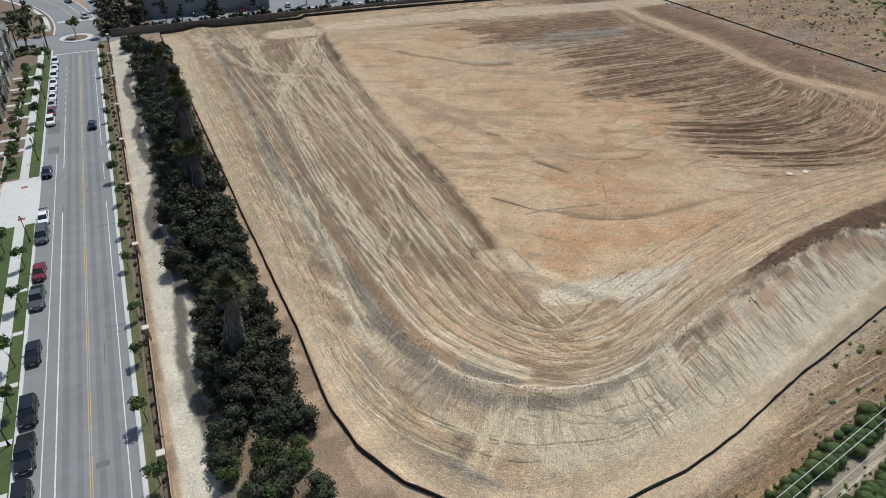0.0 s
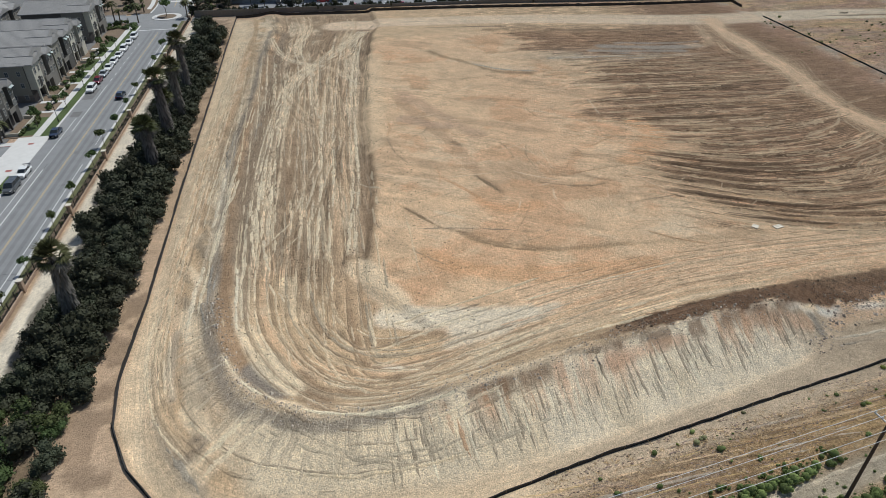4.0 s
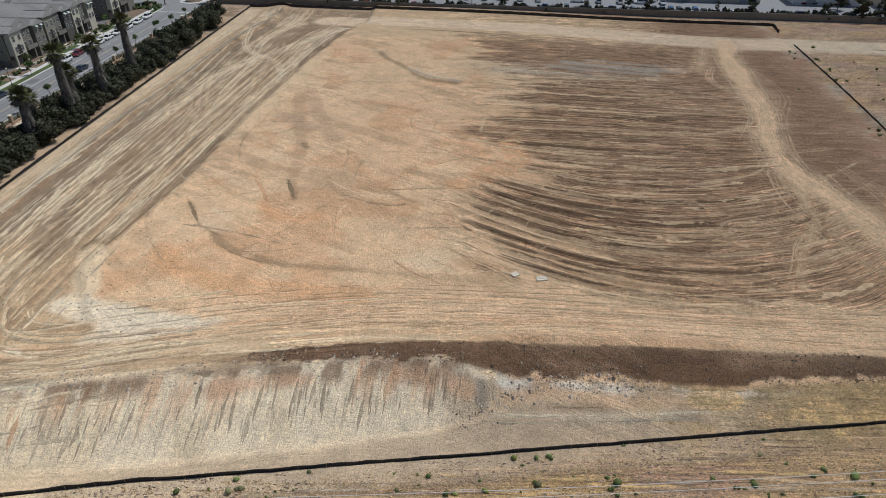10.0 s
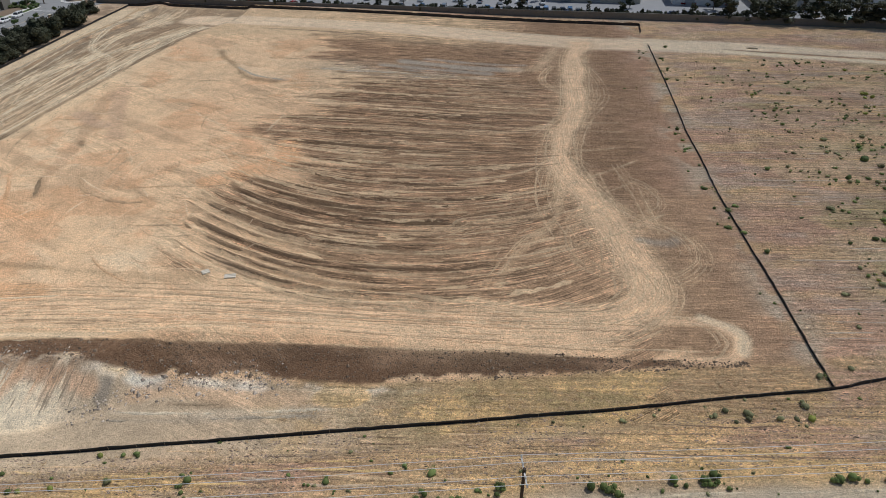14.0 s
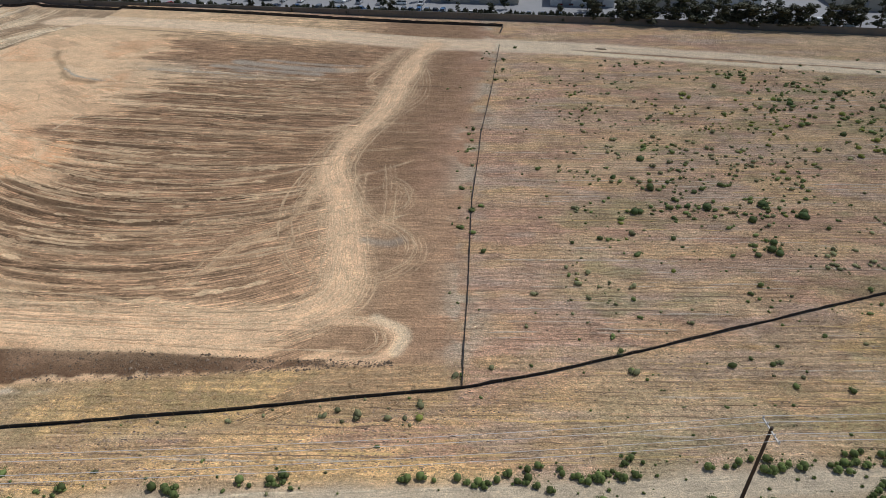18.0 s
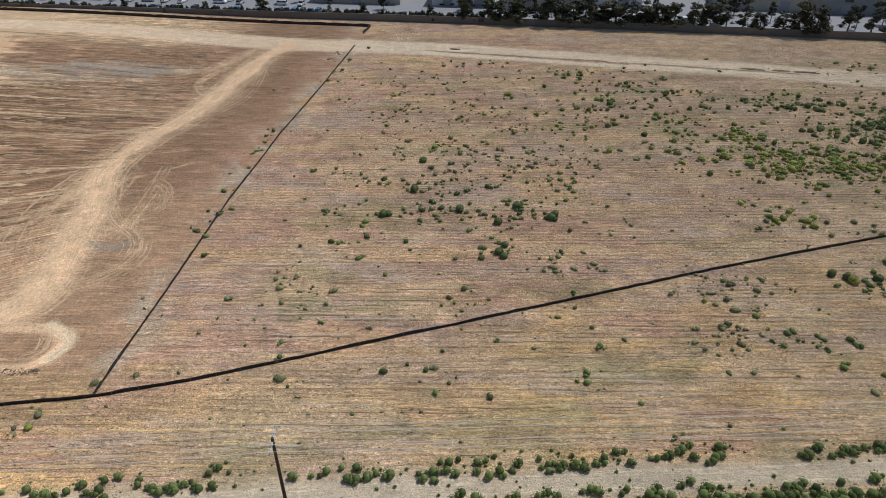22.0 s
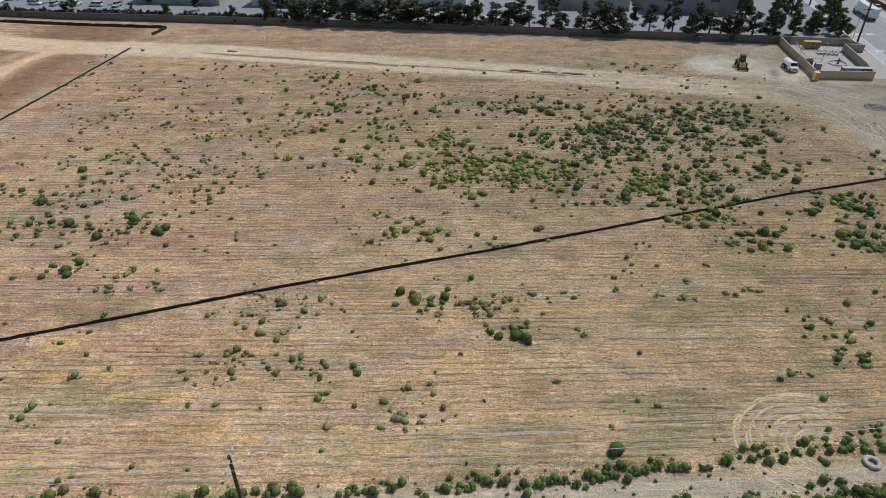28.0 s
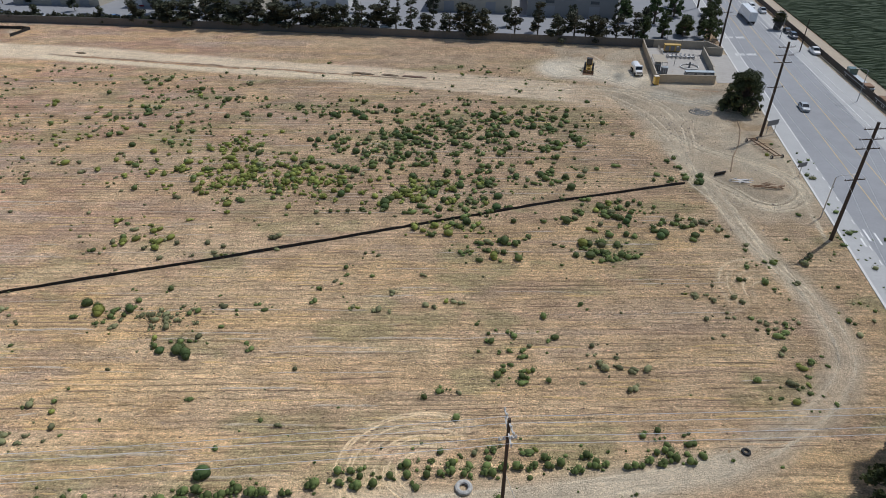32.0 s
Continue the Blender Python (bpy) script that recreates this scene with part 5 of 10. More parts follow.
def straw_rows():
    """Mown rows of straw and bare furrows of the dry field."""
    rng = np.random.default_rng(53)
    runs = []
    gold, tan, grey, furrow = np.array((0.50, 0.365, 0.185)), np.array((0.46, 0.34, 0.225)), np.array((0.40, 0.345, 0.295)), np.array((0.165, 0.115, 0.082))
    fx, fy = [p[0] for p in NEAR_FENCE], [p[1] for p in NEAR_FENCE]
    cx, cy = [p[0] for p in CROSS_FENCE], [p[1] for p in CROSS_FENCE]
    y = 15.0
    while y < 166:
        y += rng.uniform(0.8, 1.1)
        x = 58.0
        while x < 386:
            n = rng.uniform(6, 30)
            a, b = x, min(x + n, 386)
            x += n
            fence = [float(np.interp(q, fx, fy)) for q in (a, b)]
            if min(abs(y - f) for f in fence) < 0.8 or (y - fence[0]) * (y - fence[1]) < 0 or y < near_row(b) + 1.0:
                continue
            front = y < fence[0]
            if not front and a < float(np.interp(y, cy, cx)) + 2:
                continue
            rich = float(cloud(np.array(a * 0.3), np.array(y), 7, 55, 3))
            sway = [rng.normal() * 0.12 for _ in range(5)]
            for o, color, wide in ((0.0, furrow, rng.uniform(0.10, 0.20)), (0.38, gold if rng.random() < (0.35 if front else 0.12) + 1.6 * (rich - 0.48) else tan if rng.random() < 0.6 else grey, rng.uniform(0.16, 0.36))):
                if rng.random() < 0.12 + 1.3 * abs(rich - 0.5):
                    continue
                runs.append(([(a + (b - a) * q, y + o + w + 0.10 * math.sin(0.11 * (a + (b - a) * q) + y)) for q, w in zip((0, 0.25, 0.5, 0.75, 1), sway)], wide, color, rng.uniform(0.45, 0.95), rng.uniform(0.34, 0.5)))
    ridges("straw_rows", runs, 0.65, 0.05, "broken rows of pale straw and bare furrows", "straw")


def near_row(x):
    return float(np.interp(x, (0, 54, 70, 90, 160, 199, 230, 262, 290, 312, 330, 347, 380), (13, 17.8, 19.2, 21.0, 28.7, 30.6, 32.6, 34.8, 35.9, 37.3, 39.2, 41.2, 42.6)))


turned_soil()
straw_rows()
# ---- silt fences ----
def z_at(x, y):
    return float(height(np.array([float(x)]), np.array([float(y)]))[0])


def silt_fence(name, pts, label, tall=0.75, flap=0.14):
    top = thing(name, label, "silt fence", group="silt fences round the site")
    steps = along(pts, 1.5)
    bm = bmesh.new()
    rows = []
    for k, (x, y, h) in enumerate(steps):
        z = z_at(x, y)
        lean = 0.04 * math.sin(k * 0.4) + random.uniform(-0.07, 0.07)
        nx, ny = -math.sin(h), math.cos(h)
        t = tall * random.uniform(0.82, 1.06)
        ring = []
        for o, up in ((-flap, 0.02), (-0.03, 0.05), (-0.03 + lean, t), (0.03 + lean, t), (0.03, 0.05), (flap, 0.02)):
            ring.append(bm.verts.new((x + nx * o, y + ny * o, z + up)))
        rows.append(ring)
    for a, b in zip(rows, rows[1:]):
        for k in range(5):
            bm.faces.new((a[k], b[k], b[k + 1], a[k + 1]))
    part("cloth", bm, BLACK_CLOTH, top)
    bm = bmesh.new()
    box(bm, -0.02, 0.02, -0.02, 0.02, -0.1, tall + 0.12)
    stake = mesh_of(bm, "stake", WOOD_STAKE)
    for x, y, h in along(pts, 3.0):
        s = part("stake", stake, None, top)
        s.matrix_basis = pose(x + 0.06 * math.sin(h), y - 0.06 * math.cos(h), z_at(x, y), random.uniform(-6, 6), random.uniform(-6, 6), math.degrees(h))
    return top


silt_fence("silt_fence", LEFT_FENCE, "black silt fence along the shrub belt", 0.6)
silt_fence("silt_fence", NEAR_FENCE, "long black silt fence between field and site", 0.48)
silt_fence("silt_fence", CROSS_FENCE, "black silt fence between tilled earth and weeds", 0.42, 0.05)
silt_fence("silt_fence", FAR_FENCE, "black silt fence near the block wall", 1.0)


# ---- boundary wall ----
def block_wall(name, pts, tall, label, bay=4.8):
    top = thing(name, label, "wall", kind="structure")
    bm = bmesh.new()
    box(bm, 0, bay - 0.02, -0.1, 0.1, -0.15, tall - 0.09)
    panel = mesh_of(bm, "panel", WALL_BLOCK)
    bm = bmesh.new()
    box(bm, 0, bay - 0.02, -0.14, 0.14, tall - 0.09, tall, 0.02)
    cap = mesh_of(bm, "coping", WALL_BLOCK)
    for x, y, h in along(pts, bay):
        for me, nm in ((panel, "panel"), (cap, "coping")):
            p = part(nm, me, None, top)
            p.matrix_basis = pose(x, y, 0, 0, 0, math.degrees(h))
    return top


block_wall("wall_north", FAR_WALL, 2.4, "grey-brown block wall behind the field")
# ---- plants ----
def soup(name, verts, faces, mats, index=None, smooth=False):
    me = bpy.data.meshes.new(name)
    me.from_pydata([tuple(v) for v in verts], [], faces)
    for m in mats:
        me.materials.append(m)
    if index is not None:
        me.polygons.foreach_set("material_index", index)
    if smooth:
        me.polygons.foreach_set("use_smooth", [True] * len(me.polygons))
    me.update()
    return me


def leaf_cloud(lumps, count, size, rng, flat=0.0, near=0.74, deep=0.38):
    """Leaf blades over rounded lumps: vertices and faces."""
    verts, faces = [], []
    for cx, cy, cz, r in lumps:
        n = max(8, int(count * r * r))
        d = rng.normal(size=(n, 3))
        d /= np.linalg.norm(d, axis=1)[:, None]
        d[:, 2] = np.where(d[:, 2] < -0.35, -d[:, 2], d[:, 2])
        rad = r * (near + deep * rng.random(n))
        p = np.array((cx, cy, cz)) + d * rad[:, None] * np.array((1, 1, 0.9 - flat))
        face = rng.normal(size=(n, 3)) + d * 0.6
        a = np.cross(face, rng.normal(size=(n, 3)))
        a /= np.linalg.norm(a, axis=1)[:, None]
        b = np.cross(face, a)
        b /= np.linalg.norm(b, axis=1)[:, None]
        s = size * rng.uniform(0.6, 1.4, (n, 1))
        for k in range(n):
            i = len(verts)
            verts += [p[k] - a[k] * s[k] * 0.5, p[k] + b[k] * s[k] * 0.55, p[k] + a[k] * s[k] * 0.5, p[k] - b[k] * s[k] * 0.55]
            faces.append((i, i + 1, i + 2, i + 3))
    return verts, faces


def knobbly(lumps, rng, shrink=0.84, seg=7, rings=5, uneven=0.15):
    """The dense inside of a crown, uneven and closed."""
    verts, faces = [], []
    for cx, cy, cz, r in lumps:
        i0 = len(verts)
        for a in range(rings + 1):
            th = math.pi * a / rings
            for k in range(seg):
                ph = 2 * math.pi * (k + 0.5 * (a % 2)) / seg
                q = r * shrink * rng.uniform(0.97 - uneven, 0.97 + uneven)
                verts.append((cx + q * math.sin(th) * math.cos(ph), cy + q * math.sin(th) * math.sin(ph), cz + 0.9 * q * math.cos(th)))
        for a in range(rings):
            for k in range(seg):
                u, v = i0 + a * seg + k, i0 + a * seg + (k + 1) % seg
                faces.append((u, u + seg, v + seg, v))
    return verts, faces


def crown_mesh(name, lumps, count, size, mat, seed, flat=0.0, shrink=0.84, even=False):
    rng = np.random.default_rng(seed)
    v, f = knobbly(lumps, rng, shrink, 10, 7, 0.04) if even else knobbly(lumps, rng, shrink)
    v2, f2 = leaf_cloud(lumps, count, size, rng, flat, *((0.84, 0.18) if even else (0.74, 0.38)))
    n = len(v)
    return soup(name, v + v2, f + [tuple(i + n for i in q) for q in f2], [mat])


def lumps_of(rng, n, spread, lo, hi, r0, r1):
    out = []
    for _ in range(n):
        a, q = rng.uniform(0, 6.28), spread * math.sqrt(rng.random())
        out.append((q * math.cos(a), q * math.sin(a), rng.uniform(lo, hi), rng.uniform(r0, r1)))
    return out


def stem_mesh(name, tall, r, limbs, rng, spread=1.0):
    bm = bmesh.new()
    tube(bm, (0, 0, -0.1), (0.03, 0.02, tall * 0.6), r, r * 0.7, 7)
    for k in range(limbs):
        a = 2 * math.pi * k / limbs + rng.uniform(-0.4, 0.4)
        tube(bm, (0.02, 0.02, tall * rng.uniform(0.4, 0.6)), (spread * math.cos(a), spread * math.sin(a), tall * rng.uniform(0.85, 1.05)), r * 0.5, r * 0.2, 5)
    return mesh_of(bm, name, TRUNK)


def plant_kind(rng, name, stem, crown, label, category, group):
    top = thing(name, label, category, group)
    part("trunk", stem, None, top)
    part("crown", crown, None, top)
    return top


prng = np.random.default_rng(11)
# dark shrub belt along the site
shrubs = []
for k in range(7):
    lumps = lumps_of(prng, 9, 1.8, 0.7, 3.1, 0.6, 1.35) + [(0, 0, 1.0, 1.6)]
    shrubs.append((stem_mesh("shrub_stem", 2.4, 0.12, 4, prng, 1.2), crown_mesh("shrub_crown", lumps, 110, 0.22, LEAF_MID if k == 6 else LEAF_DARK, 100 + k, shrink=0.76)))
made_shrubs = [plant_kind(prng, "shrub", s, c, "dense dark green shrub of the belt beside the silt fence" if k < 6 else "brighter green shrub at the end of the belt", "shrub", "shrub belt") for k, (s, c) in enumerate(shrubs)]
belt = []
s = 37.0
while s < 214:
    wide = float(np.interp(s, (37, 60, 90, 140, 180, 214), (11.5, 11.0, 9.8, 8.6, 7.4, 6.2)))
    mid = float(np.interp(s, (37, 60, 90, 140, 180, 214), (17.4, 18.5, 19.0, 19.2, 19.4, 19.6)))
    for k in range(3 if wide > 7.4 else 2):
        n = 3 if wide > 7.4 else 2
        o = mid + wide * ((k + 0.5) / n - 0.5) + prng.uniform(-0.7, 0.7)
        if 201 < s < 207:
            continue
        belt.append((o, s + prng.uniform(-1.2, 1.2), prng.uniform(0.85, 1.25) * (0.86 if abs(k - (n - 1) / 2) > 0.9 else 1.08) * (1.0 if s < 90 else 1.2)))
    s += 3.3
belt += [(15.5, 224, 1.2), (17.5, 228, 1.35), (13.5, 229, 1.1)]
first = set()
for o, s, size in belt:
    k = 6 if (s < 53 and prng.random() < 0.55) else int(prng.integers(0, 6))
    m = STREET @ pose(o, s, -0.05, 0, 0, prng.uniform(0, 360)) @ Matrix.Diagonal((size, size, size * prng.uniform(0.85, 1.15), 1))
    if k in first:
        copy_thing(made_shrubs[k], m)
    else:
        made_shrubs[k].matrix_basis = m
        first.add(k)
for k in range(7):
    if k not in first:
        made_shrubs[k].matrix_basis = STREET @ pose(16 + k % 3, 60 + 9 * k, -0.05)


# fan palms with skirts of dead fronds
def palm(o, s, tall, lean, seed, at=None, group="palms in the shrub belt"):
    rng = np.random.default_rng(seed)
    top = thing("palm", "tall fan palm with a shaggy grey-brown skirt of dead fronds", "palm", group, at=at or STREET @ pose(o, s, 0))
    head = Vector((lean[0], lean[1], tall))
    bm = bmesh.new()
    tube(bm, (0, 0, -0.1), head, 0.45, 0.32, 10)
    part("trunk", bm, TRUNK, top)
    verts, faces = [], []
    for k in range(620):
        u = rng.uniform(0.18, 0.97)
        a = rng.uniform(0, 6.28)
        r = 0.55 + 0.75 * math.sin(math.pi * min(1, u * 0.75 + 0.2)) * rng.uniform(0.75, 1.1)
        c = head * u
        out = Vector((math.cos(a), math.sin(a), 0))
        side = Vector((-math.sin(a), math.cos(a), 0))
        p, q = c + out * r * 0.55 + Vector((0, 0, 0.55)), c + out * r + Vector((0, 0, -rng.uniform(0.6, 1.3)))
        w = rng.uniform(0.10, 0.24)
        i = len(verts)
        verts += [p - side * w, p + side * w, q + side * w * 0.5, q - side * w * 0.5]
        faces.append((i, i + 1, i + 2, i + 3))
    part("skirt", soup("skirt", verts, faces, [PALM_DRY]), None, top, "dry grey-brown hanging fronds")
    for mat, count, low, high, nm in ((PALM_GREEN, 46, -0.35, 1.4, "crown"), (PALM_DRY, 20, -1.1, -0.35, "dead_fronds")):
        verts, faces = [], []
        for k in range(count):
            a, el = rng.uniform(0, 6.28), rng.uniform(low, high)
            d = Vector((math.cos(a) * math.cos(el), math.sin(a) * math.cos(el), math.sin(el)))
            side = d.cross(Vector((0, 0, 1)))
            side = side.normalized() if side.length > 1e-3 else Vector((1, 0, 0))
            up = side.cross(d)
            stalk = rng.uniform(1.0, 1.5)
            hub = head + d * stalk
            i = len(verts)
            verts += [head - side * 0.03, head + side * 0.03, hub + side * 0.03, hub - side * 0.03]
            faces.append((i, i + 1, i + 2, i + 3))
            for b in range(11):
                t = (b - 5) / 5 * 1.35
                ray = d * math.cos(t) + side * math.sin(t)
                tip = hub + ray * rng.uniform(1.15, 1.7) + Vector((0, 0, -0.12 - 0.15 * abs(t)))
                i = len(verts)
                across = (side * math.cos(t) - d * math.sin(t)) * 0.12
                midp = hub + ray * 0.6 + up * 0.05
                verts += [hub, midp + across, tip, midp - across]
                faces.append((i, i + 1, i + 2, i + 3))
        part(nm, soup(nm, verts, faces, [mat]), None, top)
    return top


for o, s, tall, lean, seed in ((18.0, 68.5, 12.2, (0.8, -0.7), 1), (20.2, 114.8, 10.8, (0.4, -0.4), 2), (19.4, 117.5, 9.2, (-0.2, 0.3), 3), (20.9, 128.6, 15.6, (0.3, -0.5), 4), (20.4, 130.5, 10.5, (0.5, 0.2), 8), (21.2, 142.3, 13.6, (0.2, -0.4), 5), (20.2, 159, 14.8, (0.2, -0.3), 6)):
    palm(o, s, tall, lean, seed)

# young street trees
street_stems = [stem_mesh("tree_stem", 2.3, 0.06, 3, prng, 0.5) for _ in range(2)]
street_crowns = [crown_mesh("street_crown", lumps_of(prng, 6, 0.65, 2.1, 3.0, 0.42, 0.62), 210, 0.20, LEAF_STREET, 130 + k, shrink=0.6) for k in range(3)]


def street_tree(o, s, size, k, label, group):
    t = plant_kind(prng, "street_tree", street_stems[k % 2], street_crowns[k % 3], label, "tree", group)
    t.matrix_basis = STREET @ pose(o, s, 0.05, 0, 0, 70 * k) @ Matrix.Diagonal((size, size, size, 1))


for k, s in enumerate((41.5, 52.6, 62.7, 74.0, 83.2, 97.2, 108.1, 121.1, 131.6, 141.8, 153.0, 164.5, 175.2, 186.2, 201.8, 212.0, 222.9)):
    street_tree(6.5 + 0.3 * math.sin(k * 2.1), s, 1.05 + 0.15 * math.sin(k), k, "young green street tree on the planted verge", "verge trees")
for k, (o, s) in enumerate(((-8.5, 71.4), (-8.6, 80.1), (-8.6, 93.8), (-8.7, 105.0), (-12.0, 111), (-12.2, 146), (-9.3, 158), (-12.5, 163), (-9.1, 172.6), (-8.9, 183), (-9.2, 196), (-8.8, 207), (-12.5, 204))):
    street_tree(o, s, 1.35 + 0.2 * math.sin(k * 1.7), k + 1, "small leafy tree beside the pavement", "pavement trees")
# ---- the street ----
GRASS = material("lawn", (0.062, 0.090, 0.026), 0.95, 0, 0.35, 1.0, 0, 0.6, 0.3)
MULCH = material("mulch", (0.17, 0.125, 0.085), 0.95, 0, 0.25, 2.0, 0, 0.5, 0.2)
TARSEAM = material("old_asphalt", (0.15, 0.147, 0.143), 0.92, 0, 0.2, 0.8, 0, 0.2)
WORN_CONCRETE = material("gutter_concrete", (0.34, 0.32, 0.29), 0.9, 0, 0.15, 0.8)
IRON = material("black_iron", (0.012, 0.012, 0.013), 0.5, 0.4)
PLASTER = material("wall_plaster", (0.36, 0.26, 0.185), 0.9, 0, 0.12, 1.0, 0.05)
CAPSTONE = material("capstone", (0.62, 0.56, 0.46), 0.85, 0, 0.08, 2.0)
RED_PATCH = material("red_paving", (0.30, 0.10, 0.085), 0.85, 0, 0.15, 2.0)
VERGE = material("verge_scrub", (0.105, 0.105, 0.045), 0.95, 0, 0.45, 1.6, 0, 0.6, 0.35)
WHEEL_LANE = material("wheel_lane", (0.178, 0.18, 0.18), 0.9, 0, 0.16, 0.5, 0, 0.2, 0.08)
TAR = material("tar", (0.03, 0.03, 0.03), 0.6)


def slab(name, x0, x1, y0, y1, z0, z1, mat, label="", category="", kind="structure", parent=None):
    bm = bmesh.new()
    box(bm, x0, x1, y0, y1, z0, z1)
    ob = part(name, bm, mat, parent)
    if parent is None:
        ob.matrix_basis = STREET
        tagged(ob, label, category, kind=kind)
    return ob


road_west = slab("road_west", -7.5, 5.0, -60, 238, -0.25, 0.0, ASPHALT, "worn grey asphalt street with painted lines", "road")
for nm, x, w, mat, y0, y1 in (("yellow_line", -0.11, 0.09, YELLOW_PAINT, -60, 226), ("yellow_line", 0.13, 0.09, YELLOW_PAINT, -60, 226), ("lane_line", -3.55, 0.15, WHITE_PAINT, -60, 122), ("lane_line", -3.55, 0.13, WHITE_PAINT, 142, 172), ("parking_line", -4.95, 0.12, WHITE_PAINT, -60, 150), ("lane_line", 3.85, 0.12, WHITE_PAINT, -60, 113), ("lane_line", 3.85, 0.12, WHITE_PAINT, 160, 210)):
    slab(nm, x - w / 2, x + w / 2, y0, y1, 0.0, 0.006, mat, parent=road_west)
for x, w in ((-2.55, 0.75), (-1.05, 0.65), (1.2, 0.7), (2.75, 0.75)):
    slab("wheel_lane", x - w / 2, x + w / 2, -60, 230, 0.0, 0.003, WHEEL_LANE, parent=road_west)
crack_rng = np.random.default_rng(5)
for k in range(26):
    x, y, a = crack_rng.uniform(-6.5, 4.2), crack_rng.uniform(40, 225), crack_rng.choice((0.0, 1.57)) + crack_rng.normal() * 0.15
    bm = bmesh.new()
    pts = [(0, 0)]
    for j in range(5):
        pts.append((pts[-1][0] + crack_rng.uniform(0.4, 1.1), pts[-1][1] + crack_rng.normal() * 0.12))
    top_row = [bm.verts.new((px, py + 0.035, 0.0075)) for px, py in pts]
    low_row = [bm.verts.new((px, py - 0.035, 0.0075)) for px, py in pts]
    for j in range(5):
        bm.faces.new((low_row[j], low_row[j + 1], top_row[j + 1], top_row[j]))
    c = part("tar_seam", bm, TAR, road_west)
    c.matrix_basis = pose(x, y, 0, 0, 0, math.degrees(a))
for y0, y1 in ((113, 123), (133, 142), (151, 160)):
    slab("lane_line", 3.79, 3.91, y0, y1, 0.0, 0.006, WHITE_PAINT, parent=road_west)
for k in range(9):
    slab("lane_dash", -3.62, -3.5, 172 + 5 * k, 174 + 5 * k, 0.0, 0.006, WHITE_PAINT, parent=road_west)
for x, y, w, l in ((-5.9, 163, 2.6, 8), (-5.7, 151, 2.2, 3.5), (1.2, 58, 1.4, 0.9), (0.9, 129, 1.0, 1.1), (-2.8, 118, 1.2, 0.5)):
    slab("patch", x - w / 2, x + w / 2, y, y + l, 0.0, 0.004, TARSEAM, parent=road_west)
slab("kerb_west", -7.95, -7.5, -60, 236, -0.2, 0.10, CONCRETE, "pale concrete kerb and gutter", "kerb")
slab("kerb_east", 5.0, 5.55, -60, 232, -0.2, 0.10, CONCRETE, "pale concrete kerb with tree shadows", "kerb")
slab("verge_east", 5.55, 7.55, -60, 240, -0.2, 0.08, VERGE, "green grass verge planted with young trees", "verge")
slab("bed_east", 6.6, 7.75, -60, 240, -0.2, 0.12, MULCH, "mulched planting bed under the fence", "planting bed")
slab("parkway_west", -9.5, -7.95, -60, 120, -0.2, 0.08, GRASS, "green grass strip by the kerb", "verge")
slab("parkway_far", -9.9, -7.95, 140, 236, -0.2, 0.08, GRASS, "green grass strip by the kerb", "verge")
slab("pavement_west", -11.1, -9.5, -60, 120, -0.2, 0.11, CONCRETE, "pale concrete pavement", "pavement")
slab("pavement_far", -11.5, -9.9, 140, 236, -0.2, 0.11, CONCRETE, "pale concrete pavement along the lawns", "pavement")
drive = slab("driveway", -14.4, -7.55, 120, 140, -0.2, 0.09, CONCRETE, "broad pale concrete driveway apron with red paving patches", "driveway")
slab("side_street", -60, -14.4, 126, 135.5, -0.2, 0.06, ASPHALT, "short asphalt side street behind the apron", "road")
slab("verge_south", -40, -14.4, 120, 126, -0.2, 0.09, GRASS, "planted strip beside the side street", "verge")
slab("pavement_north", -40, -14.4, 135.5, 137.4, -0.2, 0.11, CONCRETE, "pale concrete pavement along the side street", "pavement")
slab("red_kerb", -26, -14.4, 135.38, 135.5, 0.06, 0.125, RED_PATCH, "red-painted kerb of the side street", "kerb")
for x, y in ((-10.2, 122.5), (-10.4, 136)):
    slab("red_patch", x - 0.6, x + 0.6, y - 0.45, y + 0.45, 0.09, 0.094, RED_PATCH, parent=drive)
slab("lawn_west", -17, -11.1, -60, 120, -0.2, 0.09, GRASS, "mown green lawn", "lawn")
slab("garden_bed", -17.5, -11.5, 140, 240, -0.2, 0.085, MULCH, "brown planting beds in front of the terraces", "planting bed")
for y0, y1 in ((141, 152), (176, 198), (201, 221)):
    slab("lawn", -14.5 if y0 < 200 else -13.7, -11.5, y0, y1, -0.1, 0.115, GRASS, "mown green lawn before the terraces", "lawn")
slab("bed_north", -60, -8.0, 254, 330, -0.2, 0.05, MULCH, "planting beds with shrubs beyond the roundabout", "planting bed")
slab("bed_wall", 6.2, 24, 246, 330, -0.2, 0.03, MULCH, "bare beds under the trees by the roundabout", "planting bed")
slab("court", -120, -16.2, -60, 330, -0.25, 0.03, TARSEAM, "asphalt access courts between the terraces", "pavement")
for s in (155, 162, 176, 186, 199, 209):
    slab("path", -17.0, -11.4, s, s + 1.5, -0.1, 0.12, CONCRETE, "concrete garden path", "path")
for s in (48, 58, 66, 76, 87, 98):
    slab("stepping_slab", -9.4, -8.1, s, s + 0.8, 0, 0.11, CONCRETE, "small concrete slab in the grass strip", "path")

# roundabout
ROUND = STREET @ pose(-0.8, 247.5, 0)


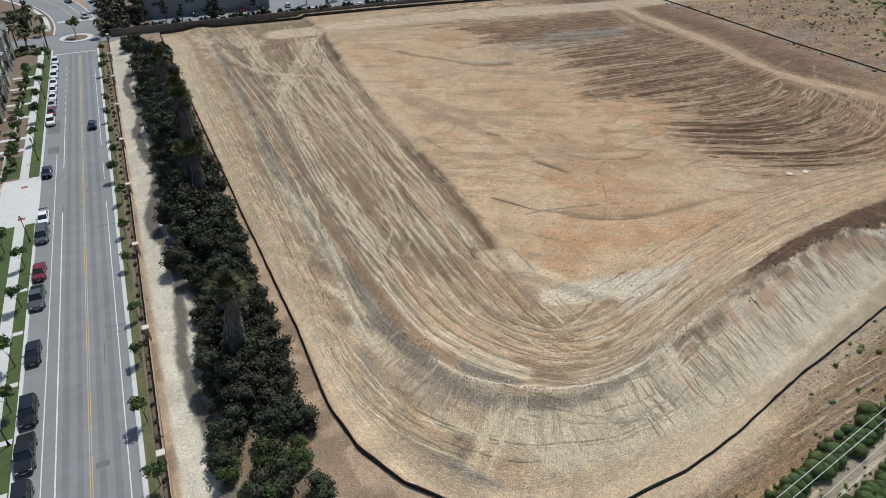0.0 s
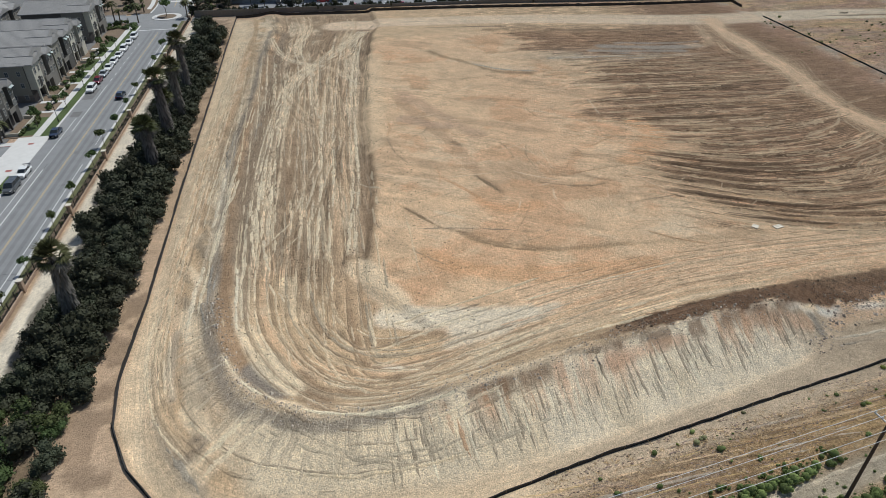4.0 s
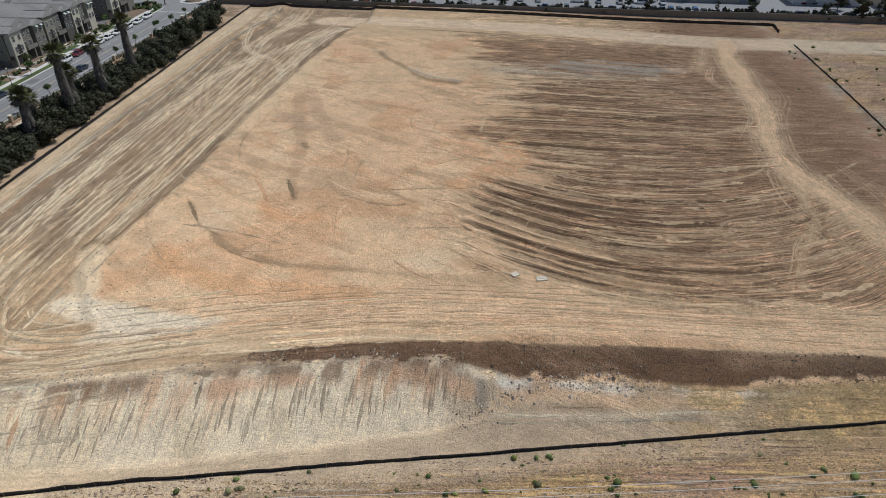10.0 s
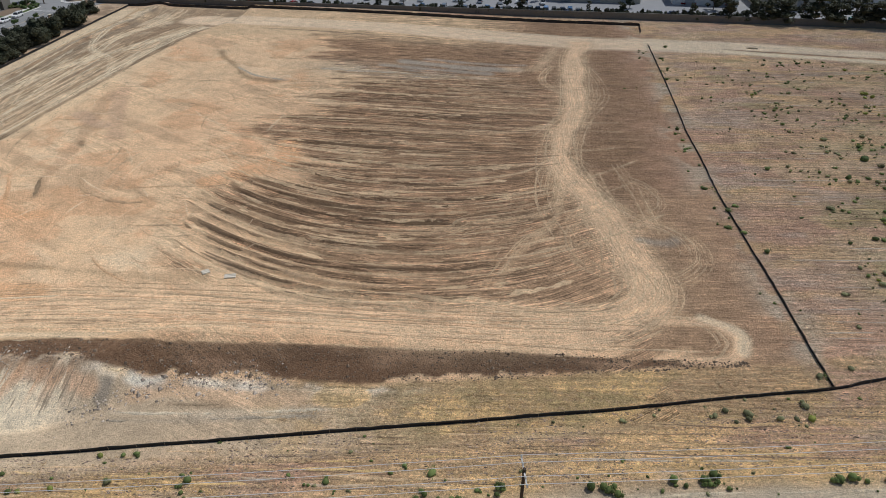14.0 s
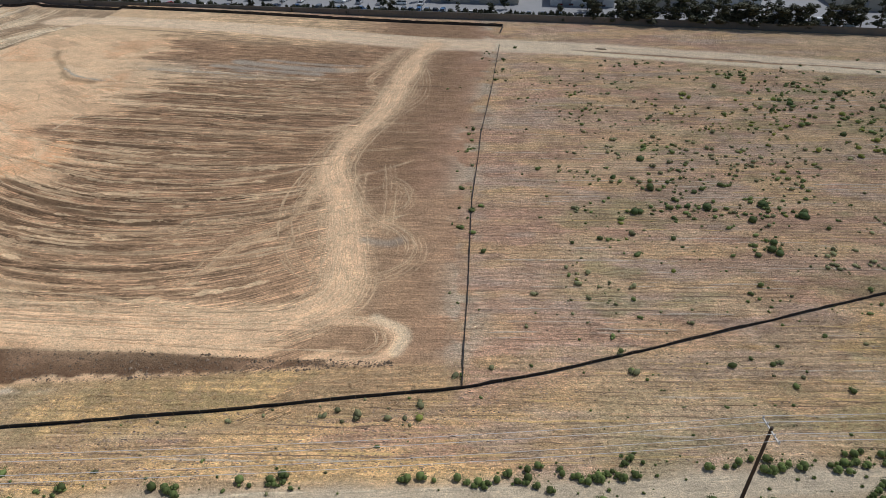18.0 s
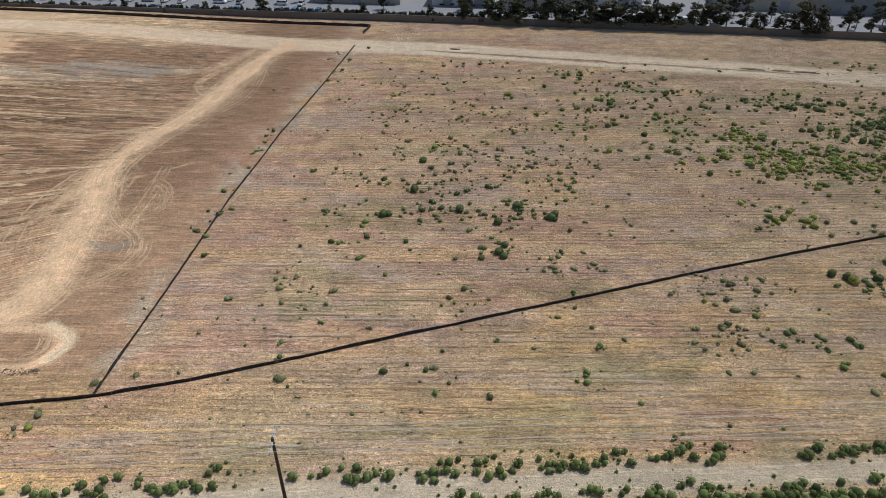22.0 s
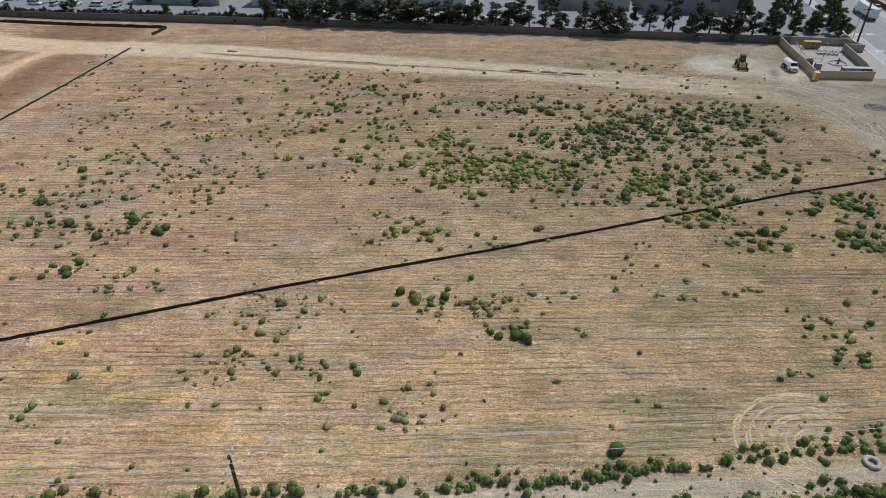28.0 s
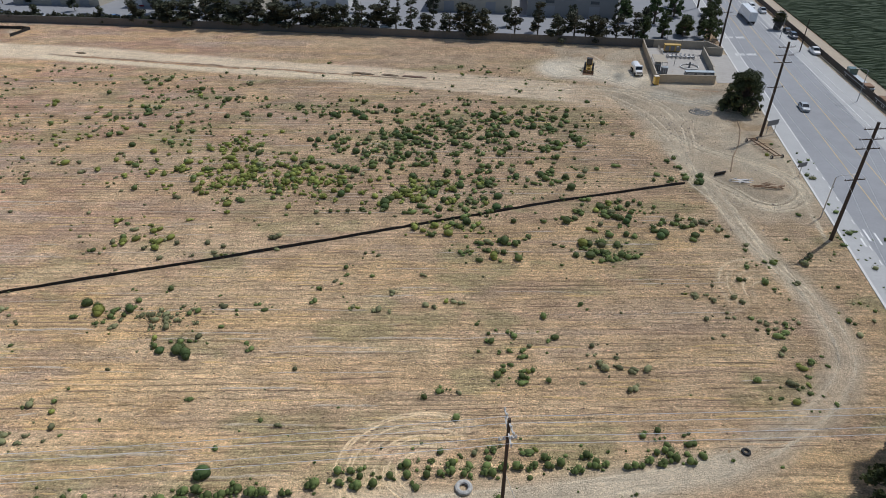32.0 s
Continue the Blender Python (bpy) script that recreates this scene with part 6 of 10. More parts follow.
def disc(name, r, z0, z1, mat, m, label, category, parent=None, hole=0.0, seg=48):
    bm = bmesh.new()
    outer = [[bm.verts.new((q * math.cos(2 * math.pi * k / seg), q * math.sin(2 * math.pi * k / seg), z)) for k in range(seg)] for q, z in ((r, z0), (r, z1), (hole, z1), (hole, z0))] if hole else None
    if hole:
        for a, b in zip(outer, outer[1:] + outer[:1]):
            for k in range(seg):
                bm.faces.new((a[k], a[(k + 1) % seg], b[(k + 1) % seg], b[k]))
    else:
        tube(bm, (0, 0, z0), (0, 0, z1), r, r, seg)
    ob = part(name, bm, mat, parent)
    if parent is None:
        ob.matrix_basis = m
        tagged(ob, label, category, kind="structure")
    return ob


disc("roundabout", 14.5, -0.2, 0.012, ASPHALT, ROUND, "grey asphalt roundabout", "road")
disc("island_kerb", 5.2, 0, 0.16, CONCRETE, ROUND, "pale concrete ring of the roundabout", "kerb", hole=3.4)
disc("island_bed", 3.4, 0, 0.2, MULCH, ROUND, "planted bed in the roundabout", "planting bed")
t = plant_kind(prng, "street_tree", street_stems[0], street_crowns[0], "leafy tree in the middle of the roundabout", "tree", "")
t.matrix_basis = ROUND @ pose(0, 0, 0.15) @ Matrix.Diagonal((2.2, 2.2, 2.0, 1))


def ribbon(name, left, right, z, mat, label, category):
    """A flat strip between two edge lines."""
    bm = bmesh.new()
    a, b = ([bm.verts.new((x, y, z)) for x, y in line] for line in (left, right))
    c, d = ([bm.verts.new((x, y, z - 0.2)) for x, y in line] for line in (left, right))
    for k in range(len(a) - 1):
        bm.faces.new((a[k], b[k], b[k + 1], a[k + 1]))
        bm.faces.new((c[k + 1], d[k + 1], d[k], c[k]))
        bm.faces.new((a[k + 1], c[k + 1], c[k], a[k]))
        bm.faces.new((b[k], d[k], d[k + 1], b[k + 1]))
    ob = part(name, bm, mat)
    ob.matrix_basis = STREET
    return tagged(ob, label, category, kind="structure")


left_edge = rounded([(-7.5, 254), (-7.5, 268), (-10.2, 286), (-16.8, 305), (-28, 325), (-48, 345)], 4)
right_edge = rounded([(5.8, 254), (5.7, 267), (3.3, 284), (-1.5, 305), (-10, 328), (-30, 356)], 4)
ribbon("road_beyond", left_edge, right_edge, 0.07, ASPHALT, "grey asphalt street bending away beyond the roundabout", "road")
for side, line, w in (("west", left_edge, -0.5), ("east", right_edge, 0.5)):
    ribbon("kerb_bend_" + side, [(x + min(w, 0), y) for x, y in line], [(x + max(w, 0), y) for x, y in line], 0.16, CONCRETE, "pale concrete kerb of the bending street", "kerb")
middle = [((a[0] + b[0]) / 2, (a[1] + b[1]) / 2) for a, b in zip(left_edge, right_edge)]
ribbon("bend_line", [(x - 0.12, y) for x, y in middle[3:]], [(x + 0.12, y) for x, y in middle[3:]], 0.078, YELLOW_PAINT, "faded yellow line on the bending street", "road marking")
quarter = [((a[0] + 3 * b[0]) / 4, (a[1] + 3 * b[1]) / 4) for a, b in zip(left_edge, right_edge)]
ribbon("bend_lane", [(x - 0.09, y) for x, y in quarter[5:]], [(x + 0.09, y) for x, y in quarter[5:]], 0.078, WHITE_PAINT, "white lane line on the bending street", "road marking")
slab("crosswalk", -6.9, 5.2, 271.2, 273.4, 0.0, 0.08, CONCRETE, "pale concrete crossing strip beyond the roundabout", "road marking")
ribbon("pavement_bend", [(x - 3.2, y + 1) for x, y in left_edge[2:]], [(x - 1.6, y + 0.5) for x, y in left_edge[2:]], 0.12, CONCRETE, "pale pavement beside the bending street", "pavement")
slab("road_side", -60, -8, 241, 252, -0.25, 0.045, ASPHALT, "asphalt side street", "road")
slab("crossing_line", -7, 4.6, 229.5, 230.0, 0, 0.008, WHITE_PAINT, "white stop line", "road marking")


# boundary of low wall, piers and iron rails
def rail_fence():
    top = thing("boundary_fence", "low tan wall with pale-capped piers and black iron rails", "fence", at=STREET)
    bm = bmesh.new()
    box(bm, -0.15, 0.15, 0.35, 22.65, 0, 0.55, 0.02)
    low = mesh_of(bm, "low_wall", PLASTER)
    bm = bmesh.new()
    box(bm, -0.36, 0.36, -0.36, 0.36, 0, 2.1, 0.02)
    pier = mesh_of(bm, "pier", PLASTER)
    bm = bmesh.new()
    box(bm, -0.46, 0.46, -0.46, 0.46, 2.1, 2.28, 0.04)
    cap = mesh_of(bm, "pier_cap", CAPSTONE)
    bm = bmesh.new()
    for z in (0.75, 1.75):
        box(bm, -0.03, 0.03, 0.36, 22.64, z, z + 0.05)
    rails = mesh_of(bm, "rail", IRON)
    bm = bmesh.new()
    for k in range(130):
        y = 0.5 + k * 0.17
        box(bm, -0.012, 0.012, y - 0.012, y + 0.012, 0.6, 1.85)
    bars = mesh_of(bm, "railing", IRON)
    bm = bmesh.new()
    box(bm, -0.05, 0.05, -0.05, 0.05, 0, 1.95)
    post = mesh_of(bm, "post", IRON)
    for k in range(-4, 9):
        y = 55.2 + 23.0 * k
        x = float(np.interp(y, (55, 124, 244), (7.45, 8.25, 8.8)))
        turn = -math.degrees(math.atan2(0.8, 69 if y < 124 else 190))
        m = pose(x, y, 0, 0, 0, turn)
        for me, nm in ((low, "low_wall"), (rails, "rail"), (bars, "railing"), (pier, "pier")):
            p = part(nm, me, None, top)
            p.matrix_basis = m
        c = part("pier_cap", cap, None, p, "pale stone cap")
        for j in range(1, 9):
            q = part("post", post, None, top)
            q.matrix_basis = m @ pose(0, j * 2.55, 0)
    return top


rail_fence()


# street lamps
def lamp_post(o, s):
    top = thing("street_lamp", "black lamp post with a pale globe beside the pavement", "street lamp", "lamp posts along the street", at=STREET @ pose(o, s, 0.08))
    bm = bmesh.new()
    tube(bm, (0, 0, 0), (0, 0, 0.7), 0.17, 0.11, 8)
    tube(bm, (0, 0, 0.7), (0, 0, 4.4), 0.075, 0.055, 8)
    part("post", bm, IRON, top)
    bm = bmesh.new()
    bmesh.ops.create_icosphere(bm, subdivisions=2, radius=0.26, matrix=Matrix.Translation((0, 0, 4.68)) @ Matrix.Diagonal((1, 1, 1.25, 1)))
    part("globe", bm, CAPSTONE, top, "pale globe", True)
    bm = bmesh.new()
    tube(bm, (0, 0, 4.38), (0, 0, 4.46), 0.2, 0.2, 8)
    tube(bm, (0, 0, 4.95), (0, 0, 5.1), 0.16, 0.03, 8)
    part("collar", bm, IRON, top)


for s in (65.9, 113.5, 148.5, 188.8, 226):
    lamp_post(-8.4, s)
# ---- vehicles ----
GLASS_DARK = material("tinted_glass", (0.02, 0.024, 0.028), 0.08)
RUBBER = material("rubber", (0.02, 0.02, 0.02), 0.8)
ALLOY = material("alloy", (0.45, 0.45, 0.46), 0.35, 0.8)
RED_LENS = material("red_lens", (0.35, 0.02, 0.02), 0.3)
CLEAR_LENS = material("clear_lens", (0.75, 0.76, 0.78), 0.15)
PAINT = {}
for nm, c in (("white", (0.78, 0.78, 0.77)), ("black", (0.012, 0.013, 0.016)), ("grey", (0.075, 0.08, 0.085)), ("silver", (0.42, 0.44, 0.46)), ("maroon", (0.17, 0.018, 0.03)), ("red", (0.35, 0.03, 0.03)), ("blue", (0.05, 0.13, 0.28)), ("navy", (0.02, 0.03, 0.06)), ("green", (0.08, 0.13, 0.10)), ("yellow", (0.62, 0.40, 0.03))):
    PAINT[nm] = material("paint_" + nm, c, 0.22)
    PAINT[nm].node_tree.nodes["Principled BSDF"].inputs["Coat Weight"].default_value = 0.6


def wheel_meshes(r, w):
    bm = bmesh.new()
    tube(bm, (-w / 2, 0, 0), (w / 2, 0, 0), r, r, 16)
    tyre = mesh_of(bm, "tyre", RUBBER)
    bm = bmesh.new()
    tube(bm, (-w / 2 - 0.012, 0, 0), (w / 2 + 0.012, 0, 0), r * 0.62, r * 0.62, 12)
    return tyre, mesh_of(bm, "rim", ALLOY)


WHEEL = wheel_meshes(0.34, 0.24)
WHEEL_BIG = wheel_meshes(0.5, 0.32)


def loft(bm, rings):
    made = [[bm.verts.new(p) for p in ring] for ring in rings]
    n = len(made[0])
    for a, b in zip(made, made[1:]):
        for k in range(n):
            bm.faces.new((a[k], a[(k + 1) % n], b[(k + 1) % n], b[k]))
    bm.faces.new(made[0][::-1])
    bm.faces.new(made[-1])
    bmesh.ops.recalc_face_normals(bm, faces=bm.faces)


SHAPES = {}


def car_shape(kind):
    """Body, glass, roof and lamp positions for one kind of car; the nose points along +y."""
    if kind in SHAPES:
        return SHAPES[kind]
    L, W, belt, roof, g = {"sedan": (4.7, 0.90, 0.92, 1.43, (-1.75, -1.0, 0.35, 1.15)), "suv": (4.75, 0.94, 1.08, 1.72, (-2.2, -1.95, 0.45, 1.15)), "van": (5.1, 0.98, 1.1, 1.78, (-2.45, -2.2, 0.8, 1.6)), "pickup": (5.7, 0.99, 1.12, 1.85, (-0.75, -0.55, 0.75, 1.35)), "hatch": (4.2, 0.88, 0.95, 1.5, (-2.0, -1.55, 0.35, 1.1))}[kind]
    h = L / 2
    bm = bmesh.new()
    rings = []
    for y, top, wide, low in ((-h, belt - 0.22, 0.84, 0.42), (-h + 0.12, belt - 0.04, 0.95, 0.28), (-h * 0.55, belt, 1.0, 0.22), (0.0, belt, 1.0, 0.20), (h * 0.42, belt - 0.02, 1.0, 0.22), (h * 0.8, belt - 0.12, 0.96, 0.24), (h - 0.12, belt - 0.24, 0.88, 0.28), (h, belt - 0.36, 0.78, 0.40)):
        w = W * wide
        rings.append([(-w * 0.9, y, low), (-w, y, low + 0.2), (-w, y, top - 0.14), (-w * 0.9, y, top), (w * 0.9, y, top), (w, y, top - 0.14), (w, y, low + 0.2), (w * 0.9, y, low)])
    loft(bm, rings)
    bmesh.ops.bevel(bm, geom=[e for e in bm.edges if e.calc_face_angle(0) > 0.6], offset=0.04, segments=1, affect="EDGES")
    body = bm
    glass = bmesh.new()
    y0, y1, y2, y3 = g
    a, b = W * 0.88, W * 0.74
    loft(glass, [[(-a, y0, belt - 0.02), (a, y0, belt - 0.02), (a, y3, belt - 0.04), (-a, y3, belt - 0.04)], [(-b, y1, roof - 0.04), (b, y1, roof - 0.04), (b, y2, roof - 0.04), (-b, y2, roof - 0.04)]])
    top = bmesh.new()
    box(top, -b - 0.03, b + 0.03, y1 - 0.06, y2 + 0.05, roof - 0.06, roof, 0.02)
    for sx in (-1, 1):
        for ya, yb in ((y0, y1), (y3, y2), ((y0 + y3) / 2 - 0.1, (y1 + y2) / 2)):
            tube(top, (sx * (a + 0.01), ya, belt), (sx * (b + 0.01), yb, roof - 0.03), 0.045, 0.04, 5)
    bed = None
    if kind == "pickup":
        bed = bmesh.new()
        box(bed, -W * 0.8, W * 0.8, -h + 0.16, -0.85, belt - 0.0, belt + 0.012)
    lights = []
    for name, y, z, mat in (("headlight", h - 0.13, belt - 0.38, CLEAR_LENS), ("tail_light", -h + 0.07, belt - 0.22, RED_LENS)):
        for sx in (-1, 1):
            q = bmesh.new()
            box(q, sx * W * 0.66 - 0.16, sx * W * 0.66 + 0.16, y - 0.1, y + 0.1, z - 0.07, z + 0.09, 0.02)
            lights.append((name, mesh_of(q, name, mat)))
    mir = bmesh.new()
    box(mir, W, W + 0.2, y3 - 0.35, y3 - 0.2, belt, belt + 0.14, 0.02)
    mir2 = bmesh.new()
    box(mir2, -W - 0.2, -W, y3 - 0.35, y3 - 0.2, belt, belt + 0.14, 0.02)
    plate = bmesh.new()
    box(plate, -0.26, 0.26, h - 0.01, h + 0.02, 0.42, 0.55)
    SHAPES[kind] = (h, W, body, mesh_of(glass, "glasshouse", GLASS_DARK), top, mesh_of(bed, "load_bed", IRON) if bed else None, lights, (mir, mir2), mesh_of(plate, "number_plate", CAPSTONE))
    return SHAPES[kind]


CAR_MESH = {}


def car(kind, color, m, label, group="", spoiler=False, category="car"):
    h, W, body, glass, top, bed, lights, mirrors, plate = car_shape(kind)
    if (kind, color) not in CAR_MESH:
        CAR_MESH[kind, color] = [mesh_of(b.copy(), n, PAINT[color]) for n, b in (("body", body), ("roof", top), ("mirror", mirrors[0]), ("mirror", mirrors[1]))]
    paint = CAR_MESH[kind, color]
    ob = thing(kind if kind in ("van", "pickup") else "car", label, category, group, at=m)
    part("body", paint[0], None, ob)
    part("glasshouse", glass, None, ob, "dark tinted glass")
    part("roof", paint[1], None, ob)
    part("mirror", paint[2], None, ob)
    part("mirror", paint[3], None, ob)
    part("number_plate", plate, None, ob)
    if bed:
        part("load_bed", bed, None, ob, "dark open load bed")
    for n, me in lights:
        part(n, me, None, ob)
    for sx in (-1, 1):
        for y in (-h * 0.60, h * 0.62):
            w = new("wheel")
            w.parent = ob
            w.matrix_basis = pose(sx * (W - 0.1), y, 0.34)
            part("tyre", WHEEL[0], None, w)
            part("rim", WHEEL[1], None, w)
    if spoiler:
        bm = bmesh.new()
        box(bm, -0.75, 0.75, -h - 0.1, -h + 0.22, 1.3, 1.34)
        for sx in (-0.5, 0.5):
            box(bm, sx - 0.02, sx + 0.02, -h, -h + 0.12, 0.9, 1.3)
        part("rear_wing", bm, PAINT["black"], ob, "black rear wing")
    return ob


parked = [(220.5, "suv", "white"), (213.5, "sedan", "white"), (206.3, "suv", "white"), (199.9, "sedan", "white"), (193.6, "hatch", "white"), (187.9, "sedan", "white"), (182.1, "sedan", "silver"), (176.2, "hatch", "maroon"), (169.8, "suv", "white"), (140.4, "sedan", "navy"), (120.3, "sedan", "white"), (114.0, "van", "grey"), (102.0, "sedan", "maroon"), (94.6, "pickup", "grey"), (81.4, "sedan", "black"), (70.0, "suv", "black"), (63.2, "pickup", "black"), (56.4, "suv", "black"), (49.5, "sedan", "silver")]
for s, kind, color in parked:
    car(kind, color, STREET @ pose(-6.45, s, 0, 0, 0, 180), color + (" pickup" if kind == "pickup" else " van" if kind == "van" else " car") + " parked at the kerb", "cars parked along the kerb", spoiler=abs(s - 120.3) < 0.1, category=kind if kind in ("van", "pickup") else "car")
car("sedan", "navy", STREET @ pose(2.4, 163.2, 0), "dark blue car driving along the street")
car("sedan", "black", STREET @ pose(-3.5, 305, 0.01, 0, 0, 20), "black car beyond the roundabout")
car("suv", "silver", STREET @ pose(2.2, 275, 0.01, 0, 0, 190), "silver car approaching the roundabout")
# ---- terraced houses ----
STUCCO = {n: material("stucco_" + n, c, 0.9, 0, 0.07, 1.2, 0.03, 0.1) for n, c in (("cream", (0.48, 0.455, 0.375)), ("taupe", (0.185, 0.172, 0.150)), ("dark", (0.088, 0.083, 0.076)), ("olive", (0.25, 0.235, 0.19)))}
ROOF_TILE = material("roof_tile", (0.275, 0.267, 0.256), 0.85, 0, 0.16, 2.5, 0.05, 0.4, 0.16)
STONE = material("stone_veneer", (0.17, 0.145, 0.125), 0.9, 0, 0.3, 3.0, 0, 0.6, 0.2)
TRIM = material("window_trim", (0.36, 0.345, 0.31), 0.7)
PANE = material("window_glass", (0.06, 0.075, 0.085), 0.06)
# near-black for painted shade in openings, and for the front doors
SHADE_DARK = material("shade_and_door", (0.03, 0.028, 0.026), 0.9)
AWNING = material("awning", (0.36, 0.42, 0.40), 0.6, 0.2)
WIN = {}


def window_mesh(w, h):
    if (w, h) not in WIN:
        bm = bmesh.new()
        for y0, y1, z0, z1 in ((-w / 2 - 0.1, -w / 2, -0.1, h + 0.1), (w / 2, w / 2 + 0.1, -0.1, h + 0.1), (-w / 2, w / 2, h, h + 0.12), (-w / 2, w / 2, -0.14, 0), (-0.03, 0.03, 0, h), (-w / 2, w / 2, h * 0.5 - 0.025, h * 0.5 + 0.025)):
            box(bm, 0.0, 0.09, y0, y1, z0, z1)
        frame_me = mesh_of(bm, "window_frame", TRIM)
        bm = bmesh.new()
        box(bm, 0.0, 0.035, -w / 2, w / 2, 0, h)
        WIN[w, h] = (frame_me, mesh_of(bm, "pane", PANE))
    return WIN[w, h]


def window(parent, x, y, z, w, h, turn=0):
    f, p = window_mesh(w, h)
    ob = part("window", f, None, parent)
    ob.matrix_basis = pose(x, y, z, 0, 0, turn)
    part("pane", p, None, ob, "dark glass")


def gable_roof(bm, x0, x1, y0, y1, z, rise, axis, over=0.5, hip=0.0, thick=0.22):
    """A pitched roof over a rectangle; the ridge runs along axis."""
    x0, x1, y0, y1 = x0 - over, x1 + over, y0 - over, y1 + over
    if axis == "x":
        ym = (y0 + y1) / 2
        low, ridge = [(x0, y0), (x1, y0), (x1, y1), (x0, y1)], [(x0 + hip, ym), (x1 - hip, ym)]
    else:
        xm = (x0 + x1) / 2
        low, ridge = [(x1, y0), (x1, y1), (x0, y1), (x0, y0)], [(xm, y0 + hip), (xm, y1 - hip)]
    a = [bm.verts.new((*p, z)) for p in low]
    b = [bm.verts.new((*p, z - thick)) for p in low]
    r = [bm.verts.new((*p, z + rise)) for p in ridge]
    bm.faces.new((a[0], a[1], r[1], r[0]))
    bm.faces.new((a[2], a[3], r[0], r[1]))
    bm.faces.new((a[1], a[2], r[1]))
    bm.faces.new((a[3], a[0], r[0]))
    for k in range(4):
        bm.faces.new((b[k], b[(k + 1) % 4], a[(k + 1) % 4], a[k]))
    bm.faces.new(b[::-1])


def courses(parent, x0, x1, y0, y1, z, rise, axis, over):
    """Raised tile courses running along both slopes of a pitched roof."""
    x0, x1, y0, y1 = x0 - over, x1 + over, y0 - over, y1 + over
    bm = bmesh.new()
    half = (y1 - y0) / 2 if axis == "x" else (x1 - x0) / 2
    n = max(4, int(math.hypot(half, rise) / 0.5))
    for k in range(n):
        u = (k + 0.5) / n
        for side in (-1, 1):
            off, up = half * (1 - u), z + rise * u + 0.02
            if axis == "x":
                ym = (y0 + y1) / 2 + side * off
                tube(bm, (x0, ym, up), (x1, ym, up), 0.018, 0.018, 3, False)
            else:
                xm = (x0 + x1) / 2 + side * off
                tube(bm, (xm, y0 + 2.4 * u + 0.4, up), (xm, y1 - 2.4 * u - 0.4, up), 0.018, 0.018, 3, False)
    part("tile_course", bm, ROOF_TILE, parent)


def ridge_cap(parent, p, q):
    bm = bmesh.new()
    tube(bm, p, q, 0.13, 0.13, 6)
    part("ridge_tile", bm, ROOF_TILE, parent)


def arch_mesh(w, h, depth, mat):
    """An arched dark panel that stands in for the shade inside an opening."""
    bm = bmesh.new()
    pts = [(-w / 2, 0), (w / 2, 0), (w / 2, h - w / 2)] + [(w / 2 * math.cos(a), h - w / 2 + w / 2 * math.sin(a)) for a in [math.pi * k / 8 for k in range(1, 8)]] + [(-w / 2, h - w / 2)]
    rows = [[bm.verts.new((x, y, z)) for y, z in pts] for x in (0, depth)]
    n = len(pts)
    for k in range(n):
        bm.faces.new((rows[0][k], rows[0][(k + 1) % n], rows[1][(k + 1) % n], rows[1][k]))
    bm.faces.new(rows[1])
    bm.faces.new(rows[0][::-1])
    return mesh_of(bm, "arch", mat)


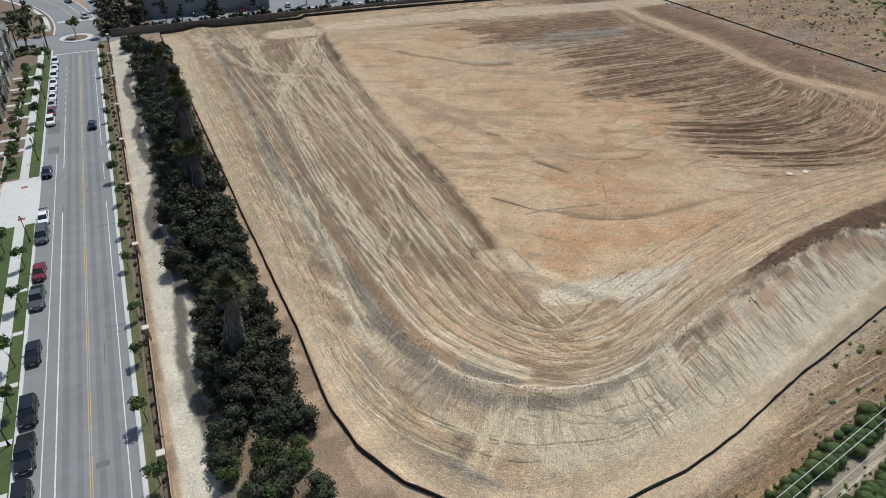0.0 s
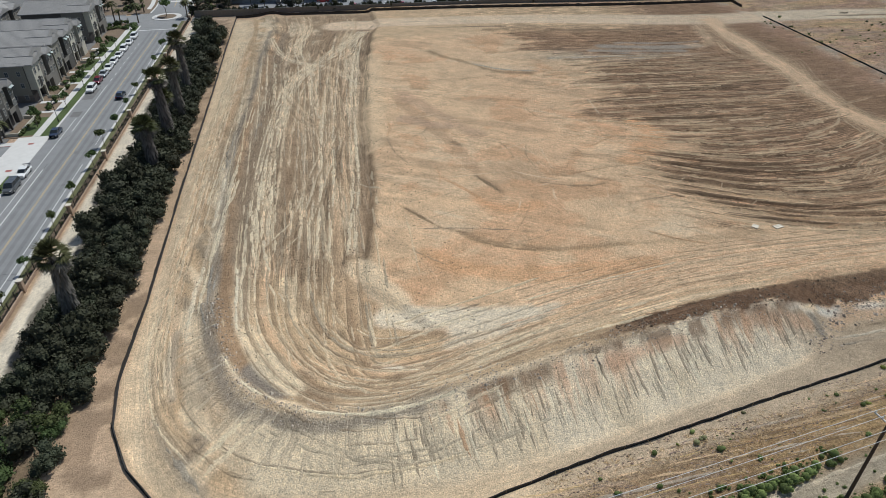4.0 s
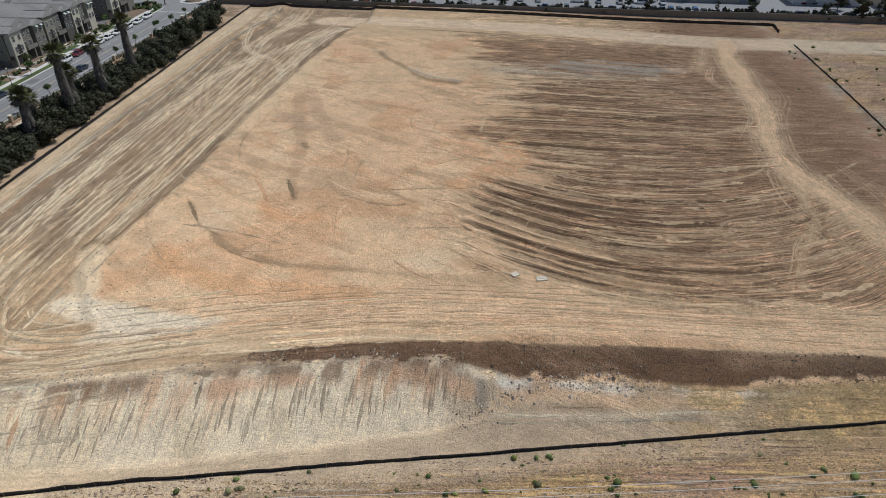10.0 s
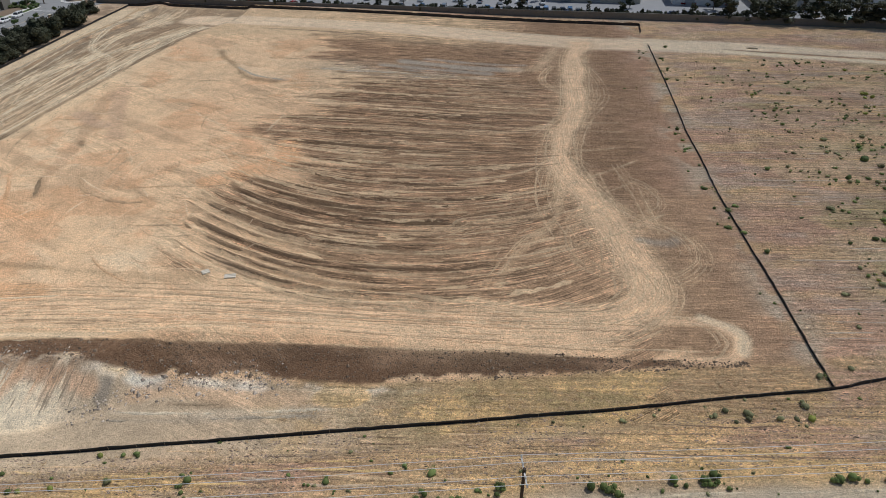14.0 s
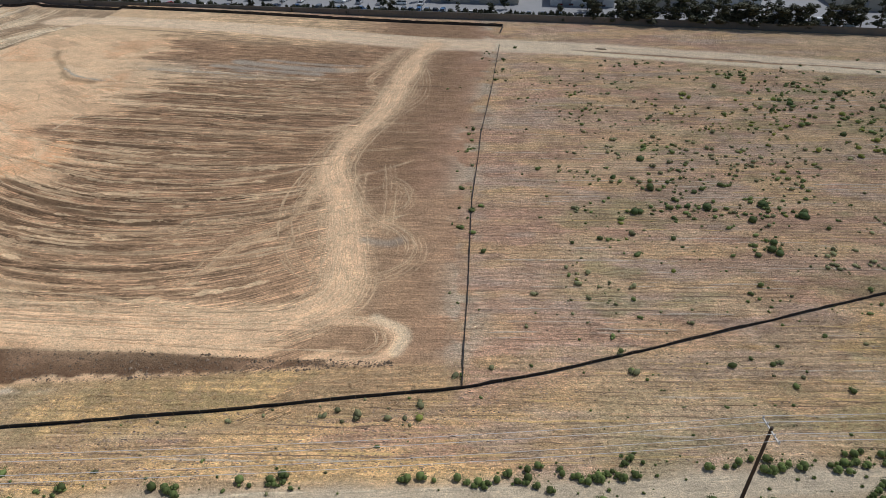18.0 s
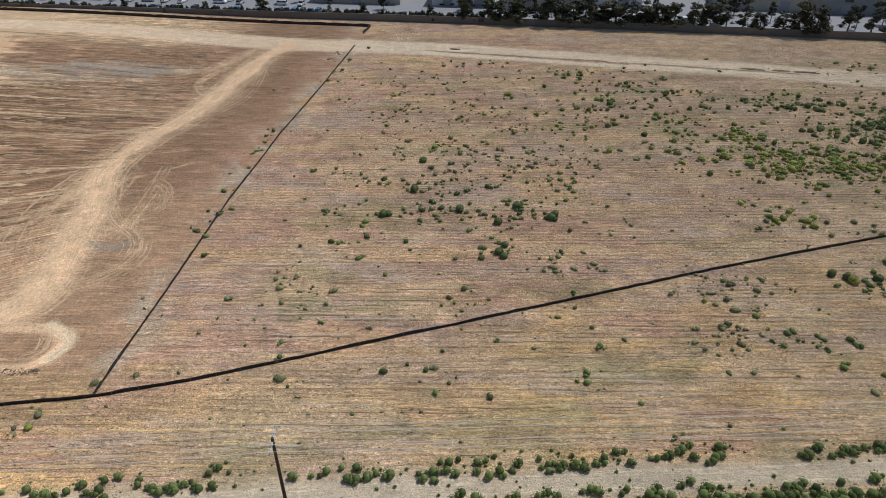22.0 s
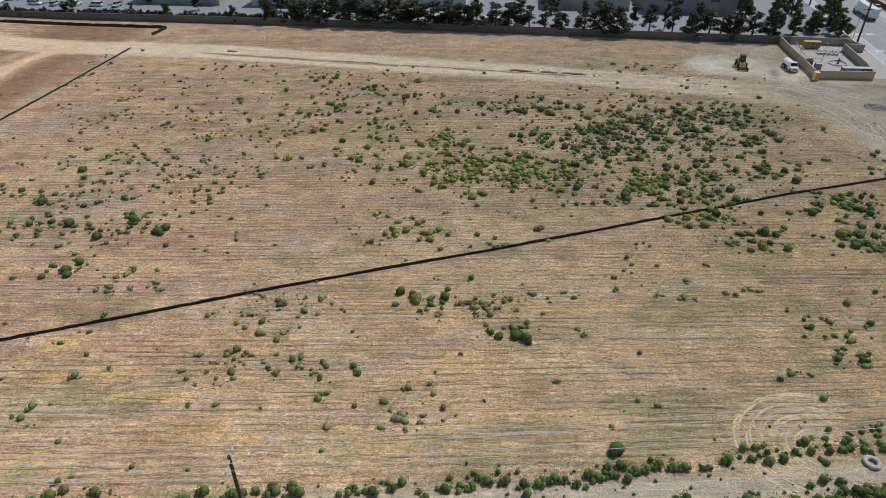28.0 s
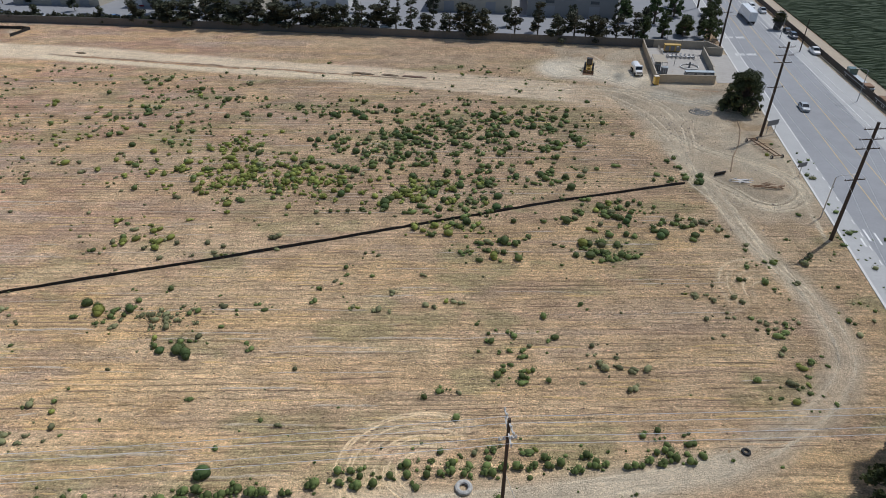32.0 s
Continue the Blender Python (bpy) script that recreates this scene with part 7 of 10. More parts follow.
def townhouse(o, s, L, D, H, tones, label, porch=True, back=False, turn=0, rise=2.3, broad=0.34):
    """A three-storey terrace block. Its front looks along +x, its ends along y."""
    top = thing("townhouse", label, "house", "terraced houses", at=STREET @ pose(o, s, 0, 0, 0, turn))
    main, bay, end = (STUCCO[t] for t in tones[:3])
    bm = bmesh.new()
    box(bm, -D, -1.8, 0, L, 0, H)
    part("wall", bm, main, top)
    bm = bmesh.new()
    gable_roof(bm, -D, -1.8, 0, L, H + 0.05, rise, "x" if not back else "y", 0.6, 0.0 if not back else 3.0)
    roof = part("roof", bm, ROOF_TILE, top)
    courses(roof, -D, -1.8, 0, L, H + 0.05, rise, "x" if not back else "y", 0.6)
    if not back:
        ridge_cap(roof, (-D - 0.6, L / 2, H + rise + 0.03), (-1.2, L / 2, H + rise + 0.03))
        bm = bmesh.new()
        for x in (-D, -1.82):
            v = [bm.verts.new(p) for p in ((x, 0.1, H - 0.1), (x, L - 0.1, H - 0.1), (x, L / 2, H + rise - 0.25), (x + 0.06, 0.1, H - 0.1), (x + 0.06, L - 0.1, H - 0.1), (x + 0.06, L / 2, H + rise - 0.25))]
            for q in ((0, 1, 2), (5, 4, 3), (0, 3, 4, 1), (1, 4, 5, 2), (2, 5, 3, 0)):
                bm.faces.new([v[k] for k in q])
        part("gable", bm, main, top)
    # projecting bays towards the street
    cut = [(0.0 if broad > 0.4 else 0.3, L * broad, bay, 0.0), (L * broad + 0.6, L * (broad + 0.32), STUCCO["taupe"], -0.9), (L * (broad + 0.38), L - 0.1, end, -0.2)]
    for k, (y0, y1, mat, x1) in enumerate(cut):
        bm = bmesh.new()
        box(bm, -6.0, x1, y0, y1, 3.1 if k == 0 else 0.0, H - 0.25 * k)
        b = part("bay", bm, mat, top)
        bm = bmesh.new()
        gable_roof(bm, -6.5, x1, y0, y1, H - 0.25 * k + 0.04, 1.35, "x", 0.45)
        r = part("bay_roof", bm, ROOF_TILE, top)
        ridge_cap(r, (-6.5, (y0 + y1) / 2, H - 0.25 * k + 1.4), (x1 + 0.4, (y0 + y1) / 2, H - 0.25 * k + 1.4))
        bm = bmesh.new()
        z = H - 0.25 * k
        v = [bm.verts.new(p) for p in ((x1 - 0.02, y0, z), (x1 - 0.02, y1, z), (x1 - 0.02, (y0 + y1) / 2, z + 1.2), (x1 - 0.3, y0, z), (x1 - 0.3, y1, z), (x1 - 0.3, (y0 + y1) / 2, z + 1.2))]
        for q in ((0, 1, 2), (5, 4, 3), (0, 3, 4, 1), (1, 4, 5, 2), (2, 5, 3, 0)):
            bm.faces.new([v[j] for j in q])
        part("gable", bm, mat, top)
        for z in (4.0, 6.9):
            n = 2 if y1 - y0 < 5.2 else 3
            for j in range(n):
                window(top, x1, y0 + (j + 0.5) * (y1 - y0) / n, z, 0.85, 1.4)
        if k == 2 and porch:
            for j in range(2):
                a = part("awning", _awning(), None, top)
                a.matrix_basis = pose(x1, y0 + (j + 0.5) * (y1 - y0) / 2, 8.55)
        if k == 0:
            a = part("arch", arch_mesh(1.7, 2.6, 0.05, SHADE_DARK), None, top, "dark arched panel standing in for a shaded opening")
            a.matrix_basis = pose(x1, (y0 + y1) / 2, 3.3)
            for yy in (y0 + 0.25, y1 - 0.25):
                bm = bmesh.new()
                box(bm, x1 - 0.5, x1 - 0.05, yy - 0.22, yy + 0.22, 0, 3.1)
                part("porch_post", bm, mat, top)
        if k == 1:
            bm = bmesh.new()
            box(bm, x1, x1 + 1.2, y0, y1, 3.3, 3.45)
            box(bm, x1 + 1.1, x1 + 1.2, y0, y1, 3.45, 4.4)
            box(bm, x1, x1 + 1.1, y0, y0 + 0.08, 3.45, 4.4)
            box(bm, x1, x1 + 1.1, y1 - 0.08, y1, 3.45, 4.4)
            part("balcony", bm, STUCCO["taupe"], top)
            # flat dark panel in place of the shade inside a porch
            bm = bmesh.new()
            box(bm, x1, x1 + 0.04, y0 + 0.5, y1 - 0.5, 0.1, 2.9)
            part("porch_shade", bm, SHADE_DARK, top, "flat dark panel painted as the shade of a porch")
    # the end wall
    for y0, mat in ((-0.25, STUCCO[tones[3]] if len(tones) > 3 else end), (L, end)):
        bm = bmesh.new()
        box(bm, -8.2, -0.1 if broad > 0.4 and y0 < 0 else -1.85, y0, y0 + 0.25, 1.9 if y0 < 0 else 3.0, H)
        part("end_panel", bm, mat, top)
    for x in (-3.2, -6.0, -9.5, -12.2, -15.0):
        for z in (0.9, 4.0, 6.9):
            if -x < D - 1:
                window(top, x, -0.25 if x > -8.2 else 0.0, z, 0.75, 1.1, -90)
    bm = bmesh.new()
    box(bm, -D, -1.7, -0.12, 0.0, 0, 1.9)
    box(bm, -1.8, -1.68, -0.12, L * 0.3, 0, 1.9)
    part("stone_base", bm, STONE, top, "dark stone facing")
    for y in (L * 0.37, L * 0.69):
        bm = bmesh.new()
        box(bm, -1.8, -1.72, y - 0.5, y + 0.5, 0.1, 2.2)
        part("door", bm, SHADE_DARK, top, "dark front door")
    return top


AWN = []


def _awning():
    if not AWN:
        bm = bmesh.new()
        v = [bm.verts.new(p) for p in ((0, -0.6, 0.3), (0, 0.6, 0.3), (0.8, 0.6, -0.2), (0.8, -0.6, -0.2), (0, -0.6, 0.25), (0, 0.6, 0.25), (0.8, 0.6, -0.26), (0.8, -0.6, -0.26))]
        for q in ((0, 3, 2, 1), (4, 5, 6, 7), (0, 1, 5, 4), (1, 2, 6, 5), (2, 3, 7, 6), (3, 0, 4, 7)):
            bm.faces.new([v[k] for k in q])
        AWN.append(mesh_of(bm, "awning", AWNING))
    return AWN[0]


townhouse(-17.2, 140.5, 11.5, 15, 9.4, ("dark", "dark", "dark", "cream"), "cream and dark stucco terrace house with a stone base", broad=0.45)
townhouse(-16.6, 163.5, 15.5, 20, 9.5, ("dark", "cream", "taupe", "olive"), "taupe and cream three-storey terrace with arched porch")
townhouse(-16.8, 179.6, 14.0, 19, 10.0, ("taupe", "olive", "dark", "cream"), "dark taupe three-storey terrace with balconies")
townhouse(-17.0, 194.2, 12.5, 20, 9.6, ("dark", "cream", "cream", "dark"), "dark terrace house with a cream gabled bay")
townhouse(-17.5, 218, 16, 20, 9.6, ("dark", "cream", "taupe"), "dark and cream terrace beyond the gardens")
for o, s, L, tones in ((-44, 128, 24, ("olive", "cream", "taupe")), (-44, 154, 24, ("dark", "cream", "olive")), (-44, 182, 26, ("taupe", "olive", "cream")), (-44, 212, 24, ("dark", "cream", "taupe")), (-72, 150, 26, ("taupe", "cream", "olive")), (-72, 186, 26, ("olive", "taupe", "cream")), (-70, 222, 24, ("dark", "cream", "taupe"))):
    townhouse(o, s, L, 14, 9.4, tones, "terrace with a grey tile roof in the rear row", False, True)
townhouse(-17.2, 88, 15, 18, 9.4, ("dark", "cream", "taupe"), "cream and dark terrace beyond the driveway")

# garden walls, hedges and tubs before the fronts
for s0, s1 in ((141, 152), (166, 176), (181, 190), (195, 205)):
    bm = bmesh.new()
    box(bm, -0.12, 0.12, 0, s1 - s0, 0, 0.75, 0.02)
    box(bm, -2.6, -0.12, -0.12, 0.12, 0, 0.75, 0.02)
    box(bm, -2.6, -0.12, s1 - s0 - 0.12, s1 - s0 + 0.12, 0, 0.75, 0.02)
    w = part("garden_wall", bm, STUCCO["cream"])
    w.matrix_basis = STREET @ pose(-13.6 if s0 > 150 else -14.6, s0, 0.05)
    tagged(w, "low cream garden wall before a terrace", "wall", "garden walls")
garden = [crown_mesh("garden_bush", lumps_of(prng, 3, 0.4, 0.3, 0.6, 0.3, 0.5), 160, 0.16, LEAF_STREET if k else LEAF_MID, 150 + k) for k in range(3)]
for k in range(46):
    s = 141 + k * 1.75
    b = part("garden_bush", garden[k % 3], None)
    b.matrix_basis = STREET @ pose(-12.9 - 1.6 * prng.random(), s, 0.1, 0, 0, 50 * k) @ Matrix.Diagonal((*(prng.uniform(0.8, 1.7),) * 3, 1))
    tagged(b, "clipped green garden bush by the terrace wall", "bush", "garden bushes")
for k in range(60):
    s = 44 + k * 3.0
    b = part("verge_bush", garden[k % 3], None)
    b.matrix_basis = STREET @ pose(7.1 + 0.3 * prng.random(), s, 0.1, 0, 0, 50 * k) @ Matrix.Diagonal((*(prng.uniform(0.45, 0.8),) * 3, 1))
    tagged(b, "low bush in the mulched bed by the rails", "bush", "verge bushes")
# ---- business park beyond the wall ----
LOT = material("lot_asphalt", (0.215, 0.22, 0.23), 0.9, 0, 0.10, 0.3, 0, 0.1, 0.05)
TILT_UP = [material("tilt_up_" + n, c, 0.85, 0, 0.06, 0.6) for n, c in (("grey", (0.25, 0.25, 0.24)), ("white", (0.62, 0.61, 0.58)), ("dark", (0.13, 0.125, 0.12)), ("tan", (0.42, 0.38, 0.31)))]
FLAT_ROOF = material("flat_roof", (0.42, 0.41, 0.39), 0.9, 0, 0.1, 0.3)
TEAL = material("teal_steel", (0.10, 0.30, 0.29), 0.6, 0.2)
ROLL_DOOR = material("roll_door", (0.30, 0.31, 0.32), 0.6, 0.3)


def wall_y(x):
    return float(np.interp(x, [p[0] for p in FAR_WALL], [p[1] for p in FAR_WALL]))


bm = bmesh.new()
pts = [(6, wall_y(9) + 0.35)] + [(x, wall_y(x) + 0.35) for x in (114, 213, 288, 349, 405)] + [(428, 202), (440, 230), (470, 300), (470, 420), (6, 420)]
bm.faces.new([bm.verts.new((x, y, 0.0)) for x, y in pts])
bm.faces.new([bm.verts.new((x, y, -0.2)) for x, y in pts][::-1])
tagged(part("car_park", bm, LOT), "grey asphalt yards and car parks of a business park", "car park", kind="structure")


def shed(x, y, w, d, h, tone, label, doors=3, turn=-7.0):
    top = thing("warehouse", label, "building", "business park buildings", at=pose(x, y, 0, 0, 0, turn))
    bm = bmesh.new()
    box(bm, 0, w, 0, d, 0, h)
    body = part("wall", bm, TILT_UP[tone], top)
    bm = bmesh.new()
    box(bm, 0.25, w - 0.25, 0.25, d - 0.25, h, h + 0.02)
    part("roof", bm, FLAT_ROOF, top)
    bm = bmesh.new()
    for a in ((0, w, 0, 0.25), (0, w, d - 0.25, d), (0, 0.25, 0.25, d - 0.25), (w - 0.25, w, 0.25, d - 0.25)):
        box(bm, *a, h, h + 0.7)
    part("parapet", bm, TILT_UP[tone], top)
    for k in range(doors):
        bm = bmesh.new()
        xx = w * (k + 0.5) / doors
        box(bm, xx - 1.8, xx + 1.8, -0.05, 0.02, 0, 3.6)
        part("roller_door", bm, ROLL_DOOR, top)
        bm = bmesh.new()
        box(bm, xx - 1.5, xx + 1.5, -0.04, 0.02, 4.4, 5.4)
        part("window", bm, PANE, top)
    for k in range(max(1, int(w / 9))):
        bm = bmesh.new()
        box(bm, 4 + 9 * k, 6 + 9 * k, d * 0.4, d * 0.4 + 2.2, h, h + 1.2, 0.05)
        part("roof_unit", bm, STEEL, top)
    return top


for x, y, w, d, h, tone in ((22, 262, 46, 30, 7.0, 0), (80, 268, 22, 26, 6.5, 3), (112, 258, 26, 30, 6.5, 2), (150, 262, 30, 28, 6.5, 1), (186, 250, 34, 26, 5.5, 3), (232, 245, 24, 30, 7.0, 1), (262, 238, 20, 30, 6.5, 3), (286, 246, 26, 30, 7.0, 1), (341, 240, 30, 32, 6.0, 3), (376, 233, 31, 38, 6.0, 0), (352, 285, 60, 30, 8.0, 1)):
    shed(x, y, w, d, h, tone, {0: "grey concrete warehouse", 1: "white concrete warehouse", 2: "dark grey office building", 3: "tan concrete warehouse"}[tone] + " behind the block wall", max(2, int(w / 11)))


# hedge and trees inside the wall
hedge_bits = [crown_mesh("hedge", lumps_of(prng, 7, 1.6, 0.3, 1.2, 0.5, 0.85), 90, 0.22, LEAF_DARK, 160 + k) for k in range(3)]
x = 14.0
while x < 262:
    if prng.random() < 0.85:
        b = part("hedge_bush", hedge_bits[int(prng.integers(0, 3))], None)
        b.matrix_basis = pose(x, wall_y(x) + 1.8, 0, 0, 0, prng.uniform(0, 360)) @ Matrix.Diagonal((1.1, 0.8, prng.uniform(1.3, 2.2), 1))
        tagged(b, "dark clipped hedge bush behind the block wall", "hedge", "hedge behind the wall")
    x += 2.1


def tall_tree(k, seed, slim):
    rng = np.random.default_rng(seed)
    bm = bmesh.new()
    tall = rng.uniform(8.5, 11)
    tube(bm, (0, 0, -0.1), (0.1, 0, tall * 0.5), 0.20, 0.15, 7)
    tube(bm, (0.1, 0, tall * 0.5), (0.15, 0.1, tall * 0.92), 0.15, 0.05, 6)
    lumps = []
    for j in range(17):
        z = tall * (rng.uniform(0.30, 1.0) if slim else rng.uniform(0.10, 0.95))
        q = (1.7 if slim else 2.7) * math.sqrt(rng.uniform(0.02, 1.0)) * (1.2 - 0.75 * z / tall)
        a = rng.uniform(0, 6.28)
        lumps.append((q * math.cos(a), q * math.sin(a), z, rng.uniform(0.55, 1.05) if slim else rng.uniform(0.8, 1.5)))
        tube(bm, (0.1, 0, z * 0.8), (q * math.cos(a), q * math.sin(a), z), 0.05, 0.02, 4, False)
    return mesh_of(bm, "trunk", TRUNK), crown_mesh("crown", lumps, 62, 0.36, LEAF_DARK, seed + 1, shrink=0.55 if slim else 0.7)


tree_kinds = [tall_tree(k, 200 + 5 * k, k % 2) for k in range(6)]
rows = [(256, 0.9), (272, 1.0), (281, 0.9), (295, 1.1), (310, 1.0), (328, 1.1), (358, 1.0), (390, 0.9), (252, 0.8), (263, 1.0), (268, 0.9), (277.6, 0.95), (285, 1.1), (291, 0.9), (300, 1.05), (305, 1.0), (314, 1.0), (320, 1.05), (324.3, 1.0), (331, 0.95), (336, 1.0), (341.3, 0.8), (348, 0.95), (352.4, 1.05), (368.4, 0.95), (375.5, 1.0), (381.5, 0.9), (386.5, 1.05), (393, 0.9), (398.8, 1.0), (404, 1.0), (244, 0.9), (232, 0.6), (208, 0.6), (196, 0.55), (172, 0.6), (150, 0.5), (120, 0.55), (84, 0.6), (60, 0.55)]
for k, (x, size) in enumerate(rows):
    st, cr = tree_kinds[(1, 0, 3, 2, 5)[k % 5] if x > 318 else (0, 2, 1, 4)[k % 4]]
    t = plant_kind(prng, "tree", st, cr, "tall dark tree in the row behind the block wall", "tree", "trees behind the wall")
    broad = prng.uniform(1.25, 1.7) if x > 245 else prng.uniform(0.95, 1.35)
    t.matrix_basis = pose(x, wall_y(x) + prng.uniform(1.6, 3.4), 0, 0, 0, 63 * k) @ Matrix.Diagonal((size * broad, size * broad, size * prng.uniform(0.8, 1.0), 1))
for k in range(34):
    x = 20 + 12.3 * k + prng.uniform(-4, 4)
    st, cr = tree_kinds[k % 6]
    t = plant_kind(prng, "tree", st, cr, "dark tree between the yards", "tree", "trees in the yards")
    t.matrix_basis = pose(x, wall_y(x) + prng.uniform(12, 30), 0, 0, 0, 63 * k) @ Matrix.Diagonal((*(prng.uniform(0.5, 0.85),) * 3, 1))
for k, (o, s, size) in enumerate(((10.5, 250, 0.9), (14, 254, 1.0), (19.5, 253.5, 0.8), (9, 262, 0.9), (20, 264, 1.0), (26, 266, 1.0), (44.7, 250.5, 1.0), (12, 272, 0.9), (-16, 262, 0.6), (-20, 270, 0.7), (-26, 262, 0.8), (-17, 285, 0.7), (8, 284, 0.9), (34, 256, 0.6))):
    st, cr = tree_kinds[k % 6]
    t = plant_kind(prng, "tree", st, cr, "leafy tree near the roundabout", "tree", "trees round the roundabout")
    t.matrix_basis = STREET @ pose(o, s, 0, 0, 0, 63 * k) @ Matrix.Diagonal((size * 1.3, size * 1.3, size * 0.85, 1))

# parked vehicles
tints = ("white", "silver", "grey", "black", "white", "blue", "red", "white", "navy")
kinds = ("sedan", "suv", "hatch", "pickup", "sedan", "van")
k = 0
for x0, n, dy, step in ((62, 7, 7, 6.1), (128, 6, 7.5, 8.0), (176, 7, 8, 2.9), (198, 4, 7.5, 2.9), (40, 5, 18, 8.5), (100, 6, 20, 7), (150, 5, 20, 8), (222, 5, 9, 5.5), (300, 3, 12, 6), (236, 5, 28, 4)):
    for j in range(n):
        x = x0 + j * step
        color, kind = tints[(k * 5 + j) % 9], kinds[(k * 7 + j) % 6]
        car(kind, color, pose(x, wall_y(x) + dy, 0, 0, 0, -7 + (90 if (k % 3 == 2) else 0) + (180 if prng.random() < 0.5 else 0)), color + " vehicle parked in the yard", "vehicles in the yards", category=kind if kind in ("van", "pickup") else "car")
        k += 1


def box_truck(m, label, long=6.0, group="box trucks", cab_paint="white", tall=2.7):
    top = thing("box_truck", label, "truck", group, at=m)
    bm = bmesh.new()
    box(bm, -1.2, 1.2, -long, 0, 1.0, 1.0 + tall, 0.04)
    part("cargo_box", bm, PAINT["white"], top)
    bm = bmesh.new()
    loft(bm, [[(-1.05, 0.15, 0.5), (1.05, 0.15, 0.5), (1.05, 0.15, 2.3), (-1.05, 0.15, 2.3)], [(-1.05, 1.2, 0.5), (1.05, 1.2, 0.5), (1.0, 1.0, 2.25), (-1.0, 1.0, 2.25)], [(-1.0, 2.2, 0.5), (1.0, 2.2, 0.5), (0.95, 2.1, 1.35), (-0.95, 2.1, 1.35)]])
    part("cab", bm, PAINT[cab_paint], top)
    bm = bmesh.new()
    loft(bm, [[(-0.9, 1.22, 1.45), (0.9, 1.22, 1.45), (0.9, 1.08, 2.15), (-0.9, 1.08, 2.15)], [(-0.9, 1.62, 1.4), (0.9, 1.62, 1.4), (0.88, 1.22, 2.15), (-0.88, 1.22, 2.15)]])
    part("windscreen", bm, GLASS_DARK, top)
    bm = bmesh.new()
    box(bm, -0.5, 0.5, -long, 1.8, 0.55, 0.95)
    part("chassis", bm, IRON, top)
    for sx in (-1, 1):
        for y in (-long + 1.4, 1.35):
            w = new("wheel")
            w.parent = top
            w.matrix_basis = pose(sx * 1.0, y, 0.5)
            part("tyre", WHEEL_BIG[0], None, w)
            part("rim", WHEEL_BIG[1], None, w)
    return top


for x, turn in ((258, 90), (301, 84), (316, 88)):
    box_truck(pose(x, wall_y(x) + 5.5, 0, 0, 0, turn), "white box truck parked behind the block wall")
for x, long in ((284, 9.0), (326, 3.4)):
    bm = bmesh.new()
    box(bm, 0, long, -1.2, 1.2, 0.15, 2.5, 0.03)
    for q in range(int(long / 0.6)):
        box(bm, 0.2 + 0.6 * q, 0.35 + 0.6 * q, -1.27, -1.2, 0.25, 2.4)
    c = part("storage_container", bm, TEAL if long > 5 else TILT_UP[1])
    c.matrix_basis = pose(x, wall_y(x) + 3.4, 0, 0, 0, -8)
    tagged(c, "teal steel storage container behind the wall" if long > 5 else "small white storage shed behind the wall", "container")
bm = bmesh.new()
box(bm, 0, 52, -0.05, 0.05, 0.0, 1.1)
for q in range(130):
    box(bm, 0.4 * q, 0.4 * q + 0.12, -0.09, -0.05, 0.05, 1.3)
c = part("white_fence", bm, TRIM)
c.matrix_basis = pose(330, wall_y(330) + 2.2, 0, 0, 0, -8.6)
tagged(c, "low white slatted fence behind the block wall", "fence")

# palms and shrubs round the roundabout
def street_palm(o, s, tall, seed):
    rng = np.random.default_rng(seed)
    top = thing("palm", "slim green feather palm in the beds by the roundabout", "palm", "palms by the roundabout", at=STREET @ pose(o, s, 0.05))
    bm = bmesh.new()
    tube(bm, (0, 0, -0.1), (0.15, 0, tall), 0.24, 0.16, 8)
    part("trunk", bm, TRUNK, top)
    verts, faces = [], []
    for k in range(30):
        a, el = rng.uniform(0, 6.28), rng.uniform(-0.1, 1.2)
        out, side = Vector((math.cos(a), math.sin(a), 0)), Vector((-math.sin(a), math.cos(a), 0))
        last, w0 = Vector((0.15, 0, tall)), 0.08
        for j in range(1, 6):
            u = j / 5
            q = Vector((0.15, 0, tall)) + out * (2.4 * u * math.cos(el * (1 - 0.4 * u))) + Vector((0, 0, 2.2 * math.sin(el) * u - 2.0 * u * u))
            w = 0.42 * (1 - u * u) + 0.03
            i = len(verts)
            verts += [last - side * w0, last + side * w0 + Vector((0, 0, 0.05)), q + side * w, q - side * w - Vector((0, 0, 0.05))]
            faces.append((i, i + 1, i + 2, i + 3))
            last, w0 = q, w
    part("crown", soup("crown", verts, faces, [PALM_GREEN]), None, top)


for k, (o, s, tall) in enumerate(((-17.8, 243.3, 6.5), (-14.5, 238, 5.0), (-10.4, 256, 6.0), (-9.2, 240.5, 6.2), (7.0, 244.5, 5.5), (-15, 272, 6.5), (-18, 290, 7.0), (-22, 300, 7.0), (-20, 121.5, 4.2), (-17.2, 138.2, 4.6), (-22.5, 137.8, 4.2), (-27, 120.8, 5.0))):
    street_palm(o, s, tall, 900 + k)
for k in range(64):
    if k < 40:
        o, s = -8.9 - 9 * prng.random(), 231 + 9.0 * prng.random() if k < 16 else 256 + 40 * prng.random()
        o -= 0 if k < 16 else 0.18 * max(0, s - 262) + 2.6
    else:
        o, s = 6.9 + 8 * prng.random(), 246 + 30 * prng.random()
    b = part("garden_bush", garden[k % 3], None)
    b.matrix_basis = STREET @ pose(o, s, 0.08, 0, 0, 50 * k) @ Matrix.Diagonal((*(prng.uniform(1.2, 2.6),) * 2, prng.uniform(1.0, 1.8), 1))
    tagged(b, "rounded green shrub in the beds by the roundabout", "bush", "shrubs by the roundabout")
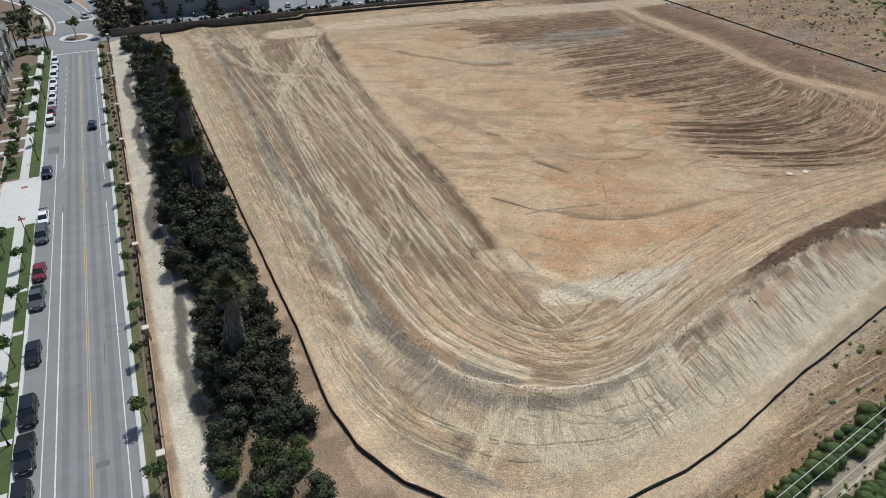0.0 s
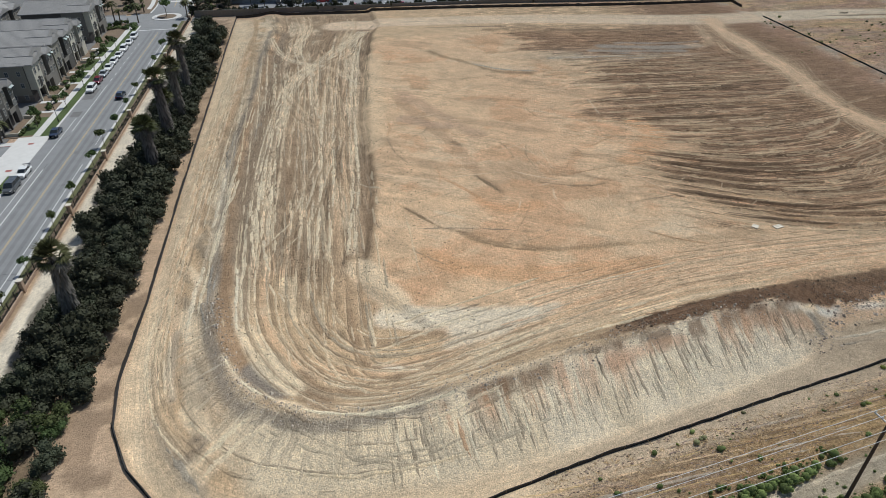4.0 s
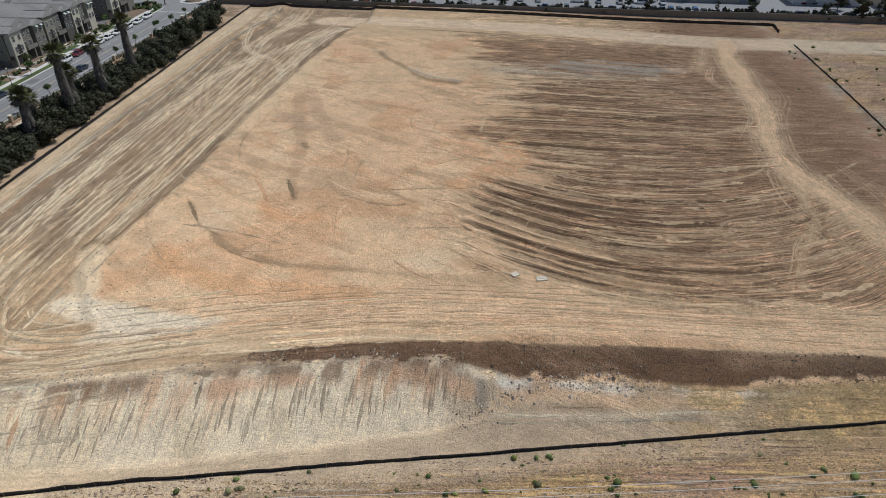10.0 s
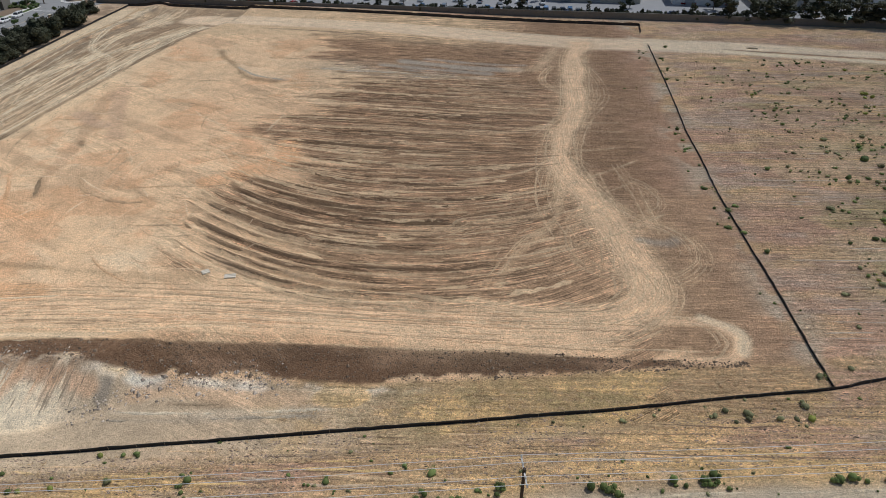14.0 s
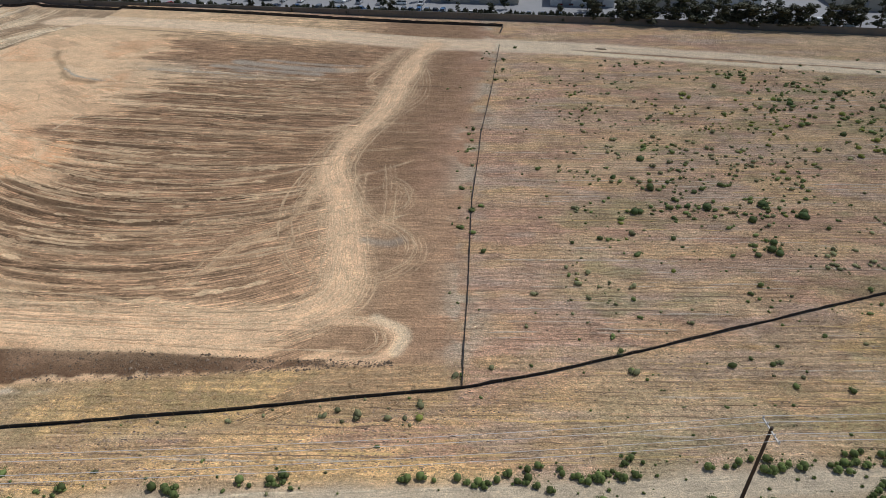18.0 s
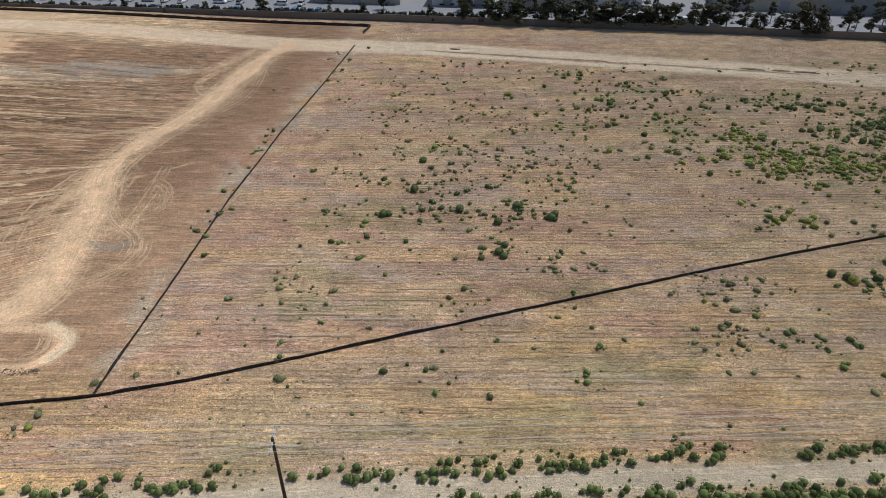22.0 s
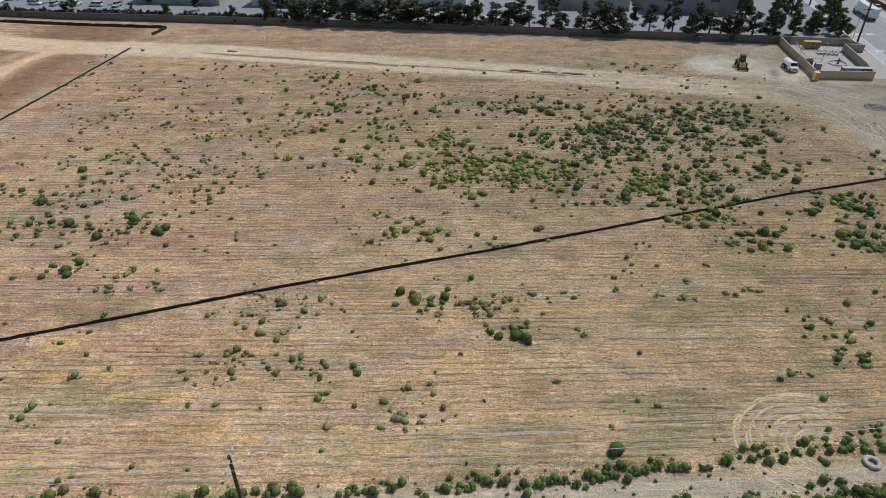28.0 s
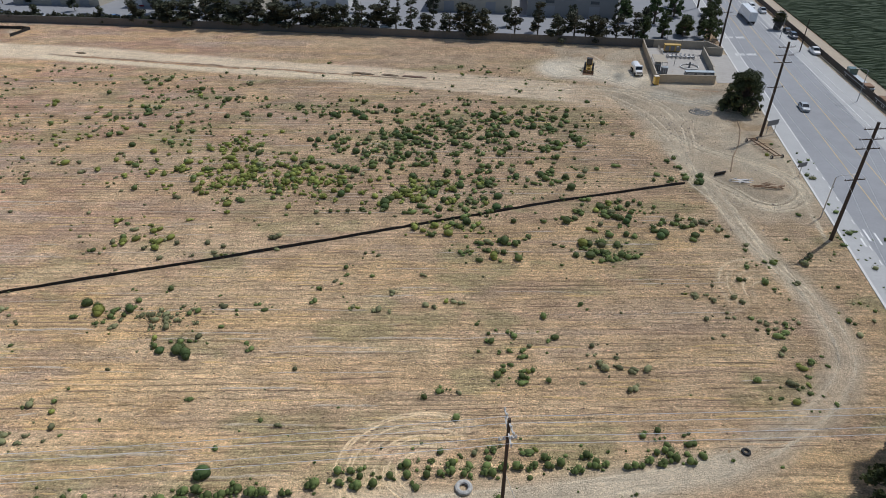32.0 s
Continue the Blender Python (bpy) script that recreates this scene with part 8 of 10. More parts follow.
# ---- the eastern road ----
def west_kerb(y):
    return 420.4 + 0.2 * (y - 140)


def east_edge(y):
    return 447.3 + 0.165 * (y - 137)


HIGHWAY = material("highway_asphalt", (0.36, 0.36, 0.352), 0.9, 0, 0.10, 0.35, 0, 0.1, 0.08)
BLOCK_TAN = material("compound_block", (0.36, 0.315, 0.245), 0.9, 0, 0.12, 1.5, 0.05, 0.3)
YELLOW_STEEL = material("yellow_steel", (0.44, 0.29, 0.07), 0.5, 0.1, 0.12, 3.0)
GREY_STEEL = material("grey_cabinet", (0.34, 0.38, 0.40), 0.5, 0.3, 0.05, 2.0)
RUST = material("rusty_frame", (0.20, 0.12, 0.07), 0.8, 0.3, 0.25, 3.0)
SIGN_GREY = material("sign_back", (0.20, 0.20, 0.20), 0.5, 0.5, 0.1, 2.0)
CROP = material("crop_leaf", (0.042, 0.066, 0.026), 0.8, 0, 0.45, 5.0, 0, 0, 0.3)


def strip(name, fa, fb, y0, y1, z0, z1, mat, parent=None, step=20.0):
    """A long slab between two lines that run with the road."""
    n = max(1, int((y1 - y0) / step))
    bm = bmesh.new()
    rows = []
    for k in range(n + 1):
        y = y0 + (y1 - y0) * k / n
        rows.append([bm.verts.new((x, y, z)) for x, z in ((fa(y), z0), (fb(y), z0), (fb(y), z1), (fa(y), z1))])
    for a, b in zip(rows, rows[1:]):
        for k in range(4):
            bm.faces.new((a[k], a[(k + 1) % 4], b[(k + 1) % 4], b[k]))
    bm.faces.new(rows[0][::-1])
    bm.faces.new(rows[-1])
    bmesh.ops.recalc_face_normals(bm, faces=bm.faces)
    return part(name, bm, mat, parent)


road_east = tagged(strip("road_east", west_kerb, east_edge, -200, 700, -0.25, 0.05, HIGHWAY), "wide pale-grey asphalt highway with worn lines", "road", kind="structure")


def stripe(name, f, w, y0, y1, mat):
    strip(name, lambda y: f(y) - w / 2, lambda y: f(y) + w / 2, y0, y1, 0.05, 0.054 if w > 5 else 0.062, mat, road_east)


stripe("traffic_lane", lambda y: west_kerb(y) + 11.8, 16.4, -60, 420, material("traffic_lane", (0.245, 0.25, 0.258), 0.9, 0, 0.12, 0.3, 0, 0.1, 0.08))
left_line = lambda y: west_kerb(y) + 3.3  # noqa: E731
stripe("edge_line", left_line, 0.16, 118, 320, WHITE_PAINT)
for k in range(22):
    stripe("lane_dash", left_line, 0.16, 30 + 4 * k, 31.4 + 4 * k, WHITE_PAINT)
stripe("yellow_line", lambda y: 429.9 + 0.2 * (y - 142), 0.17, -60, 330, YELLOW_PAINT)
stripe("yellow_line", lambda y: 434.7 + 0.195 * (y - 142), 0.17, -60, 330, YELLOW_PAINT)
stripe("edge_line", lambda y: 441.8 + 0.165 * (y - 140), 0.15, -60, 400, WHITE_PAINT)
stripe("edge_line", lambda y: 444.0 + 0.165 * (y - 140), 0.07, -60, 400, WHITE_PAINT)
for x, y in ((437.1, 204.6), (440.7, 204.6), (433.2, 186.2), (436.7, 186.3)):
    for k in range(9):
        bm = bmesh.new()
        box(bm, -0.085, 0.085, -1.0, 1.0, 0.05, 0.062)
        b = part("road_lettering", bm, WHITE_PAINT, road_east)
        b.matrix_basis = pose(x - 1.2 + 0.3 * k, y, 0, 0, 0, -11)
for x, y, l in ((411.6, 84.3, 2.6), (413.4, 86.5, 3.6), (414.6, 85.4, 3.6)):
    bm = bmesh.new()
    box(bm, -0.16, 0.16, -l / 2, l / 2, 0.05, 0.058)
    b = part("turn_arrow", bm, WHITE_PAINT, road_east)
    b.matrix_basis = pose(x + 0.4, y, 0, 0, 0, -12)
tagged(strip("kerb_road", lambda y: west_kerb(y) - 0.4, west_kerb, 40, 300, -0.2, 0.1, CONCRETE), "thin concrete kerb of the highway", "kerb", kind="structure")
tagged(strip("apron", lambda y: west_kerb(y) - 7.5, lambda y: west_kerb(y) - 0.4, 161, 186, -0.2, 0.06, WORN_CONCRETE), "concrete drive between compound and highway", "pavement", kind="structure")
tagged(strip("farm_track", lambda y: east_edge(y) + 2.2, lambda y: east_edge(y) + 7.6, 60, 330, -0.2, 0.02, material("farm_dust", (0.36, 0.30, 0.225), 0.95, 0, 0.15, 0.6)), "pale dusty farm track beside the crop", "track", kind="structure")


# dark screen along the far side of the highway
def screen_fence():
    top = thing("screen_fence", "dark mesh screen on posts along the highway", "fence")
    bm = bmesh.new()
    box(bm, 0, 2.96, -0.03, 0.03, 0.05, 1.7)
    panel = mesh_of(bm, "panel", material("screen_mesh", (0.06, 0.05, 0.042), 0.8, 0, 0.2, 2.0))
    bm = bmesh.new()
    tube(bm, (0, 0, 0), (0, 0, 1.85), 0.05, 0.05, 6)
    post = mesh_of(bm, "post", IRON)
    for x, y, h in along([(east_edge(y) + 1.4, y) for y in range(60, 340, 40)], 3.0):
        for me, nm in ((panel, "panel"), (post, "post")):
            p = part(nm, me, None, top)
            p.matrix_basis = pose(x, y, 0, 0, 0, math.degrees(h))


screen_fence()


# crop rows
def crop_rows():
    rng = np.random.default_rng(5)
    verts, faces = [], []
    y = 60.0
    while y < 430:
        x0 = east_edge(y) + 7.8
        n = 44 if y < 300 else 24
        base = len(verts)
        for k in range(n + 1):
            x = x0 + 95 * k / n
            h, w = 0.42 * rng.uniform(0.6, 1.2), 0.34 * rng.uniform(0.75, 1.2)
            dy = rng.uniform(-0.03, 0.03)
            verts += [(x, y - w + dy, 0.0), (x, y - w * 0.4 + dy, h), (x, y + w * 0.4 + dy, h * rng.uniform(0.8, 1.1)), (x, y + w + dy, 0.0)]
        for k in range(n):
            a = base + 4 * k
            for j in range(3):
                faces.append((a + j, a + 4 + j, a + 5 + j, a + 1 + j))
        y += 1.0
    ob = new("crop", soup("crop", verts, faces, [CROP]))
    tagged(ob, "dark green crop in close even rows", "crop", kind="stuff")


crop_rows()


# ---- pump compound ----
def wall_run(name, pts, tall, label):
    top = thing(name, label, "wall", kind="structure")
    bm = bmesh.new()
    box(bm, 0, 2.98, -0.12, 0.12, 0, tall - 0.1)
    panel = mesh_of(bm, "panel", BLOCK_TAN)
    bm = bmesh.new()
    box(bm, 0, 2.98, -0.16, 0.16, tall - 0.1, tall, 0.02)
    cap = mesh_of(bm, "coping", BLOCK_TAN)
    bm = bmesh.new()
    box(bm, -0.22, 0.22, -0.22, 0.22, 0, tall + 0.06, 0.02)
    pier = mesh_of(bm, "pier", BLOCK_TAN)
    for (ax, ay), (bx, by) in zip(pts, pts[1:]):
        d = math.hypot(bx - ax, by - ay)
        n = max(1, round(d / 3.0))
        h = math.degrees(math.atan2(by - ay, bx - ax))
        for k in range(n):
            x, y = ax + (bx - ax) * k / n, ay + (by - ay) * k / n
            for me, nm in ((panel, "panel"), (cap, "coping")):
                p = part(nm, me, None, top)
                p.matrix_basis = pose(x, y, 0, 0, 0, h) @ Matrix.Diagonal((d / n / 3.0, 1, 1, 1))
        p = part("pier", pier, None, top)
        p.matrix_basis = pose(ax, ay, 0, 0, 0, h)


wall_run("wall_compound", [(415.7, 160.0), (401.0, 161.2), (406.6, 194.5), (425.2, 191.5), (427.0, 184.8)], 2.3, "tan block wall round the pump compound")
wall_run("wall_inner", [(427.0, 184.8), (421.9, 186.0), (418.2, 168.0), (415.7, 160.0)], 2.3, "tan block wall on the highway side of the compound")
bm = bmesh.new()
bm.faces.new([bm.verts.new((x, y, 0.05)) for x, y in ((401.2, 161.4), (415.6, 160.2), (418.1, 168), (421.8, 185.9), (426.8, 184.9), (425, 191.3), (406.8, 194.3))])
tagged(part("compound_floor", bm, WORN_CONCRETE), "grey concrete floor of the compound", "floor", kind="structure")


def crate(name, x, y, turn, w, d, z0, z1, mat, label, category, lid=None):
    top = thing(name, label, category, at=pose(x, y, 0.05, 0, 0, turn))
    bm = bmesh.new()
    box(bm, -w / 2, w / 2, -d / 2, d / 2, z0, z1, 0.05)
    part("body", bm, mat, top)
    bm = bmesh.new()
    box(bm, -w / 2 - 0.06, w / 2 + 0.06, -d / 2 - 0.06, d / 2 + 0.06, z1, z1 + 0.08, 0.02)
    part("lid", bm, lid or mat, top)
    for k in range(3):
        bm = bmesh.new()
        q = -w / 2 + w * (k + 0.5) / 3
        box(bm, q - w * 0.12, q + w * 0.12, -d / 2 - 0.03, -d / 2, z0 + 0.2, z1 - 0.2)
        part("panel", bm, SIGN_GREY if mat is not SIGN_GREY else STEEL, top)
    return top


crate("generator", 413.8, 189.0, -8, 4.6, 1.7, 0.3, 2.1, YELLOW_STEEL, "yellow generator set in the compound", "generator")
crate("cabinet", 405.2, 168.2, -10, 1.6, 1.2, 0, 1.9, GREY_STEEL, "pale grey electrical cabinet in the compound", "cabinet")
crate("cabinet", 404.2, 171.2, -10, 1.6, 1.4, 0, 2.0, GREY_STEEL, "grey electrical cabinet under the canopy", "cabinet")
crate("switchboard", 412.8, 163.2, -4, 7.4, 1.6, 0, 2.3, SIGN_GREY, "long dark grey switch cabinet by the wall", "cabinet", GREY_STEEL)


def canopy(x, y, w, d, tall):
    top = thing("canopy", "flat steel canopy over the cabinets", "canopy", at=pose(x, y, 0.05, 0, 0, -9))
    bm = bmesh.new()
    box(bm, -w / 2, w / 2, -d / 2, d / 2, tall, tall + 0.12, 0.02)
    part("roof", bm, BLOCK_TAN, top)
    for sx in (-1, 1):
        for sy in (-1, 1):
            bm = bmesh.new()
            tube(bm, (sx * (w / 2 - 0.15), sy * (d / 2 - 0.15), 0), (sx * (w / 2 - 0.15), sy * (d / 2 - 0.15), tall), 0.06, 0.06, 6)
            part("post", bm, STEEL, top)


canopy(404.9, 172.5, 3.4, 7.0, 2.9)


def pipework():
    top = thing("pipework", "grey pump pipes and valves on the compound floor", "pipes", at=pose(414.6, 183.2, 0.05, 0, 0, -10))
    for k in range(7):
        bm = bmesh.new()
        tube(bm, (-3.6 + 1.2 * k, -1.2, 0.5), (-3.6 + 1.2 * k, 1.4, 0.5), 0.14, 0.14, 8)
        tube(bm, (-3.6 + 1.2 * k, -1.2, 0), (-3.6 + 1.2 * k, -1.2, 0.9), 0.16, 0.16, 8)
        tube(bm, (-3.6 + 1.2 * k, 1.4, 0), (-3.6 + 1.2 * k, 1.4, 0.7), 0.13, 0.13, 8)
        part("pipe", bm, STEEL, top)
        bm = bmesh.new()
        tube(bm, (-3.6 + 1.2 * k, 0.1, 0.5), (-3.6 + 1.2 * k, 0.1, 1.15), 0.07, 0.07, 6)
        tube(bm, (-3.6 + 1.2 * k, 0.1, 1.12), (-3.6 + 1.2 * k, 0.1, 1.16), 0.26, 0.26, 10)
        part("valve", bm, SIGN_GREY, top)
    bm = bmesh.new()
    tube(bm, (-3.8, -0.6, 0.42), (3.8, -0.6, 0.42), 0.22, 0.22, 10)
    part("header_pipe", bm, STEEL, top)


pipework()
bm = bmesh.new()
for k in range(20):
    a, b = [(414.1 + 2.4 * math.cos(2 * math.pi * j / 20), 174.0 + 2.4 * math.sin(2 * math.pi * j / 20)) for j in (k, k + 1)]
    tube(bm, (*a, 0.25), (*b, 0.25), 0.16, 0.16, 5, False)
tagged(part("well_ring", bm, CONCRETE), "low concrete ring round the well head", "well")
bm = bmesh.new()
tube(bm, (414.1, 174.0, 0.05), (414.1, 174.0, 1.6), 0.3, 0.22, 10)
tube(bm, (413.1, 174.0, 1.0), (415.1, 174.2, 1.0), 0.16, 0.16, 8)
tagged(part("well_pump", bm, SIGN_GREY), "grey well pump with a cross pipe", "pump")
for x, y in ((410.3, 175.5), (413.4, 193.4), (420.0, 182.0), (417.3, 191.2)):
    top = thing("lamp_mast", "thin grey lamp mast in the compound", "lamp", "masts in the compound", at=pose(x, y, 0.05))
    bm = bmesh.new()
    tube(bm, (0, 0, 0), (0, 0, 5.2), 0.08, 0.05, 6)
    part("mast", bm, SIGN_GREY, top)
    bm = bmesh.new()
    box(bm, -0.25, 0.25, -0.12, 0.12, 5.1, 5.3, 0.03)
    part("lamp_head", bm, STEEL, top)
for k in range(9):
    bm = bmesh.new()
    tube(bm, (0, 0, 0), (0, 0, 1.0), 0.11, 0.11, 8)
    b = part("bollard", bm, CAPSTONE)
    b.matrix_basis = pose(409.6 + 0.16 * k, 183.4 + 1.15 * k, 0.05)
    tagged(b, "pale bollard in the row beside the generator", "bollard", "bollards in the compound")


# ---- plant on the yard ----
def loader(m):
    top = thing("wheel_loader", "yellow wheel loader standing on the pale yard", "loader", at=m)
    bm = bmesh.new()
    box(bm, -0.85, 0.85, -3.1, -0.6, 0.9, 2.0, 0.15)
    box(bm, -0.75, 0.75, -3.3, -3.0, 0.9, 1.7, 0.08)
    part("engine_cover", bm, YELLOW_STEEL, top)
    bm = bmesh.new()
    box(bm, -0.7, 0.7, -0.7, 0.9, 1.7, 1.95, 0.05)
    box(bm, -0.78, 0.78, -0.75, 0.85, 3.15, 3.3, 0.05)
    for sx in (-0.68, 0.68):
        for y in (-0.62, 0.75):
            box(bm, sx - 0.05, sx + 0.05, y - 0.05, y + 0.05, 1.9, 3.2)
    part("cab_frame", bm, IRON, top)
    bm = bmesh.new()
    box(bm, -0.64, 0.64, -0.58, 0.72, 1.95, 3.15)
    part("cab_glass", bm, GLASS_DARK, top)
    bm = bmesh.new()
    box(bm, -0.6, 0.6, 0.6, 2.0, 0.7, 1.35, 0.1)
    part("front_frame", bm, YELLOW_STEEL, top)
    for sx in (-0.55, 0.55):
        bm = bmesh.new()
        tube(bm, (sx, 0.9, 1.6), (sx, 2.3, 1.3), 0.16, 0.15, 6)
        tube(bm, (sx, 2.3, 1.3), (sx, 3.4, 0.5), 0.15, 0.13, 6)
        part("lift_arm", bm, YELLOW_STEEL, top)
    bm = bmesh.new()
    prof = [(3.2, 0.9), (3.15, 0.3), (3.5, 0.05), (4.4, 0.05), (4.4, 0.12), (3.55, 0.18), (3.3, 0.4), (3.35, 0.95)]
    loft(bm, [[(x, y, z) for y, z in prof] for x in (-1.4, 1.4)])
    box(bm, -1.42, -1.34, 3.2, 4.2, 0.08, 0.8)
    box(bm, 1.34, 1.42, 3.2, 4.2, 0.08, 0.8)
    part("bucket", bm, RUST, top, "worn brown bucket")
    tyre, rim = wheel_meshes(0.78, 0.55)
    for sx in (-1.05, 1.05):
        for y in (-2.0, 1.25):
            w = new("wheel")
            w.parent = top
            w.matrix_basis = pose(sx, y, 0.78)
            part("tyre", tyre, None, w)
            part("rim", rim, None, w)


loader(pose(385.6, 171.6, 0, 0, 0, 166))


def water_truck(m):
    top = thing("water_truck", "white water truck with a tank parked by the wall", "truck", at=m)
    bm = bmesh.new()
    loft(bm, [[(1.2 * math.cos(a) * s, y, 1.75 + 0.85 * math.sin(a) * s) for a in [2 * math.pi * k / 16 for k in range(16)]] for y, s in ((-5.2, 0.85), (-5.0, 1.0), (-0.9, 1.0), (-0.7, 0.85))])
    part("tank", bm, PAINT["white"], top, smooth=False)
    bm = bmesh.new()
    loft(bm, [[(-1.1, -0.4, 0.6), (1.1, -0.4, 0.6), (1.1, -0.4, 2.6), (-1.1, -0.4, 2.6)], [(-1.1, 0.9, 0.6), (1.1, 0.9, 0.6), (1.05, 0.75, 2.6), (-1.05, 0.75, 2.6)], [(-1.05, 1.3, 0.6), (1.05, 1.3, 0.6), (1.0, 1.25, 1.6), (-1.0, 1.25, 1.6)], [(-0.95, 2.5, 0.6), (0.95, 2.5, 0.6), (0.85, 2.4, 1.45), (-0.85, 2.4, 1.45)]])
    part("cab", bm, PAINT["white"], top)
    bm = bmesh.new()
    loft(bm, [[(-0.95, 0.92, 1.72), (0.95, 0.92, 1.72), (0.93, 0.8, 2.45), (-0.93, 0.8, 2.45)], [(-0.95, 1.22, 1.68), (0.95, 1.22, 1.68), (0.9, 0.9, 2.45), (-0.9, 0.9, 2.45)]])
    part("windscreen", bm, GLASS_DARK, top)
    bm = bmesh.new()
    box(bm, -0.5, 0.5, -5.3, 2.2, 0.55, 0.95)
    part("chassis", bm, IRON, top)
    bm = bmesh.new()
    box(bm, -0.7, 0.7, 2.4, 2.48, 0.75, 1.3, 0.02)
    part("grille", bm, SIGN_GREY, top)
    for sx in (-1, 1):
        for y in (-4.2, -3.0, 1.6):
            w = new("wheel")
            w.parent = top
            w.matrix_basis = pose(sx * 1.05, y, 0.5)
            part("tyre", WHEEL_BIG[0], None, w)
            part("rim", WHEEL_BIG[1], None, w)


water_truck(pose(398.0, 168.0, 0, 0, 0, 176) @ Matrix.Diagonal((0.92, 0.85, 0.95, 1)))
toilet = thing("portable_toilet", "yellow portable toilet cabin beside the compound wall", "portable toilet", at=pose(400.6, 160.0, 0, 0, 0, 6))
bm = bmesh.new()
box(bm, -0.58, 0.58, -0.58, 0.58, 0.1, 2.15, 0.05)
part("cabin", bm, PAINT["yellow"], toilet)
bm = bmesh.new()
box(bm, -0.62, 0.62, -0.62, 0.62, 2.15, 2.32, 0.08)
part("roof", bm, CAPSTONE, toilet)
bm = bmesh.new()
box(bm, -0.42, 0.42, -0.62, -0.58, 0.15, 2.05)
part("door", bm, YELLOW_STEEL, toilet)
bm = bmesh.new()
box(bm, -0.6, 0.6, -0.6, 0.6, 0, 0.1)
part("skid", bm, IRON, toilet)

# vehicles on and beside the highway
car("sedan", "silver", pose(430.6, 142.4, 0.05, 0, 0, 169), "silver car driving on the highway")
box_truck(pose(452.4, 228.5, 0.05, 0, 0, -10) @ pose(0, 6, 0), "white trailer truck driving on the highway", 14.0, "", tall=3.0)
car("pickup", "white", pose(455.9, 187.8, 0.02, 0, 0, 170), "white pickup parked on the farm track", category="pickup")
car("suv", "navy", pose(457.3, 204.2, 0.02, 0, 0, 170), "dark car parked behind the screen")
car("sedan", "grey", pose(458.4, 210.5, 0.02, 0, 0, 170), "grey car parked behind the screen")
car("pickup", "silver", pose(462, 238, 0.02, 0, 0, 170), "silver pickup parked on the farm track", category="pickup")
car("suv", "white", pose(461, 245, 0.02, 0, 0, 170), "white car parked on the farm track")


def flatbed(x, y, long, label, load):
    top = thing("trailer", label, "trailer", "farm trailers", at=pose(x, y, 0.02, 0, 0, -9))
    bm = bmesh.new()
    box(bm, -1.2, 1.2, 0, long, 0.9, 1.08, 0.02)
    part("deck", bm, GREY_STEEL, top)
    for k, (y0, y1, h, mat) in enumerate(load):
        bm = bmesh.new()
        box(bm, -1.05, 1.05, y0, y1, 1.08, 1.08 + h, 0.05)
        part("load", bm, mat, top)
    for sx in (-1, 1):
        for yy in (0.8, 1.9, long - 1.2):
            w = new("wheel")
            w.parent = top
            w.matrix_basis = pose(sx * 1.0, yy, 0.5)
            part("tyre", WHEEL_BIG[0], None, w)
            part("rim", WHEEL_BIG[1], None, w)


flatbed(452.6, 153.5, 14, "long pale flatbed trailer on the farm track", ((11.4, 13.6, 1.5, PAINT["green"]), (0.4, 3.4, 0.5, RUST)))
flatbed(450.6, 141.5, 6, "short rusty farm implement carrier", ((0.5, 5.0, 0.8, RUST),))

# big tree by the entrance, another at the field corner
def broad_tree(name, seed, tall, r, n, mat, leaf, label, m):
    rng = np.random.default_rng(seed)
    bm = bmesh.new()
    tube(bm, (0, 0, -0.2), (0, 0, tall * 0.4), 0.4, 0.28, 8)
    lumps = []
    for k in range(n):
        a, q, z = rng.uniform(0, 6.28), r * math.sqrt(rng.random()), tall * rng.uniform(0.07, 0.93)
        q *= 1.05 - 0.85 * max(0, z / tall - 0.25)
        c = (q * math.cos(a), q * math.sin(a), z)
        lumps.append((*c, rng.uniform(0.45, 1.1)))
        tube(bm, (0, 0, tall * 0.3), c, 0.12, 0.04, 5, False)
    top = thing(name, label, "tree", at=m)
    part("trunk", bm, TRUNK, top)
    part("crown", crown_mesh("crown", lumps, int(130 * (0.26 / leaf) ** 1.4), leaf, mat, seed + 1, shrink=0.62), None, top)
    return top


broad_tree("tree", 301, 9.6, 4.6, 190, leafy("leaf_bright", (0.058, 0.074, 0.032)), 0.19, "broad dense green tree beside the highway", pose(415.0, 141.0, 0))
broad_tree("tree", 303, 9.0, 4.6, 60, LEAF_MID, 0.26, "dark green tree at the corner of the field", pose(388.4, 36.4, 0))
palm(0, 0, 9.0, (0.4, 0.2), 9, pose(391.8, 43.2, 0), "")
for k, (x, y, h, r) in enumerate(((430, 203, 7.0, 3.4), (434, 213, 8.0, 3.2), (424, 208, 6.0, 2.6), (438, 224, 8, 3.4), (418, 222, 9, 3.0), (415.4, 204, 8, 2.2), (409, 203, 8.5, 2.2), (422.7, 206, 6, 2.4), (428, 232, 7, 3.0), (442, 235, 8, 3.4), (408, 224, 7, 2.6), (412, 240, 8, 3.0), (432, 246, 8, 3.0))):
    broad_tree("tree", 310 + 3 * k, h, r, 34, LEAF_MID, 0.26, "round green tree beside the car park", pose(x, y, 0))
pd = palm(0, 0, 3.6, (0.1, 0), 77)
pd.matrix_basis = pose(456.8, 214.5, 0)
tagged(pd, "short shaggy palm behind the screen", "palm")

